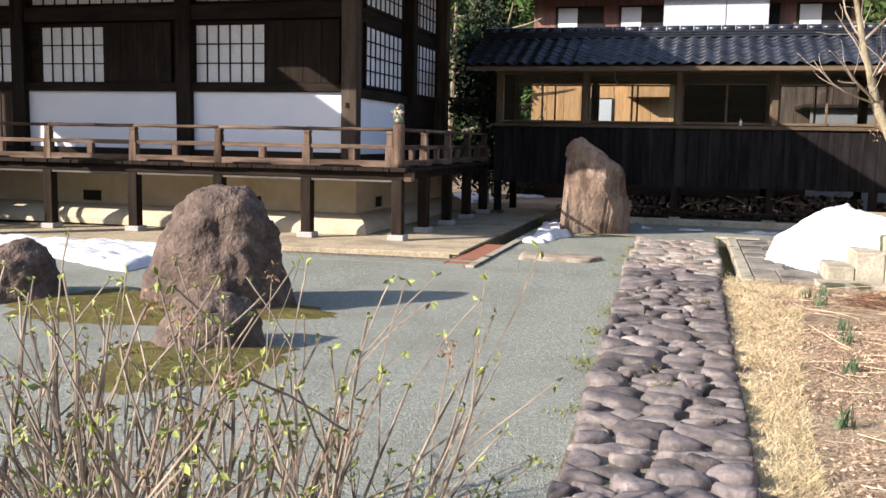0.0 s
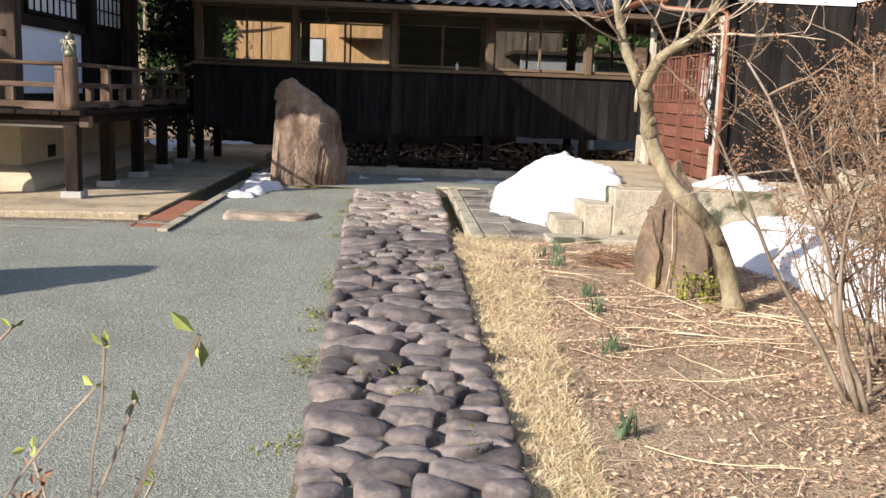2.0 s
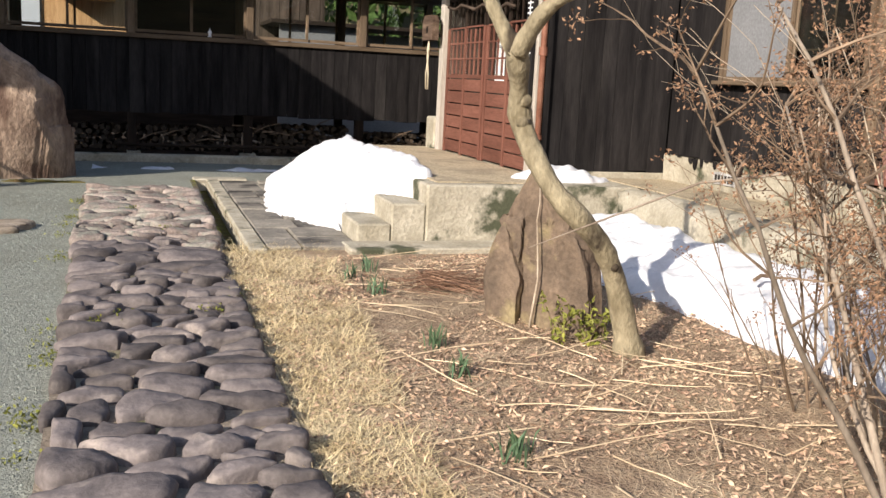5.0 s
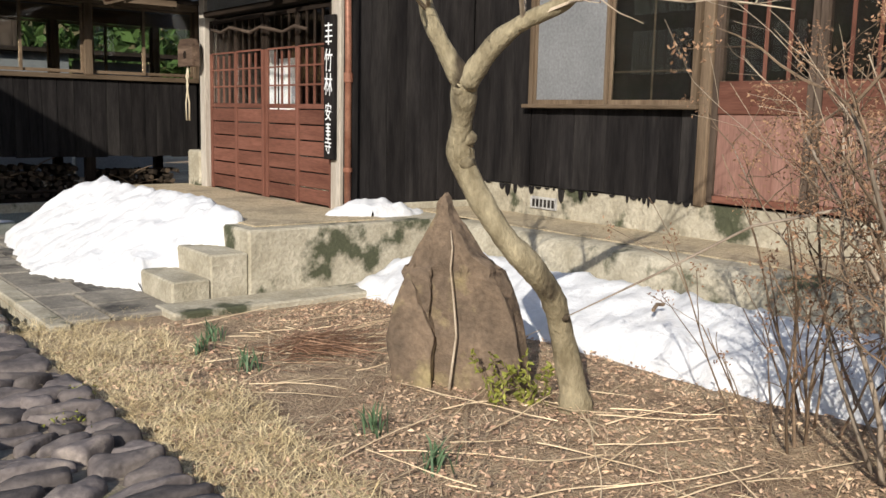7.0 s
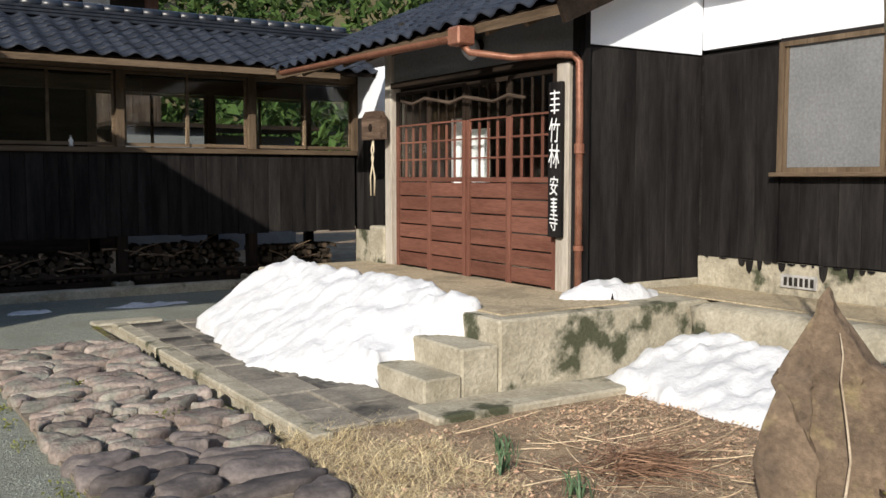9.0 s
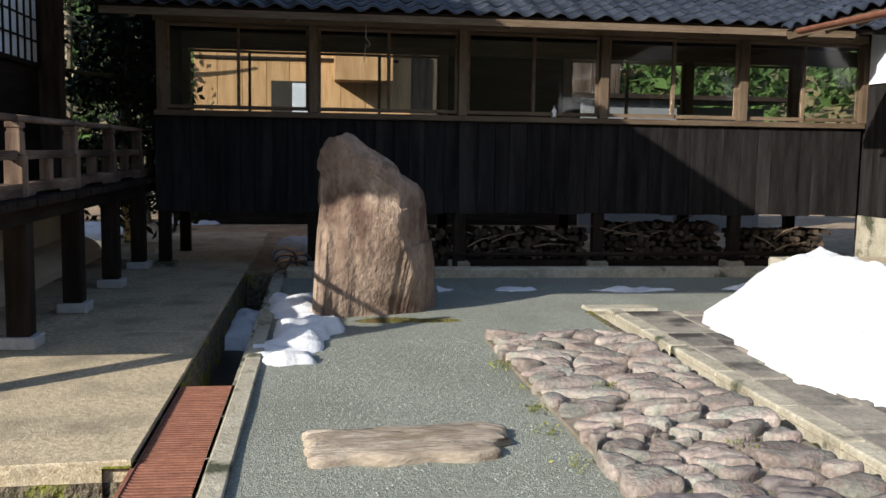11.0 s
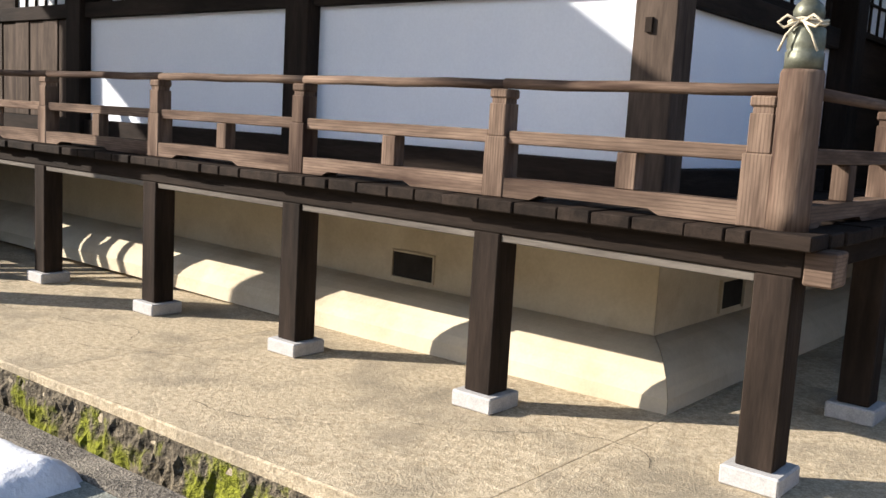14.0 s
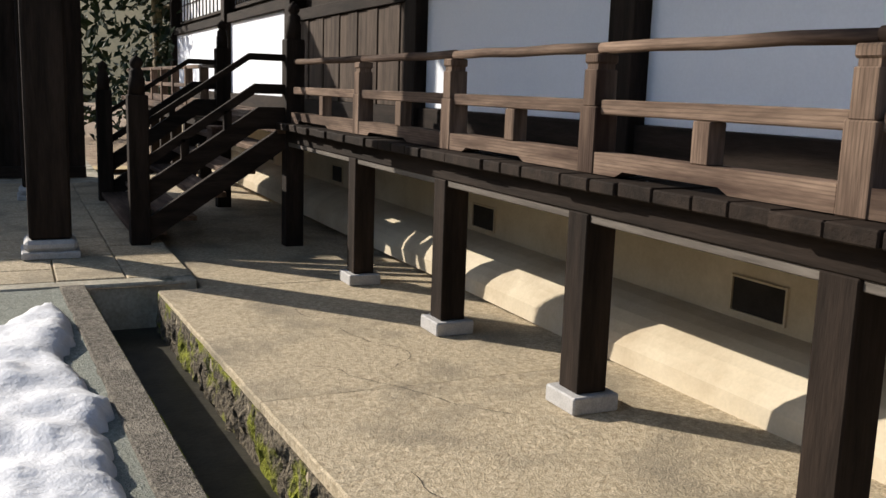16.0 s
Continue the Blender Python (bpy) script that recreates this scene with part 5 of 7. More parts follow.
# ---- stones ----
def boulder(name, mat, label, cat, shape, sub=4, amp=0.06, seed=0, fine=0.015, facets=0.0, cuts=(), grain=0.0):
    """A stone from a ball pushed into shape(x, y, z) and roughened; its foot lies on the ground."""
    bm = bmesh.new()
    bmesh.ops.create_icosphere(bm, subdivisions=sub, radius=1)
    off = Vector((seed * 7.3, seed * 3.1, seed))
    for v in bm.verts:
        p = v.co.copy()
        q = Vector(shape(p.x, p.y, p.z))
        n = p.normalized()
        for cn, at in cuts:
            cn = Vector(cn).normalized()
            over = cn.dot(q - Vector(at))
            if over > 0:
                q -= cn * over * 0.94
        d = amp * noise.noise(q * 2.3 + off) + 0.5 * amp * noise.noise(q * 5.2 + off) + fine * noise.noise(q * 13 + off) + 0.5 * fine * noise.noise(q * 31 + off)
        if facets:
            d += facets * (noise.cell(q * 3.1 + off) - 0.5)
        if grain:
            d += grain * (noise.noise(Vector((q.x * 8, q.y * 8, q.z * 1.1)) + off) + 0.6 * noise.noise(Vector((q.x * 19, q.y * 19, q.z * 2.2)) + off))
        v.co = q + n * d
        if v.co.z < -0.06:
            v.co.z = -0.06
    me = bpy.data.meshes.new(name)
    bm.to_mesh(me)
    bm.free()
    me.shade_smooth()
    me.materials.append(mat)
    return tagged(new(name, me), label, cat)


def squash(cx, cy, rx, ry, h, top=0.7, lean=0.0, box_like=0.5, yaw=0.0):
    """A blunt, upright shape: round at the foot, narrower towards the top."""
    c, s = math.cos(radians(yaw)), math.sin(radians(yaw))

    def f(x, y, z):
        e = lambda u: math.copysign(abs(u) ** box_like, u)
        L = math.hypot(x, y) or 1e-6
        zz = e(z)
        k = 1 - (1 - top) * max(0, zz)
        rad = min(1.0, (1 - abs(z) ** 4) ** 0.5)
        X, Y = x / L * rad * rx * k + lean * max(0, zz), y / L * rad * ry * k
        return (cx + X * c - Y * s, cy + X * s + Y * c, h * zz if zz > 0 else 0.1 * zz)
    return f


o = boulder("garden_rock", rock_dark, "big rounded dark volcanic rock on moss", "rock", squash(-3.80, 8.05, 0.72, 0.52, 1.05, 0.62, 0.0, 0.5), 5, 0.07, 1, 0.035, 0.02, (((0.1, -0.1, 1), (-3.72, 8.0, 1.03)), ((0.93, -0.3, 0.2), (-3.36, 7.7, 0.4)), ((-0.8, -0.5, 0.35), (-4.28, 7.8, 0.5)), ((0.1, -0.95, 0.3), (-3.64, 7.62, 0.5))))
boulder("garden_rock", rock_dark, "low dark rock leaning before the big rock", "rock", squash(-3.10, 6.58, 0.44, 0.32, 0.42, 0.6, 0.0, 0.7, 15), 5, 0.05, 2, 0.025, 0.015, (((-0.5, -0.6, 0.7), (-3.15, 6.43, 0.28)), ((0.85, -0.5, 0.15), (-2.90, 6.33, 0.25))))
boulder("garden_rock", rock_dark, "dark rough rock at the edge of the moss", "rock", squash(-5.78, 7.75, 0.50, 0.42, 0.52, 0.75, 0.05, 0.7), 5, 0.10, 3, 0.03)


def standing(x, y, z):
    """A tall split stone: upright on its left, its top cut off along a slope to the right."""
    L = max(abs(x), abs(y)) or 1e-6
    ux, uy = (x / L) * math.sqrt(1 - z * z) if abs(z) < 1 else 0, (y / L) * math.sqrt(1 - z * z) if abs(z) < 1 else 0
    s = math.copysign(abs(ux) ** 0.38, ux)
    t = math.copysign(abs(uy) ** 0.45, uy)
    u = (s + 1) / 2
    top = 1.60 - max(0, u - 0.25) * 0.78 - max(0, u - 0.88) * 2.2
    zz = math.copysign(abs(z) ** 0.22, z)
    zz = max(zz, -0.1)
    k = 1 - 0.06 * max(0, zz)
    return (-1.30 + s * 0.575 * k, 16.3 + t * 0.36 * (1 - 0.3 * max(0, zz)), top * zz)


boulder("standing_stone", rock_tan, "tall tan split standing stone with a sloping top", "standing stone", standing, 6, 0.028, 4, 0.016, 0.03, (((0.63, 0, 0.77), (-1.5, 16.3, 1.62)), ((0.94, 0, 0.34), (-0.87, 16.3, 1.09)), ((0.86, -0.5, 0.04), (-1.14, 15.99, 0.5)), ((-0.25, -0.97, 0.12), (-1.4, 15.98, 0.5)), ((0.25, -0.75, 0.62), (-1.05, 16.02, 1.12)), ((-0.05, -0.9, 0.45), (-1.5, 16.02, 1.35)), ((0.3, -0.85, -0.3), (-1.2, 15.99, 0.75))), 0.022)


STELE_AT, STELE_YAW = (2.25, 9.18), radians(-58)


def stele_slab(left, right, thick, push=0.0):
    """An upright slab whose outline is given by (height, reach) on its two edges."""
    zl, ul, zr, ur = [p[0] for p in left], [p[1] for p in left], [p[0] for p in right], [p[1] for p in right]
    top = max(zl + zr)
    c, q = math.cos(STELE_YAW), math.sin(STELE_YAW)

    def f(x, y, z):
        L = max(abs(x), abs(y)) or 1e-6
        rr = math.sqrt(max(0, 1 - z * z))
        s = math.copysign(abs(x / L * rr) ** 0.5, x)
        t = math.copysign(abs(y / L * rr) ** 0.5, y)
        zz = max(math.copysign(abs(z) ** 0.6, z), -0.08) * top
        a, b = float(np.interp(zz, zl, ul)), float(np.interp(zz, zr, ur))
        X, Y = a + (b - a) * (s + 1) / 2, t * thick * (1.15 - 0.5 * max(0, zz) / top) - push
        return (STELE_AT[0] + X * c - Y * q, STELE_AT[1] + X * q + Y * c, zz)
    return f


stele = thing("stone_stele", STELE_AT[0], STELE_AT[1], 0, "pointed brown split stone slab set upright in the garden", "stele")
for nm, o, lab in (
        ("slab", boulder("slab", rock_stele, "", "", stele_slab(((0, -0.16), (0.5, -0.19), (0.6, -0.25), (0.72, -0.20), (0.84, -0.14), (0.97, -0.075), (1.03, -0.03)),
                                                                ((0, 0.45), (0.3, 0.42), (0.53, 0.355), (0.68, 0.29), (0.73, 0.20), (0.86, 0.11), (0.96, 0.04), (1.03, 0.0)), 0.085), 6, 0.022, 5, 0.014, 0.03, (), 0.012), ""),
        ("side_piece", boulder("side_piece", rock_stele, "", "", stele_slab(((0, -0.24), (0.25, -0.30), (0.42, -0.27), (0.60, -0.21)), ((0, -0.04), (0.3, -0.03), (0.45, -0.10), (0.60, -0.17)), 0.09, 0.05), 5, 0.018, 6, 0.012, 0.02, (), 0.012), "olive-stained split side of the slab")):
    o.parent = stele
    o.matrix_parent_inverse = stele.matrix_world.inverted()
    tagged(o, lab)


def slab_shape(x, y, z):
    L = max(abs(x), abs(y)) or 1e-6
    rr = math.sqrt(max(0, 1 - z * z))
    s = math.copysign(abs(x / L * rr) ** 0.6, x)
    t = math.copysign(abs(y / L * rr) ** 0.6, y)
    return (-1.38 + s * (0.50 + 0.10 * noise.noise(Vector((t * 3.4, 1, 2))) - (0.07 if s > 0 and t < -0.2 else 0)), 12.56 + t * (0.235 + 0.05 * noise.noise(Vector((s * 2.3, 5, 1))) + 0.012 * noise.noise(Vector((s * 9, 5, 3)))) + 0.02 * s, max(-0.3, math.copysign(abs(z) ** 0.3, z)) * (0.066 + 0.006 * noise.noise(Vector((s * 2, t * 9, 4)))))


boulder("flat_stone", slab_m, "flat tan stepping slab lying on the gravel", "stepping stone", slab_shape, 5, 0.016, 7, 0.010)


def patch(name, mat, label, cat, cx, cy, rx, ry, zf, seed, n=96, m=18, wob=0.4, kind=""):
    """A low mound with a wandering outline; zf(d) is its height from the middle (0) to the rim (1)."""
    vs, fs = [(cx, cy, zf(0, cx, cy))], []
    for j in range(1, m + 1):
        for i in range(n):
            a = 2 * math.pi * i / n
            w = 1 + wob * (noise.noise(Vector((math.cos(a) * 1.3, math.sin(a) * 1.3, seed))) + 0.5 * noise.noise(Vector((math.cos(a) * 4, math.sin(a) * 4, seed + 5))) + 0.25 * noise.noise(Vector((math.cos(a) * 14, math.sin(a) * 14, seed + 9))))
            d = j / m
            x, y = cx + rx * d * w * math.cos(a), cy + ry * d * w * math.sin(a)
            vs.append((x, y, zf(d, x, y)))
    for i in range(n):
        fs.append((0, 1 + i, 1 + (i + 1) % n))
    for j in range(m - 1):
        for i in range(n):
            a, b = 1 + j * n + i, 1 + j * n + (i + 1) % n
            fs.append((a, a + n, b + n, b))
    ob = solid(name, Geo().add(vs, fs), mat, label, cat, kind, smooth=True)
    return ob


def moss_z(h):
    return lambda d, x, y: -0.01 + h * (1 - d ** 3) + 0.02 * (1 - d) * noise.noise(Vector((x * 4, y * 4, 2))) + 0.018 * (d < 1) * abs(noise.noise(Vector((x * 18, y * 18, 3))))


patch("moss_island", moss, "olive-brown moss mound round the garden rocks", "moss", -4.25, 7.7, 1.55, 0.85, moss_z(0.07), 2)
patch("moss_island", moss, "thin brown-green moss before the low rock", "moss", -2.95, 6.1, 0.66, 0.9, moss_z(0.05), 7)
patch("moss_fringe", moss, "mossy grass at the standing stone's foot", "moss", -1.15, 15.97, 0.5, 0.13, moss_z(0.03), 9)


# ---- snow ----
def snow_bank(name, label, x0, x1, y0, y1, edge, height, base, step=0.045, skirt=0.07, rough=1.0):
    """Old snow over a stretch of ground: edge(x, y) > 0 inside; base is what it lies on."""
    nx, ny = int((x1 - x0) / step), int((y1 - y0) / step)
    vs, fs, idx = [], [], {}
    for i in range(nx + 1):
        for j in range(ny + 1):
            x, y = x0 + i * step, y0 + j * step
            e = edge(x, y) + 0.05 * noise.noise(Vector((x * 3.1, y * 3.1, 4))) + 0.03 * noise.noise(Vector((x * 9, y * 9, 8)))
            if e > -step * 1.6:
                k = max(0.0, min(1.0, e / 0.16))
                k = math.sqrt(k * (2 - k))
                h = k * (height(x, y) + 0.04 * noise.noise(Vector((x * 4, y * 4, 1))) + rough * (0.045 * noise.noise(Vector((x * 6, y * 9, 6))) + 0.024 * noise.noise(Vector((x * 11, y * 15, 3)))))
                idx[i, j] = len(vs)
                vs.append((x, y, base(x, y) + (h if e > 0 else -skirt)))
    for i, j in list(idx):
        q = [(i, j), (i + 1, j), (i + 1, j + 1), (i, j + 1)]
        if all(c in idx for c in q):
            fs.append(tuple(idx[c] for c in q))
    return solid(name, Geo().add(vs, fs), snow_m, label, "snow", smooth=True)


def step_base(x, y):
    u = max(0.0, min(1.0, (x - 1.28) / 1.18))
    slope = 0.0 + 0.53 * u
    tread = 0.01 + sum(h * max(0.0, min(1.0, (x - a) / 0.06)) for a, h in ((1.70, 0.18), (2.01, 0.175), (2.30, 0.175)))
    k = max(0.0, min(1.0, (y - 12.4) / 0.8))
    return max(tread - 0.04 * k, 0) * (1 - k) + max(slope, tread - 0.12) * k


def pile_edge(x, y):
    left = 1.20 + 0.14 * (y - 13.6) if y > 13.6 else 1.20 + 0.44 * (13.6 - y)
    right = 2.62 + 0.1 * math.sin(y * 2)
    near = np.interp(x, (1.68, 1.80, 1.95, 2.07, 2.20, 2.36), (12.36, 12.44, 12.44, 12.38, 12.38, 12.26))
    return min(x - left, right - x, y - near, 15.72 - y)


def pile_h(x, y):
    u = max(0.0, min(1.0, (x - 1.3) / 1.0))
    back = max(0.0, min(1.0, (y - 12.2) / 3.2))
    return 0.035 + u * (0.03 + 0.10 * back) + 0.035 * max(0.0, math.sin(9.0 * (x + 0.55 * y))) * u


snow_bank("snow_bank", "heaped bright old snow over the entrance steps", 1.0, 3.1, 12.0, 16.1, pile_edge, pile_h, step_base, skirt=0.22)
snow_bank("snow_bank", "long bank of melting snow below the raised walk", 2.8, 4.16, 3.6, 12.0,
          lambda x, y: min(x - (3.18 + 0.22 * math.sin(y * 0.9 + 0.4) + (0.22 * (y - 10.4) if y > 10.4 else 0) + (0.2 * (8.0 - y) if y < 8 else 0)), 4.13 - x + 0.1, 11.75 - y),
          lambda x, y: 0.08 + 0.26 * max(0, min(1, (x - 3.1) / 0.9)), lambda x, y: -0.02)
snow_bank("snow_bank", "small remnant of snow on the entrance landing", 3.3, 4.4, 11.85, 12.55,
          lambda x, y: 0.42 - math.hypot((x - 3.9) * 0.8, (y - 12.36) * 1.6), lambda x, y: 0.13 * math.exp(-((x - 3.85) / 0.3) ** 2), lambda x, y: PLAT + 0.01)
snow_bank("snow_bank", "melting snow between the drain and the standing stone", -2.3, -1.5, 14.1, 17.4,
          lambda x, y: min(0.24 - abs(x + 1.98 - 0.10 * math.sin(y * 3.3)) + 0.04 * math.sin(y * 9), y - 14.35, 17.1 - y), lambda x, y: 0.08 + 0.05 * math.sin(y * 5), lambda x, y: 0.0)
snow_bank("snow_bank", "broad flat snow field beside the drain kerb", -10.1, -5.4, 9.2, 11.75,
          lambda x, y: min(kerb_y(x) - 0.23 - y + 0.05 * math.sin(x * 4), y - (9.5 + 0.52 * max(0, -5.9 - x)), -5.75 - x), lambda x, y: 0.10, lambda x, y: 0.0, 0.04, rough=0.5)
snow_bank("snow_bank", "thin line of leftover snow along the kerb", -0.6, 4.2, 17.45, 17.95,
          lambda x, y: 0.07 * math.sin(x * 5.2 + math.sin(x * 2.1)) + 0.02 - abs(y - 17.7 + 0.06 * math.sin(x)) * 0.6, lambda x, y: 0.03, lambda x, y: 0.0, 0.03)
snow_bank("snow_bank", "lump of snow hanging over the drain's edge", -2.75, -2.25, 16.3, 17.9,
          lambda x, y: min(0.16 - abs(x + 2.53), y - 16.4, 17.75 - y), lambda x, y: 0.14, lambda x, y: -0.30, 0.03)
snow_bank("snow_bank", "small snow heap beyond the roof tiles", -2.55, -1.9, 20.3, 22.4,
          lambda x, y: min(0.25 - abs(x + 2.2), y - 20.5, 22.2 - y), lambda x, y: 0.16, lambda x, y: -0.02, 0.05)
for x, y, rx in ((-5.6, 25.0, 0.7), (-4.2, 27.0, 0.6)):
    snow_bank("snow_bank", "flat remnant of snow in the back yard", x - 1, x + 1, y - 1.2, y + 1.2,
              lambda u, v: rx - math.hypot(u - x, (v - y) * 0.6), lambda u, v: 0.08, lambda u, v: -0.02, 0.08)
pile = thing("roof_tile_pile", -2.16, 19.1, 0, "small stack of spare curved grey roof tiles", "roof tiles")
for k in range(7):
    arc = [(0.13 * math.cos(a), 0.13 * math.sin(a) * 0.6) for a in np.linspace(0, math.pi, 9)] + [(0.11 * math.cos(a), 0.11 * math.sin(a) * 0.6) for a in np.linspace(math.pi, 0, 9)]
    n = len(arc)
    g = Geo().add([(u, -0.14, v) for u, v in arc] + [(u, 0.14, v) for u, v in arc],
                  [tuple(range(n)), tuple(range(n, 2 * n))[::-1]] + [(i, n + i, n + (i + 1) % n, (i + 1) % n) for i in range(n)])
    o = part("tile", g, tile_m, pile)
    o.location = (0.14 * (k % 2) - 0.07 + 0.02 * (k % 3), 0.04 * (k % 3), 0.075 * (k // 2))


# ---- stone path ----
def clip_poly(poly, n, c):
    """The part of a convex polygon where n . p <= c."""
    out = []
    for i, p in enumerate(poly):
        q = poly[(i + 1) % len(poly)]
        dp, dq = p[0] * n[0] + p[1] * n[1] - c, q[0] * n[0] + q[1] * n[1] - c
        if dp <= 0:
            out.append(p)
        if (dp < 0 < dq) or (dq < 0 < dp):
            k = dp / (dp - dq)
            out.append((p[0] + (q[0] - p[0]) * k, p[1] + (q[1] - p[1]) * k))
    return out


def path_right(y):
    return 0.61 if y < 11.4 else min(0.66, 0.61 + (y - 11.4) * 0.1)


def path_left(y):
    return float(np.interp(y, (2.0, 4.0, 8.0, 12.0, 15.0), (-0.22, -0.27, -0.38, -0.51, -0.56)))


def cobbles(seed, y0, y1, count):
    """Seeds spread evenly over the path, stones wider than deep; returns rounded outlines."""
    r = np.random.RandomState(seed)
    K = 1.75
    def spread(n):
        y = r.uniform(y0, y1, n)
        right, left = np.array([path_right(v) for v in y]), np.array([path_left(v) for v in y])
        return np.stack([r.uniform(0, 1, n) * (right - left) + left, y], 1)
    pts, dots = spread(count), spread(count * 60)
    sc = np.array([1 / K, 1.0])
    for _ in range(2):
        near = np.empty(len(dots), int)
        for i in range(0, len(dots), 3000):
            d = ((dots[i:i + 3000, None] - pts[None]) * sc) ** 2
            near[i:i + 3000] = d.sum(-1).argmin(1)
        for k in range(count):
            mine = dots[near == k]
            if len(mine):
                pts[k] = pts[k] * 0.35 + mine.mean(0) * 0.65
    out = []
    for k in range(count):
        p = pts[k] * sc
        left = path_left(pts[k][1]) + r.uniform(-0.03, 0.03)
        poly = [(left / K, y0), (path_right(pts[k][1]) / K, y0), (path_right(pts[k][1]) / K, y1), (left / K, y1)]
        order = np.argsort((((pts - pts[k]) * sc) ** 2).sum(1))[1:22]
        for j in order:
            q = pts[j] * sc
            n = q - p
            poly = clip_poly(poly, n, (n @ (p + q)) / 2)
            if len(poly) < 3:
                break
        if len(poly) >= 3:
            out.append([(a * K, b) for a, b in poly])
    return out


def cobble_mesh(poly, r):
    """A rounded stone over its outline, with the joint left free."""
    c = Vector((sum(p[0] for p in poly) / len(poly), sum(p[1] for p in poly) / len(poly)))
    pts = [Vector(p) for p in poly]
    for _ in range(2):
        nxt = []
        for i, p in enumerate(pts):
            q = pts[(i + 1) % len(pts)]
            nxt += [p * 0.74 + q * 0.26, p * 0.26 + q * 0.74]
        pts = nxt
    if len(pts) > 20:
        pts = [p for i, p in enumerate(pts) if i % 2 == 0] if len(pts) > 30 else pts
    gap = 0.017 * r.uniform(0.6, 1.6)
    ring = []
    for p in pts:
        d = p - c
        L = d.length
        ring.append(d * max(0.2, (L - gap) / L))
    h = r.uniform(0.045, 0.085)
    tx, ty = r.uniform(-0.13, 0.13), r.uniform(-0.16, 0.16)
    off = Vector((r.uniform(0, 50), r.uniform(0, 50), r.uniform(0, 50)))
    vs, fs, n = [], [], len(ring)
    for s, z in ((0.96, -0.03), (1.0, 0.45 * h), (0.965, 0.74 * h), (0.87, 0.93 * h), (0.5, 1.0 * h)):
        for d in ring:
            w = s * (1 + 0.16 * noise.noise(Vector((d.x * 11, d.y * 11, z * 7)) + off))
            x, y = d.x * w, d.y * w
            vs.append((x, y, z + (tx * x + ty * y) * (z > 0) + 0.020 * noise.noise(Vector((x * 12, y * 12, 2)) + off)))
    vs.append((0, 0, 1.02 * h))
    for j in range(4):
        for i in range(n):
            fs.append((j * n + i, j * n + (i + 1) % n, (j + 1) * n + (i + 1) % n, (j + 1) * n + i))
    fs += [(4 * n + i, 4 * n + (i + 1) % n, 5 * n) for i in range(n)]
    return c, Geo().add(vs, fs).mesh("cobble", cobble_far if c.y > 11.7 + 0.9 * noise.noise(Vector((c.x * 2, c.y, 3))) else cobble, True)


path = thing("stone_path", 0, 8, 0, "raised path of rounded dark cobbles in rows", "path", kind="structure")
wpart("bed", Geo().prism([(-0.20, 1.5), (0.60, 1.5), (0.60, 11.4), (0.65, 11.8), (0.65, 15.08), (-0.54, 15.08), (-0.49, 12.0), (-0.36, 8.0), (-0.255, 4.0)], -0.05, 0.026), mortar, path, "earth and mortar between the cobbles")
r = random.Random(77)
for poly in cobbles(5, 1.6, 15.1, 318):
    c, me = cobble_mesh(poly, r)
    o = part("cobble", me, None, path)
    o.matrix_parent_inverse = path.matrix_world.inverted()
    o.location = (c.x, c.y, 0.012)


# ---- plants ----
class Wood:
    """Grows tapering stems into one mesh and remembers its tips."""

    def __init__(self, seed):
        self.r, self.g, self.tips = random.Random(seed), Geo(), []

    def stem(self, p, d, length, r0, r1, bend=0.25, up=0.0, sides=5, segs=6, forks=(), fork_len=0.5, spread=0.6, depth=0):
        p, d = Vector(p), Vector(d).normalized()
        pts, rad = [p.copy()], [r0]
        for i in range(segs):
            k = (i + 1) / segs
            d = (d + Vector([self.r.uniform(-bend, bend) for _ in range(3)]) + Vector((0, 0, up))).normalized()
            p = p + d * (length / segs)
            pts.append(p.copy())
            rad.append(r0 + (r1 - r0) * k)
            if depth < len(forks) and i > 0:
                for _ in range(forks[depth]):
                    if self.r.random() < 0.75:
                        q = (d + Vector([self.r.uniform(-spread, spread) for _ in range(3)])).normalized()
                        self.stem(p, q, length * fork_len * self.r.uniform(0.6, 1.2), rad[-1] * 0.65, r1 * 0.7, bend, up, max(3, sides - 1), max(3, segs - 1), forks, fork_len, spread, depth + 1)
        self.g.tube(pts, rad, sides)
        self.tips.append((pts[-1], d))
        return pts


def leaf(g, p, size, r, flat=0.0):
    """A small bent leaf: two quads."""
    a = Vector([r.uniform(-1, 1) for _ in range(2)] + [r.uniform(-1, 1) * (1 - flat)]).normalized()
    b = a.orthogonal().normalized()
    b = Matrix.Rotation(r.uniform(0, 6.28), 3, a) @ b
    if flat:
        b = Vector((b.x, b.y, b.z * (1 - flat))).normalized()
    n = a.cross(b)
    L, w = size, size * r.uniform(0.35, 0.6)
    p = Vector(p)
    m = p + a * L * 0.5 + n * L * 0.12
    g.add([p, m - b * w * 0.5, p + a * L, m + b * w * 0.5], [(0, 1, 2), (0, 2, 3)])


# bent plum tree in the garden
tree = thing("garden_tree", 2.42, 8.42, 0, "bent bare plum tree with mossy grey bark", "tree")
g = Geo()
trunk = [(2.52, 8.46, -0.05), (2.48, 8.45, 0.10), (2.40, 8.46, 0.38), (2.27, 8.41, 0.60), (2.11, 8.39, 0.76), (1.97, 8.42, 0.90), (1.86, 8.51, 1.12), (1.82, 8.56, 1.27), (1.78, 8.50, 1.42), (1.73, 8.43, 1.58)]


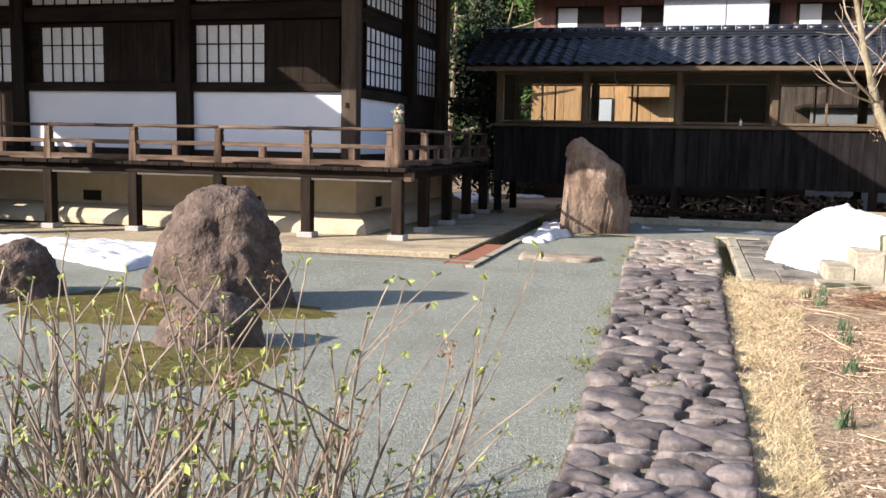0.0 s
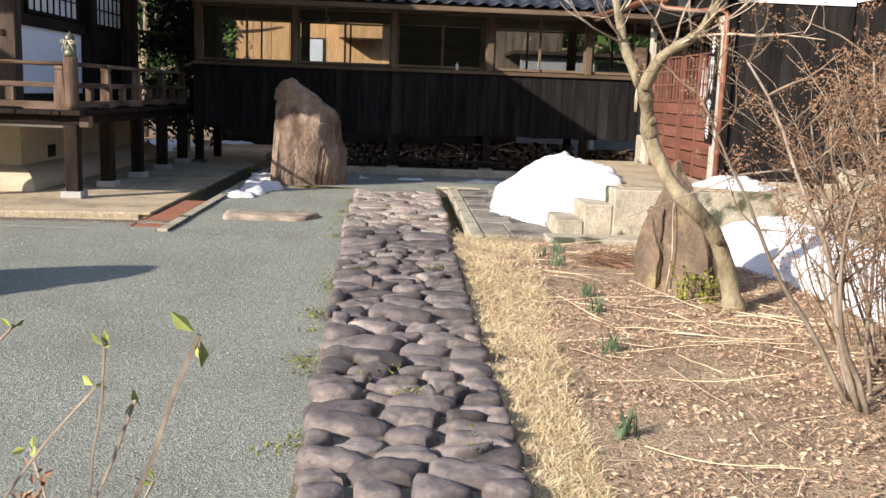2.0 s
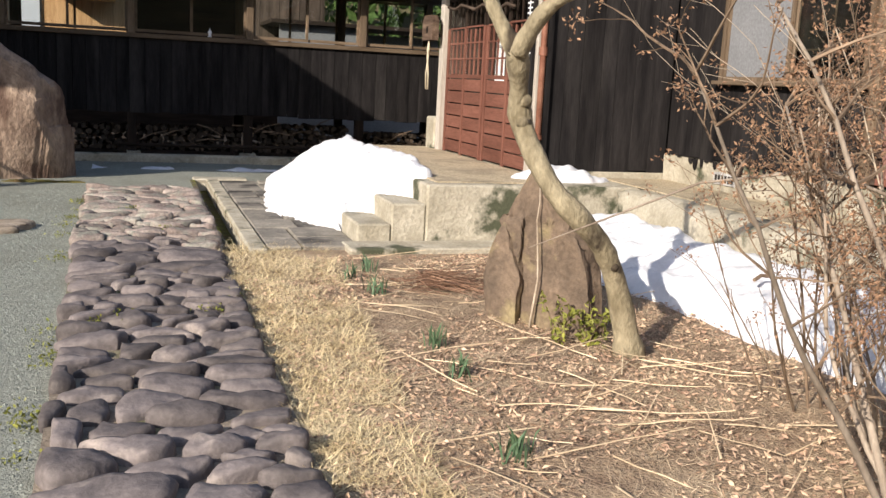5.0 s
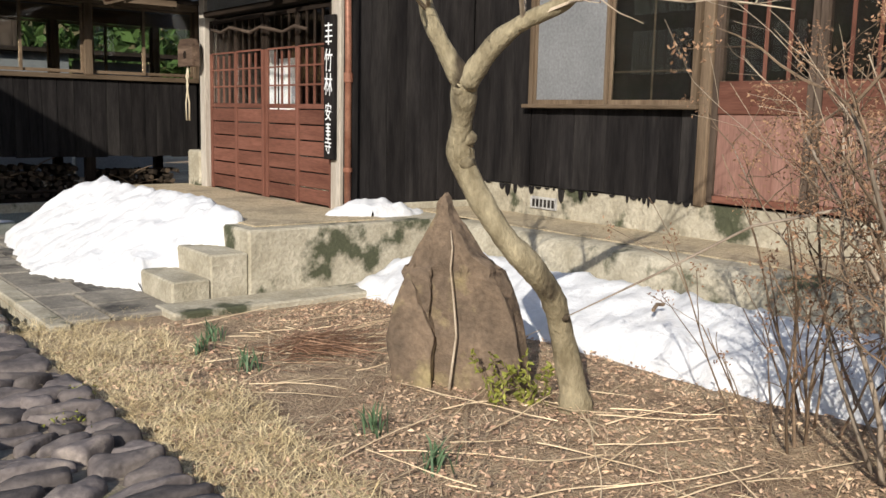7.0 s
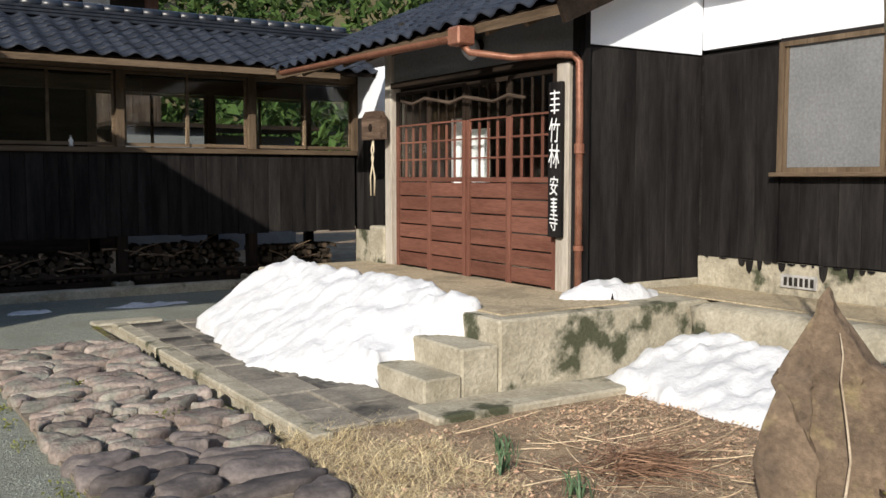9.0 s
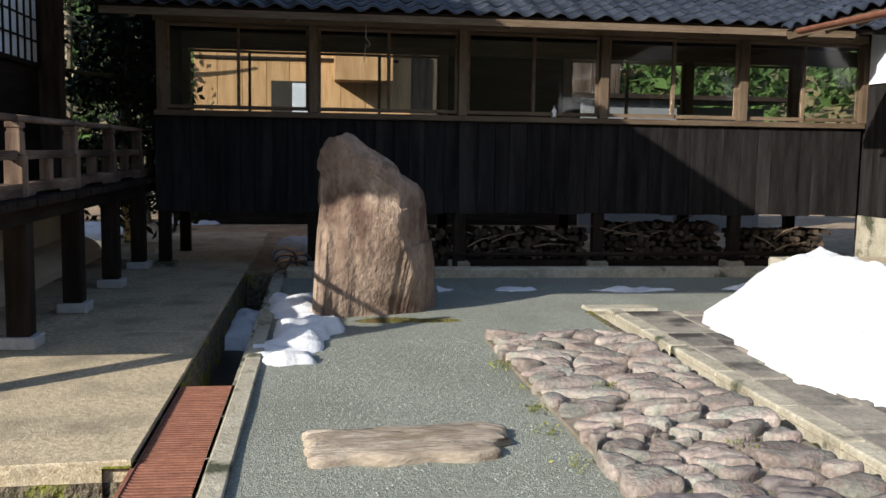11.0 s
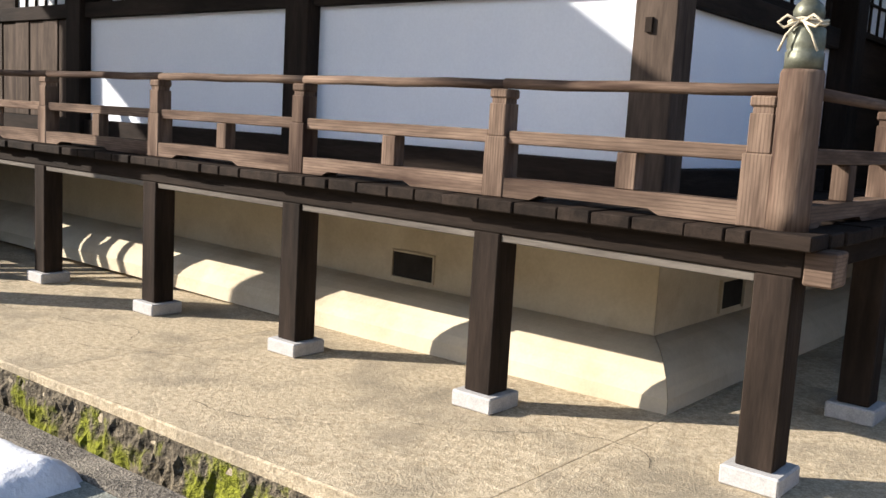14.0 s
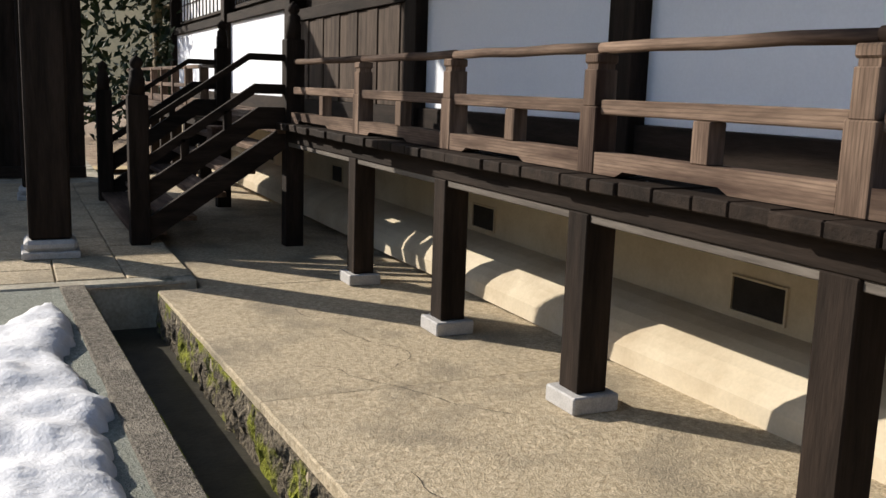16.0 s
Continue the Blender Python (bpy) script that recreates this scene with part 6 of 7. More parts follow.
def gnarled(pts, radii, seed, per=6):
    """A bent limb: the given line smoothed, its girth swollen and pinched by noise."""
    P = [Vector(p) for p in pts]
    line, girth = [], []
    for i in range(len(P) - 1):
        a, b, c, d = P[max(i - 1, 0)], P[i], P[i + 1], P[min(i + 2, len(P) - 1)]
        for k in range(per + (i == len(P) - 2)):
            u = k / per
            line.append(0.5 * (2 * b + (c - a) * u + (2 * a - 5 * b + 4 * c - d) * u * u + (3 * b - a - 3 * c + d) * u ** 3))
            girth.append((radii[i] + (radii[i + 1] - radii[i]) * u) * (1 + 0.16 * noise.noise(line[-1] * 9 + Vector((seed, 0, 0))) + 0.10 * noise.noise(line[-1] * 26)))
    return Geo().tube(line, girth, 14)


wpart("trunk", gnarled(trunk, [0.098, 0.074, 0.060, 0.056, 0.057, 0.053, 0.050, 0.061, 0.048, 0.062], 2), bark, tree, smooth=True)
for i, (p, d, rad) in enumerate((((1.84, 8.53, 1.22), (-0.8, -0.5, 0.2), 0.03), ((1.81, 8.53, 1.33), (0.5, -0.9, 0.1), 0.032), ((2.34, 8.42, 0.5), (-0.2, -1, 0.1), 0.022), ((1.74, 8.45, 1.52), (-0.9, -0.4, 0.5), 0.03))):
    p, d = Vector(p), Vector(d).normalized()
    wpart("knot", Geo().tube([p, p + d * 0.045, p + d * 0.062], [rad * 1.3, rad, rad * 0.4], 10), bark, tree, smooth=True)
w = Wood(3)
b1 = [(1.73, 8.43, 1.56), (1.65, 8.47, 1.70), (1.59, 8.51, 1.85), (1.54, 8.50, 2.04), (1.46, 8.50, 2.33), (1.38, 8.50, 2.7)]
b2 = [(1.73, 8.42, 1.56), (1.77, 8.30, 1.71), (1.82, 8.18, 1.80), (1.92, 8.05, 1.88), (2.00, 7.95, 2.03), (2.08, 7.80, 2.4)]
for b in (b1, b2):
    wpart("limb", gnarled(b, [0.052, 0.038, 0.034, 0.030, 0.025, 0.016], 5), bark, tree, smooth=True)
    for k in range(2, 6):
        for _ in range(3):
            w.stem(b[k], (w.r.uniform(-1, 0.7), w.r.uniform(-1, 0.4), w.r.uniform(0, 0.8)), w.r.uniform(0.4, 0.9), 0.010, 0.0025, 0.22, 0.05, 4, 6, (1,), 0.45, 0.8)
tagged(wpart("twigs", w.g, twig_m, tree, "fine pale bare twigs"), kind="stuff")
g = Geo()
for p, d in w.tips:
    leaf(g, p, 0.02, w.r)
tagged(wpart("buds", g, head_m, tree), kind="stuff")


def shrub(name, label, cx, cy, rx, ry, stems, hmin, hmax, seed, mat, heads, head_mat, lean=(0, 0), bud_mat=None, rad=0.006, forks=(1,), clear=None):
    t = thing(name, cx, cy, 0, label, "shrub")
    w = Wood(seed)
    for _ in range(stems):
        a, q = w.r.uniform(0, 6.28), math.sqrt(w.r.random())
        x, y = cx + rx * q * math.cos(a), cy + ry * q * math.sin(a)
        if clear and clear(x, y):
            continue
        d = (0.35 * math.cos(a) * q + lean[0] + w.r.uniform(-0.2, 0.2), 0.35 * math.sin(a) * q + lean[1] + w.r.uniform(-0.2, 0.2), 1)
        rr = rad * w.r.uniform(0.7, 1.3)
        w.stem((x, y, -0.03), d, w.r.uniform(hmin, hmax), rr, rr * 0.45, 0.10, 0.0, 5, 7, forks, 0.34, 0.55)
    tagged(wpart("stems", w.g, mat, t), kind="stuff")
    g, b = Geo(), Geo()
    for p, d in w.tips:
        if w.r.random() < heads:
            for _ in range(26):
                o = Vector([w.r.gauss(0, 0.022) for _ in range(3)])
                leaf(g, p + o, w.r.uniform(0.012, 0.024), w.r)
        elif bud_mat:
            for _ in range(3):
                leaf(b, p + Vector([w.r.uniform(-0.006, 0.006) for _ in range(3)]), w.r.uniform(0.018, 0.034), w.r)
    if g.v:
        tagged(wpart("flower_heads", g, head_mat, t, "dried brown flower heads"), kind="stuff")
    if b.v:
        tagged(wpart("buds", b, bud_mat, t, "small opening leaf buds"), kind="stuff")
    return t


shrub("hydrangea_shrub", "bare hydrangea stems with fresh green buds", -1.28, 2.9, 0.76, 0.5, 125, 0.45, 1.04, 12, stem_m, 0.07, head_m, (0.05, 0.04), bud_m, 0.0092, (1,))
shrub("hydrangea_shrub", "low dark hydrangea stems with budding tips", -0.62, 3.35, 0.2, 0.22, 20, 0.25, 0.5, 19, twig_d, 0.05, head_m, (0.12, 0.0), bud_m, 0.005, (1,))


def tangled_shrub(label, cx, cy, stems, hmin, hmax, rad, seed, lean, heads, mat, thick=1.0):
    """A vase of crooked stems from one stool, forking into a thicket of side twigs."""
    t = thing("garden_shrub", cx, cy, 0, label, "shrub")
    w, f = Wood(seed), Wood(seed + 1)
    for k in range(stems):
        a = 6.283 * k / stems + w.r.uniform(-0.3, 0.3)
        q = w.r.uniform(0.15, 0.6)
        rr = rad * w.r.uniform(0.7, 1.25)
        pts = w.stem((cx + 0.14 * thick * math.cos(a), cy + 0.14 * thick * math.sin(a), -0.04), (q * math.cos(a) + lean[0], q * math.sin(a) + lean[1], 1), w.r.uniform(hmin, hmax), rr, rr * 0.3, 0.16, 0.03, 6, 10)
        for i, p in enumerate(pts[3:]):
            for _ in range(1 + (i > 2)):
                b = w.r.uniform(0, 6.283)
                f.stem(p, (math.cos(b), math.sin(b), w.r.uniform(0.1, 1.3)), w.r.uniform(0.16, 0.5), rr * 0.36, 0.0018, 0.24, 0.05, 4, 6, (1,), 0.45, 0.9)
    tagged(wpart("stems", w.g, mat, t, "crooked grey-brown stems", smooth=True), kind="stuff")
    tagged(wpart("side_twigs", f.g, twig_d, t, "fine brown side twigs"), kind="stuff")
    g = Geo()
    for p, d in f.tips:
        if f.r.random() < heads:
            n = f.r.choice((10, 16, 30))
            for _ in range(n):
                leaf(g, p + Vector([f.r.gauss(0, 0.006 + 0.0007 * n) for _ in range(3)]), f.r.uniform(0.010, 0.022), f.r)
    tagged(wpart("flower_heads", g, head_m, t, "dried brown flower heads"), kind="stuff")


tangled_shrub("tall tangled bare shrub with dried brown heads", 2.50, 6.35, 13, 1.3, 2.0, 0.015, 23, (0.0, 0.0), 0.9, stem_m)
tangled_shrub("bushy bare shrub with tangled twigs before the snow", 2.95, 7.0, 10, 1.0, 1.8, 0.012, 47, (0.02, 0.05), 0.8, stem_m)
tangled_shrub("bare shrub with upright pale whips", 3.35, 6.1, 12, 1.3, 2.1, 0.011, 61, (0.05, 0.05), 0.45, twig_m, 1.6)
shrub("garden_shrub", "thin pale whips of a bare shrub", 3.3, 6.6, 0.45, 0.6, 26, 0.9, 1.9, 29, twig_m, 0.2, head_m, (-0.05, 0.1), None, 0.005, (1, 1))
shrub("garden_shrub", "low bare twiggy shrub over the snow", 3.1, 7.6, 0.3, 0.3, 14, 0.6, 1.2, 31, twig_d, 0.3, head_m, (-0.25, -0.1), None, 0.007, (1,))
t = thing("arching_branch", 3.1, 6.9, 0, "long arching dead branch through the shrub", "branch")
wpart("branch", Geo().tube([(3.1, 6.7, 0.0), (3.0, 6.75, 0.6), (2.75, 6.85, 1.02), (2.4, 7.0, 1.16), (2.0, 7.2, 1.08), (1.7, 7.35, 0.92), (1.45, 7.5, 0.78)], [0.011, 0.010, 0.008, 0.007, 0.005, 0.004, 0.002], 7), stem_m, t, smooth=True)


HEAP = (2.0, 10.05)                        # cut stalks raked together


def blades(name, label, cat, mat, spots, seed, kind="stuff"):
    """Many bent blades; spots yields x, y, z, length, width, rise."""
    r = random.Random(seed)
    g = Geo()
    for x, y, z, L, wd, rise in spots(r):
        a = r.uniform(0, 6.28)
        d = Vector((math.cos(a), math.sin(a), rise))
        s = Vector((-math.sin(a), math.cos(a), r.uniform(-0.3, 0.3))) * wd
        p0 = Vector((x, y, z))
        p1 = p0 + d * L * 0.55
        d2 = Vector((math.cos(a + r.uniform(-0.7, 0.7)), math.sin(a + r.uniform(-0.7, 0.7)), rise - r.uniform(0.2, 0.7)))
        p2 = p1 + d2 * L * 0.5
        p2.z = max(p2.z, z + 0.002)
        g.add([p0 - s, p0 + s, p1 + s * 0.8, p1 - s * 0.8, p2], [(0, 1, 2, 3), (3, 2, 4)])
    return solid(name, g, mat, label, cat, kind)


def strip_right(y):
    return float(np.interp(y, (2, 6, 8.4, 11, 12), (0.80, 0.92, 1.14, 1.42, 1.5)))


def straw_spots(r):
    for _ in range(34000):
        y = r.uniform(1.8, 11.75)
        a, b = 0.55 + 0.11 * nz(0, y, 3, 2.5) + 0.05 * nz(0, y, 8, 9), min(strip_right(y), 1.55)
        x = a + (b - a) * r.random() ** 1.2
        k = nz(x, y, 7, 2.0)
        if k > -0.25:
            yield x, y, soil_z(x, y) + 0.004 + 0.02 * max(0, k), r.uniform(0.05, 0.13), r.uniform(0.0008, 0.0018), r.uniform(0.1, 0.75)


def bed_spots(r):
    for _ in range(26000):
        x, y = r.uniform(0.6, 3.3), r.uniform(1.8, 11.4)
        yield x, y, soil_z(x, y) + 0.004, r.uniform(0.04, 0.15), r.uniform(0.0007, 0.0016), r.uniform(0.0, 0.35)


blades("dry_grass", "dead straw-yellow grass along the stone path", "grass", straw_m, straw_spots, 41)
blades("dead_grass", "thin dead grass over the garden bed", "grass", thatch_m, bed_spots, 42)
r = random.Random(43)
g = Geo()
for _ in range(36000):
    x, y = r.uniform(0.62, 3.4), r.uniform(2.5, 11.3)
    if nz(x, y, 4, 1.6) > -0.3 + 0.5 * r.random() - 0.25:
        leaf(g, (x, y, soil_z(x, y) + r.uniform(0.002, 0.025)), r.uniform(0.012, 0.038), r, 0.6)
solid("leaf_litter", g, litter_m, "dry brown fallen leaves over the bed", "leaf litter", "stuff")
w = Wood(44)
for _ in range(170):
    x, y = w.r.uniform(0.9, 3.0), w.r.uniform(3.5, 11.2)
    if w.r.random() < 0.55:
        x, y = w.r.gauss(1.9, 0.45), w.r.choice((8.1, 9.9, 10.6, 7.4)) + w.r.gauss(0, 0.22)
    a = w.r.gauss(-0.35, 0.9)
    w.stem((x, y, soil_z(x, y) + w.r.uniform(0.012, 0.03)), (math.cos(a), math.sin(a), 0.03), w.r.uniform(0.15, 0.8), 0.0036, 0.0018, 0.10, -0.002, 4, 5)
solid("fallen_stalks", w.g, thatch_m, "long pale fallen stalks lying on the bed", "stalks", "stuff")

w = Wood(45)
for _ in range(230):
    q, b = abs(w.r.gauss(0, 0.16)), w.r.uniform(0, 6.283)
    a = w.r.gauss(0.2, 0.7)
    w.stem((HEAP[0] - 0.15 + 1.7 * q * math.cos(b), HEAP[1] + q * math.sin(b), soil_z(*HEAP) + 0.02 + w.r.uniform(0, 0.10) * math.exp(-(q / 0.2) ** 2)), (math.cos(a), math.sin(a), w.r.uniform(-0.05, 0.12)), w.r.uniform(0.12, 0.45), 0.0028, 0.0014, 0.14, -0.02, 3, 5)
solid("cut_stalk_heap", w.g, stalk_m, "low heap of cut red-brown plant stalks", "stalks", "stuff")

for k, (x, y) in enumerate(((1.40, 10.45), (1.48, 9.95), (1.49, 8.72), (1.45, 8.2), (1.33, 7.25), (1.6, 10.7), (1.1, 5.9))):
    t = thing("daffodil_tuft", x, y, soil_z(x, y), "tuft of young blue-green daffodil leaves", "plant", "daffodil tufts")
    r = random.Random(50 + k)
    g = Geo()
    for _ in range(26):
        a, q = r.uniform(0, 6.28), r.uniform(0, 0.09)
        p = Vector((q * math.cos(a), q * math.sin(a), 0))
        h, l = r.uniform(0.06, 0.15), Vector((r.uniform(-0.06, 0.06), r.uniform(-0.06, 0.06), 0))
        s = Vector((math.cos(a + 1.5), math.sin(a + 1.5), 0)) * 0.005
        g.add([p - s, p + s, p + s + l * 0.4 + Vector((0, 0, h * 0.7)), p - s + l * 0.4 + Vector((0, 0, h * 0.7)), p + l + Vector((0, 0, h))], [(0, 1, 2, 3), (3, 2, 4)])
    part("leaves", g, blade_m, t)
for k, (x, y, n) in enumerate(((2.36, 8.62, 5), (2.2, 8.72, 4))):
    t = thing("yellow_sprig", x, y, soil_z(x, y), "yellow-green leafy sprig beside the tree", "plant", "yellow sprigs")
    w = Wood(60 + k)
    g = Geo()
    for _ in range(n):
        pts = w.stem((w.r.uniform(-0.04, 0.04), w.r.uniform(-0.04, 0.04), 0), (w.r.uniform(-0.5, 0.5), w.r.uniform(-0.5, 0.5), 1), w.r.uniform(0.14, 0.30), 0.004, 0.002, 0.15, 0, 4, 6)
        for p in pts[1:]:
            for _ in range(5):
                leaf(g, p + Vector([w.r.uniform(-0.012, 0.012) for _ in range(3)]), w.r.uniform(0.03, 0.05), w.r)
    tagged(part("stems", w.g, twig_d, t), kind="stuff")
    tagged(part("leaves", g, yellow_leaf, t), kind="stuff")
r = random.Random(66)
g = Geo()
for x, y in [(r.uniform(-0.3, 0.62), r.uniform(5, 14.8)) for _ in range(9)] + [(path_left(v) - 0.03 + r.uniform(-0.08, 0.03), v) for v in [r.uniform(3.5, 14.5) for _ in range(26)]]:
    for _ in range(34):
        leaf(g, (x + r.gauss(0, 0.045), y + r.gauss(0, 0.06), 0.012 + (0.05 if x > path_left(y) + 0.03 else 0) + r.uniform(0, 0.02)), r.uniform(0.012, 0.03), r)
solid("moss_weeds", g, yellow_leaf, "small green weeds and moss among the cobbles", "weeds", "stuff")

# loose gravel chips where the walk passes
r = random.Random(70)
g = Geo()
for _ in range(15000):
    y = 3.2 + 12 * r.random() ** 1.3
    x = r.uniform(-4.2 if y < 11 else -2.1, path_left(y) - 0.02)
    s = r.uniform(0.004, 0.010)
    v = [Vector((r.uniform(0.6, 1) * s * a, r.uniform(0.6, 1) * s * b, r.uniform(0.4, 0.8) * s * c)) for a, b, c in ((1, 0, 0), (-1, 0, 0), (0, 1, 0), (0, -1, 0), (0, 0, 1))]
    if CH_FRONT[2] - 0.2 < y < CH_FRONT[3] and x < -2.2:
        continue
    c = Vector((x, y, 0.006 + 0.006 * nz(x, y, 0, 1.3)))
    g.add([c + q for q in v], [(0, 2, 4), (2, 1, 4), (1, 3, 4), (3, 0, 4)])
solid("gravel_chips", g, chip_m, "loose grey-green gravel chips on the yard", "gravel", "stuff")

# ---- firewood under the corridor ----
stack = thing("firewood_stack", 2, 19.9, 0, "dark stacked firewood under the corridor floor", "firewood")
r = random.Random(80)
logs = []
for k in range(6):
    g = Geo()
    n = r.choice((3, 4, 5, 6))
    g.tube([(0, -0.22, 0), (0.01, 0, 0.008 * k / 3), (0, 0.22, 0)], [r.uniform(0.03, 0.05)] * 3, n)
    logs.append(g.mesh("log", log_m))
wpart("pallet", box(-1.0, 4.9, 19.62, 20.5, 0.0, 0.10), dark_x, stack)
for bay in range(4):
    x0, x1 = (-0.95, -0.2, 1.8, 3.65)[bay], (-0.25, 1.6, 3.42, 4.9)[bay]
    z = 0.14
    while z < (0.46, 0.5, 0.56, 0.46)[bay]:
        x = x0 + r.uniform(0.02, 0.08)
        while x < x1:
            o = wpart("log", logs[r.randrange(6)], None, stack)
            o.matrix_basis = pose(x, 19.85 + r.uniform(-0.06, 0.06), z + r.uniform(-0.01, 0.01), r.uniform(-6, 6), r.uniform(0, 360), r.uniform(-14, 14))
            x += r.uniform(0.075, 0.11)
        z += 0.078
for k in range(26):
    o = wpart("branch", Geo().tube([(0, 0, 0), (0.2, 0.02, 0.02), (0.45, 0.0, -0.01)], [0.012, 0.010, 0.006], 5), twig_d, stack, "pale cut branch")
    o.matrix_basis = pose(r.uniform(-0.2, 4.2), 19.58 + r.uniform(-0.05, 0.1), 0.14 + r.uniform(0, 0.42), 0, r.uniform(-30, 30), r.uniform(-25, 25))
t = thing("wooden_crate", 4.75, 17.2, 0.53, "pale wooden crate lid lying by the wall", "crate")
part("lid", box(-0.16, 0.16, -0.2, 0.2, 0.05, 0.085, 0.004), tan_x, t)
part("base", box(-0.15, 0.15, -0.19, 0.19, 0.0, 0.05, 0.004), dark_x, t)

# ---- beyond the corridor ----
rear = thing("rear_house", 0, 28, 0, "two-storey timber house behind the corridor", "house")
r = random.Random(90)
x = -4.2
while x < 4.2:
    wd = min(r.uniform(0.42, 0.5), 4.2 - x)
    tan = x < -0.35
    wpart("board", box(x + 0.004, x + wd - 0.004, 26.4 + r.uniform(0, 0.01), 26.5, 0.0, 3.95, 0.003), tan_z if tan else old_z, rear)
    wpart("board", box(x + 0.004, x + wd - 0.004, 26.4 + r.uniform(0, 0.01), 26.5, 3.98, 6.2, 0.003), faded_z, rear)
    x += wd
wpart("core", box(-4.2, 4.2, 26.51, 32, 0, 6.2), old_x, rear)
# added sheet that darkens the wall seen below the corridor
wpart("foundation", box(-4.6, 4.2, 26.30, 26.398, 0.0, 1.05, 0.01), dark_x, rear, "added dark sheet over the lower boards")
wpart("rail", box(-4.2, -0.3, 26.36, 26.399, 3.15, 3.20), dark_x, rear)
wpart("bay_box", box(-1.55, -0.45, 25.75, 26.395, 2.75, 3.75, 0.01), tan_z, rear, "projecting boarded box")
wpart("gable_roof", Geo().add([(-5.0, 25.6, 5.35), (5.0, 25.6, 5.35), (5.0, 29.3, 7.3), (-5.0, 29.3, 7.3), (-5.0, 25.6, 5.5), (5.0, 25.6, 5.5), (5.0, 29.3, 7.5), (-5.0, 29.3, 7.5)],
                              [(0, 1, 2, 3), (7, 6, 5, 4), (0, 4, 5, 1), (1, 5, 6, 2), (2, 6, 7, 3), (3, 7, 4, 0)]), copper, rear, "red-brown sheet roof")
for x0, x1, z0, z1 in ((-2.75, -1.95, 1.95, 2.75),):
    # flat near-black plate painted as the unlit room behind
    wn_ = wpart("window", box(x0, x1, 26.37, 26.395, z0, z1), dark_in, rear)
    wpart("window_pane", box((x0 + x1) / 2, x1 - 0.04, 26.355, 26.368, z0 + 0.04, z1 - 0.04), tin, rear, "pale window pane")
for x0 in (-3.6, -1.9, 0.9, 2.6):
    # again a dark plate for the unlit room
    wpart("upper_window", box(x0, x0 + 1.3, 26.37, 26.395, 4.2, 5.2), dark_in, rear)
    wpart("upper_pane", box(x0 + 0.08, x0 + 0.6, 26.355, 26.368, 4.28, 5.15), paper, rear, "white curtained pane")
wpart("sheet_screen", box(-0.7, 0.85, 25.9, 25.93, 4.1, 5.35), tin, rear, "pale grey sheet screen")
wpart("sheet_screen", box(0.87, 1.9, 25.9, 25.93, 4.1, 5.3), tin, rear, "pale grey sheet screen")
shed = thing("grey_shed", 5.0, 25.5, 0, "low grey shed behind the corridor", "shed")
wpart("wall", box(2.9, 4.7, 24.6, 24.7, 0, 2.45), grey_panel, shed)
wpart("wall", box(4.9, 6.6, 25.0, 25.1, 0, 2.35), grey_panel, shed)
wpart("roof", box(2.7, 6.9, 24.4, 26.4, 2.46, 2.54), dark_x, shed)


def leafy_tree(x, y, h, spread, seed, mat, n, label, z0=0.5, size=0.16):
    t = thing("evergreen_tree", x, y, 0, label, "tree", "evergreen trees")
    w = Wood(seed)
    w.stem((0, 0, -0.1), (0, 0, 1), h * 0.9, 0.14, 0.03, 0.04, 0.05, 8, 8, (2,), 0.32, 1.2)
    part("trunk", w.g, bark, t)
    g = Geo()
    r = random.Random(seed)
    clumps = [(r.uniform(0, 6.28), r.uniform(z0, h)) for _ in range(40)]
    for _ in range(n):
        a, z = clumps[r.randrange(40)]
        q = spread * (1 - 0.75 * (z - z0) / (h - z0)) * r.uniform(0.5, 1.0)
        c = Vector((q * math.cos(a), q * math.sin(a), z)) + Vector([r.gauss(0, spread * 0.16) for _ in range(3)])
        leaf(g, c, r.uniform(0.6, 1.3) * size, r)
    part("crown", g, mat, t)
    return t


leafy_tree(-4.6, 22.4, 4.6, 1.1, 1, needle_m, 5200, "dark evergreen tree behind the veranda", 0.6)
leafy_tree(-7.0, 28.0, 8.0, 2.2, 2, needle_m, 5500, "dark evergreen tree behind the temple", 0.6)
leafy_tree(-5.2, 26.6, 6.0, 1.0, 3, needle_m, 3000, "small evergreen tree in the back yard", 0.4)
for k, (x, y) in enumerate(((-26, 17), (-27, 14.5), (-23.5, 20.5), (-30, 20), (-31, 16.5))):
    leafy_tree(x, y, 9.5, 2.6, 10 + k, needle_m, 5000, "tall dark evergreen tree beyond the temple", 0.3, 0.3)

# wooded hillside behind, lower hills round; unseen southern rise added to block low sky
g, vs, fs = Geo(), [], []
N, RINGS = 96, ((60, 0), (75, 5), (95, 14), (130, 26), (180, 30))
for R, h in RINGS:
    for i in range(N):
        a = 2 * math.pi * i / N
        hill_rise = 0.45 + 0.55 * max(0, math.sin(a)) ** 0.6 + 1.1 * max(0, math.cos(a + 1.25)) ** 1.5
        vs.append((R * math.cos(a), 10 + R * math.sin(a), -1 + h * hill_rise * (1.15 + 0.3 * noise.noise(Vector((math.cos(a) * 2, math.sin(a) * 2, R * 0.01))))))
for j in range(len(RINGS) - 1):
    for i in range(N):
        fs.append((j * N + i, j * N + (i + 1) % N, (j + 1) * N + (i + 1) % N, (j + 1) * N + i))
solid("hillside", g.add(vs, fs), hill_soil, "brush-covered hills around the temple, raised unseen in the south to block sky", "hill", "structure", smooth=True)
r = random.Random(99)
g = Geo()
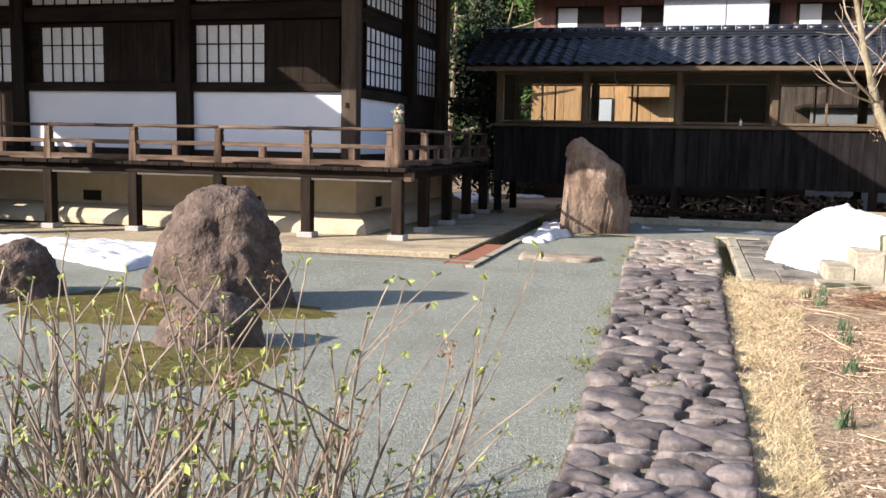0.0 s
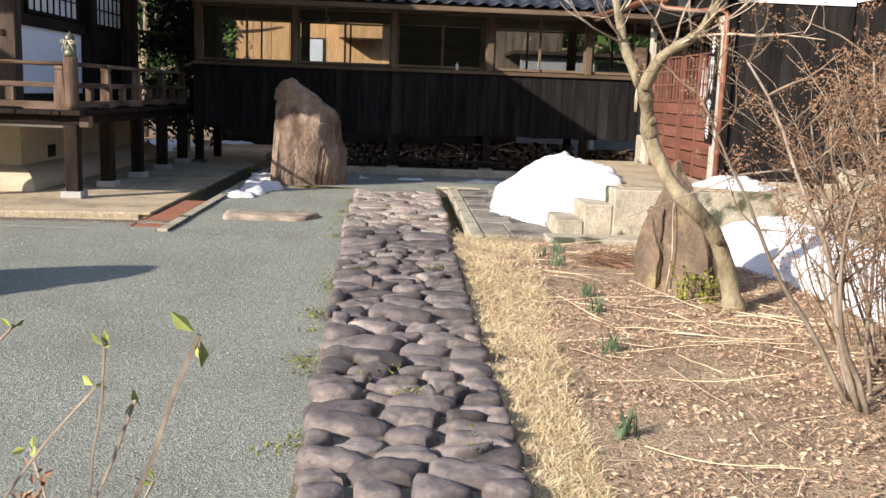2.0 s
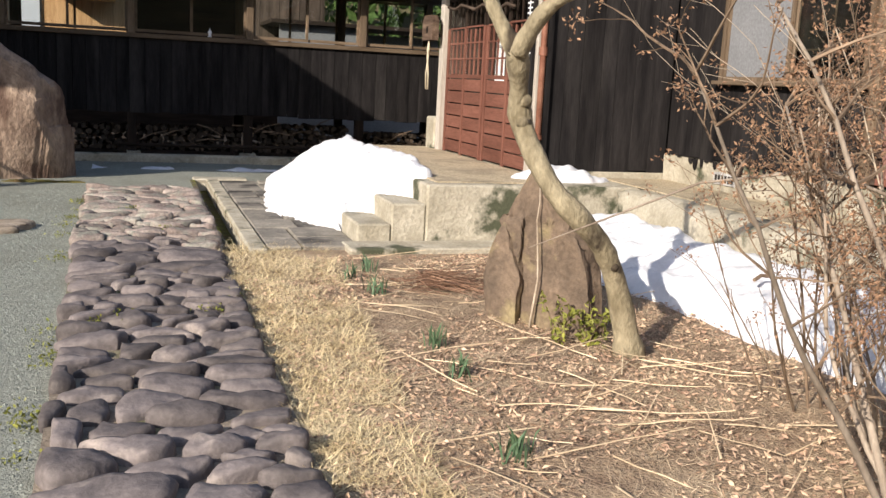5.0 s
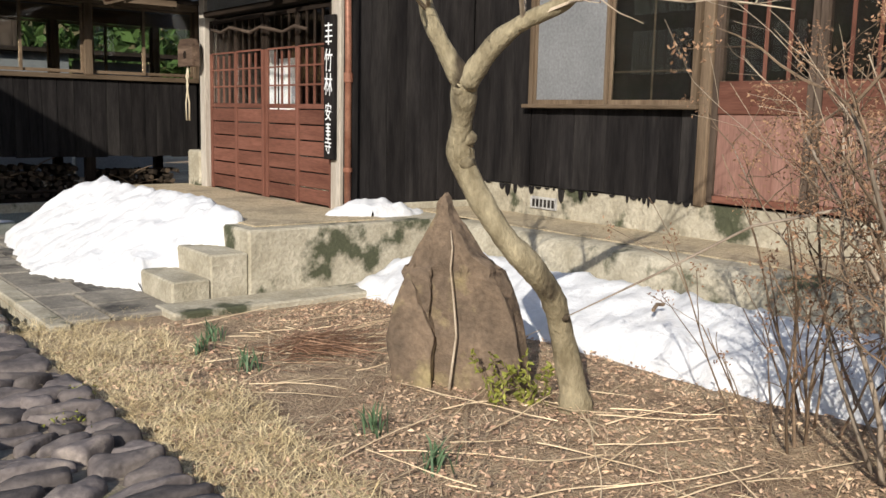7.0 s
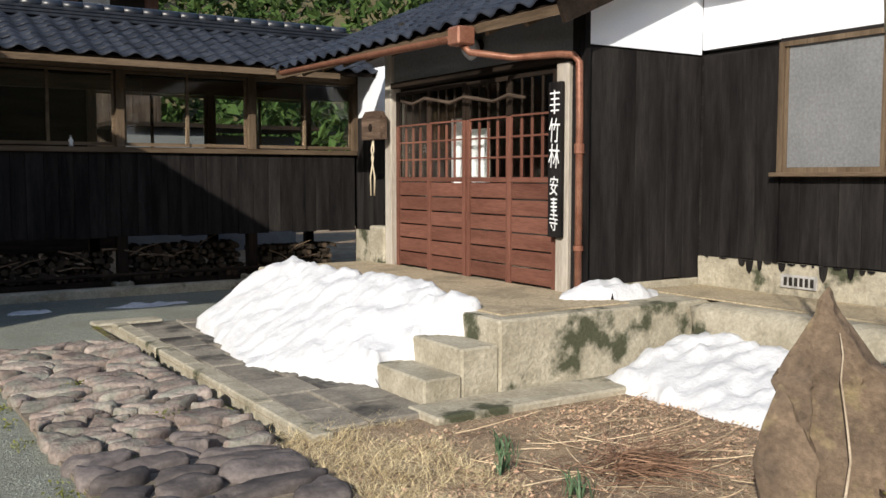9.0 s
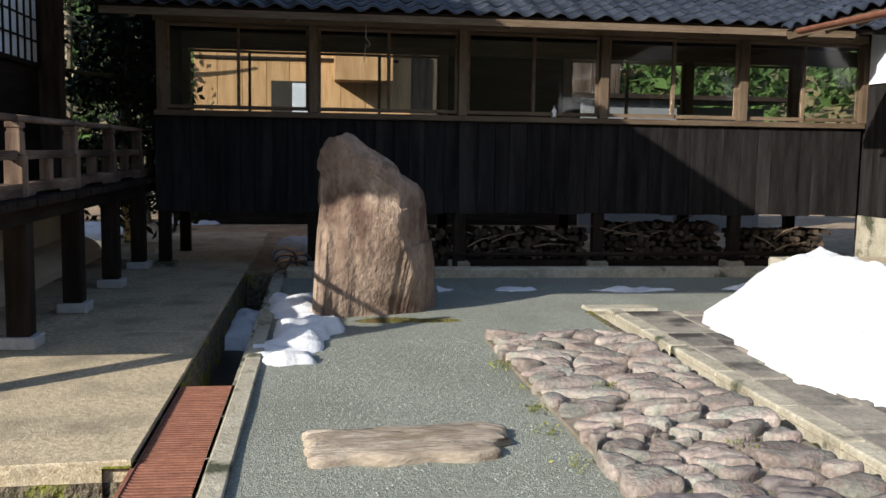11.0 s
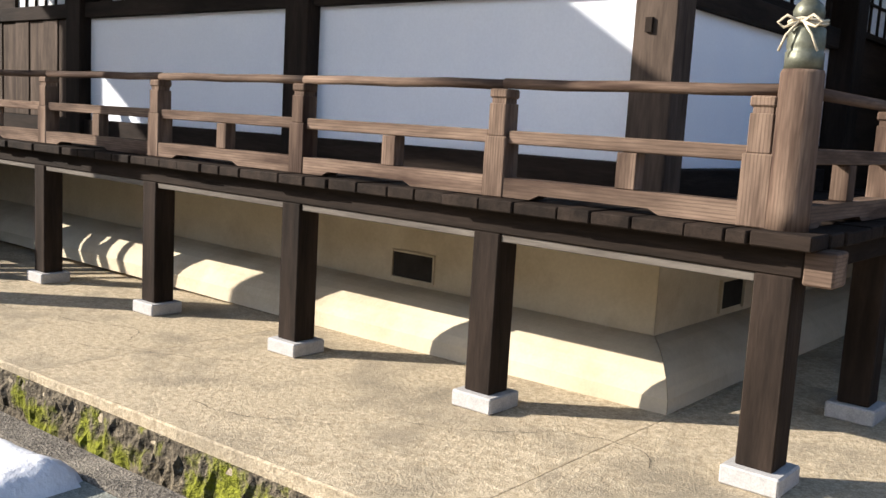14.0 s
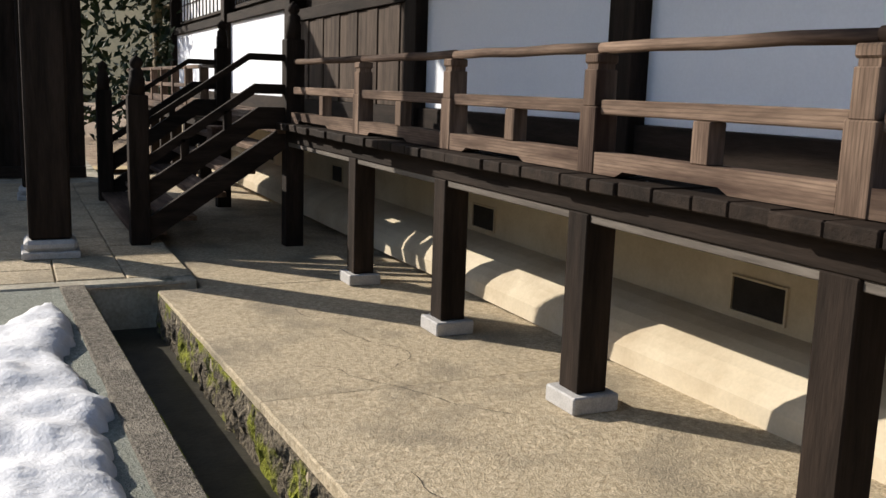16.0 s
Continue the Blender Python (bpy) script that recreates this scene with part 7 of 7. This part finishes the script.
for _ in range(420):
    a = math.pi / 2 + r.gauss(-0.1, 0.55)
    R = r.uniform(62, 125)
    x, y = R * math.cos(a), 10 + R * math.sin(a)
    z = -1 + np.interp(R, [60, 75, 95, 130], [0, 5, 14, 26]) * 1.1
    h = r.uniform(7, 13)
    for _ in range(70):
        k = r.random()
        q = 2.3 * (1 - k) * r.uniform(0.5, 1)
        b = r.uniform(0, 6.28)
        leaf(g, (x + q * math.cos(b), y + q * math.sin(b), z + h * k), r.uniform(0.8, 1.7), r)
solid("far_woods", g, hill_leaf, "sunlit green cedar woods on the hillside", "woods", "stuff")

# ---- small things ----
t = thing("stele_root", 2.22, 9.04, 0, "pale dry root running up the stone slab", "root")
c, q = math.cos(STELE_YAW), math.sin(STELE_YAW)
wpart("root", Geo().tube([(STELE_AT[0] + u * c + d * q, STELE_AT[1] + u * q - d * c, z) for u, z, d in
                          ((0.07, 0.0, 0.13), (0.085, 0.15, 0.125), (0.10, 0.3, 0.12), (0.085, 0.42, 0.112), (0.07, 0.52, 0.105), (0.05, 0.64, 0.095), (0.055, 0.75, 0.085), (0.04, 0.84, 0.075))],
                         [0.009, 0.007, 0.006, 0.0055, 0.005, 0.0045, 0.004, 0.002], 6), twig_m, t, smooth=True)
t = thing("hanging_hook", -1.30, 18.95, 2.62, "thin wire hook hanging below the corridor eave", "hook")
part("wire", Geo().tube([(0, 0, 0.42), (0, 0, 0.12), (0.03, 0, 0.09), (0.05, 0, 0.05), (0.02, 0, 0.02), (0.0, 0, 0.05), (-0.02, 0, -0.15)], 0.006, 6), twig_m, t, smooth=True)
t = thing("white_bottle", 1.08, 19.50, 1.905, "small white bottle standing on the window sill", "bottle")
part("body", Geo().lathe([(0.03, 0.0), (0.032, 0.01), (0.032, 0.08), (0.014, 0.105), (0.012, 0.12)], n=14), paper, t, smooth=True)
part("cap", Geo().lathe([(0.015, 0.12), (0.015, 0.14), (0.012, 0.145)], n=14), grey_panel, t)
t = thing("foundation_vent", 5.115, 11.45, 0.60, "pale slotted vent in the house foundation", "vent")
part("plate", box(-0.012, 0.01, -0.17, 0.17, 0, 0.11, 0.004), footing, t)
# dark plates on the face for the shade in the slots
for k in range(6):
    part("slot", box(-0.016, -0.0125, -0.145 + k * 0.05, -0.115 + k * 0.05, 0.02, 0.09), dark_in, t)
t = thing("wooden_box", -13.2, 13.2, 0.82, "small worn wooden box on the temple stairs", "box")
part("body", box(-0.14, 0.14, -0.1, 0.1, 0.0, 0.15, 0.006), weath_x, t)
part("lid", box(-0.15, 0.15, -0.11, 0.11, 0.151, 0.18, 0.006), weath_x, t)
t = thing("low_rail", 2.0, 18.9, 0, "low dark pipe rail before the firewood", "rail")
wpart("pipe", Geo().tube([(-0.3, 19.1, 0.22), (4.4, 19.1, 0.24)], 0.025, 8), dark_x, t, smooth=True)
for x in (-0.2, 1.4, 2.9, 4.3):
    wpart("support", box(x - 0.03, x + 0.03, 19.07, 19.13, -0.02, 0.21), dark_z, t)
for k, (x, y, L, a) in enumerate(((3.6, 8.9, 0.18, 20), (3.75, 7.6, 0.14, -10))):
    t = thing("fallen_twig", x, y, 0.30, "short dark twig lying on the snow", "twig", "twigs on the snow")
    t.rotation_euler = (0, 0, radians(a))
    part("twig", Geo().tube([(0, 0, 0.0), (L * 0.5, 0.01, 0.02), (L, 0, 0.005)], 0.012, 6), twig_d, t)
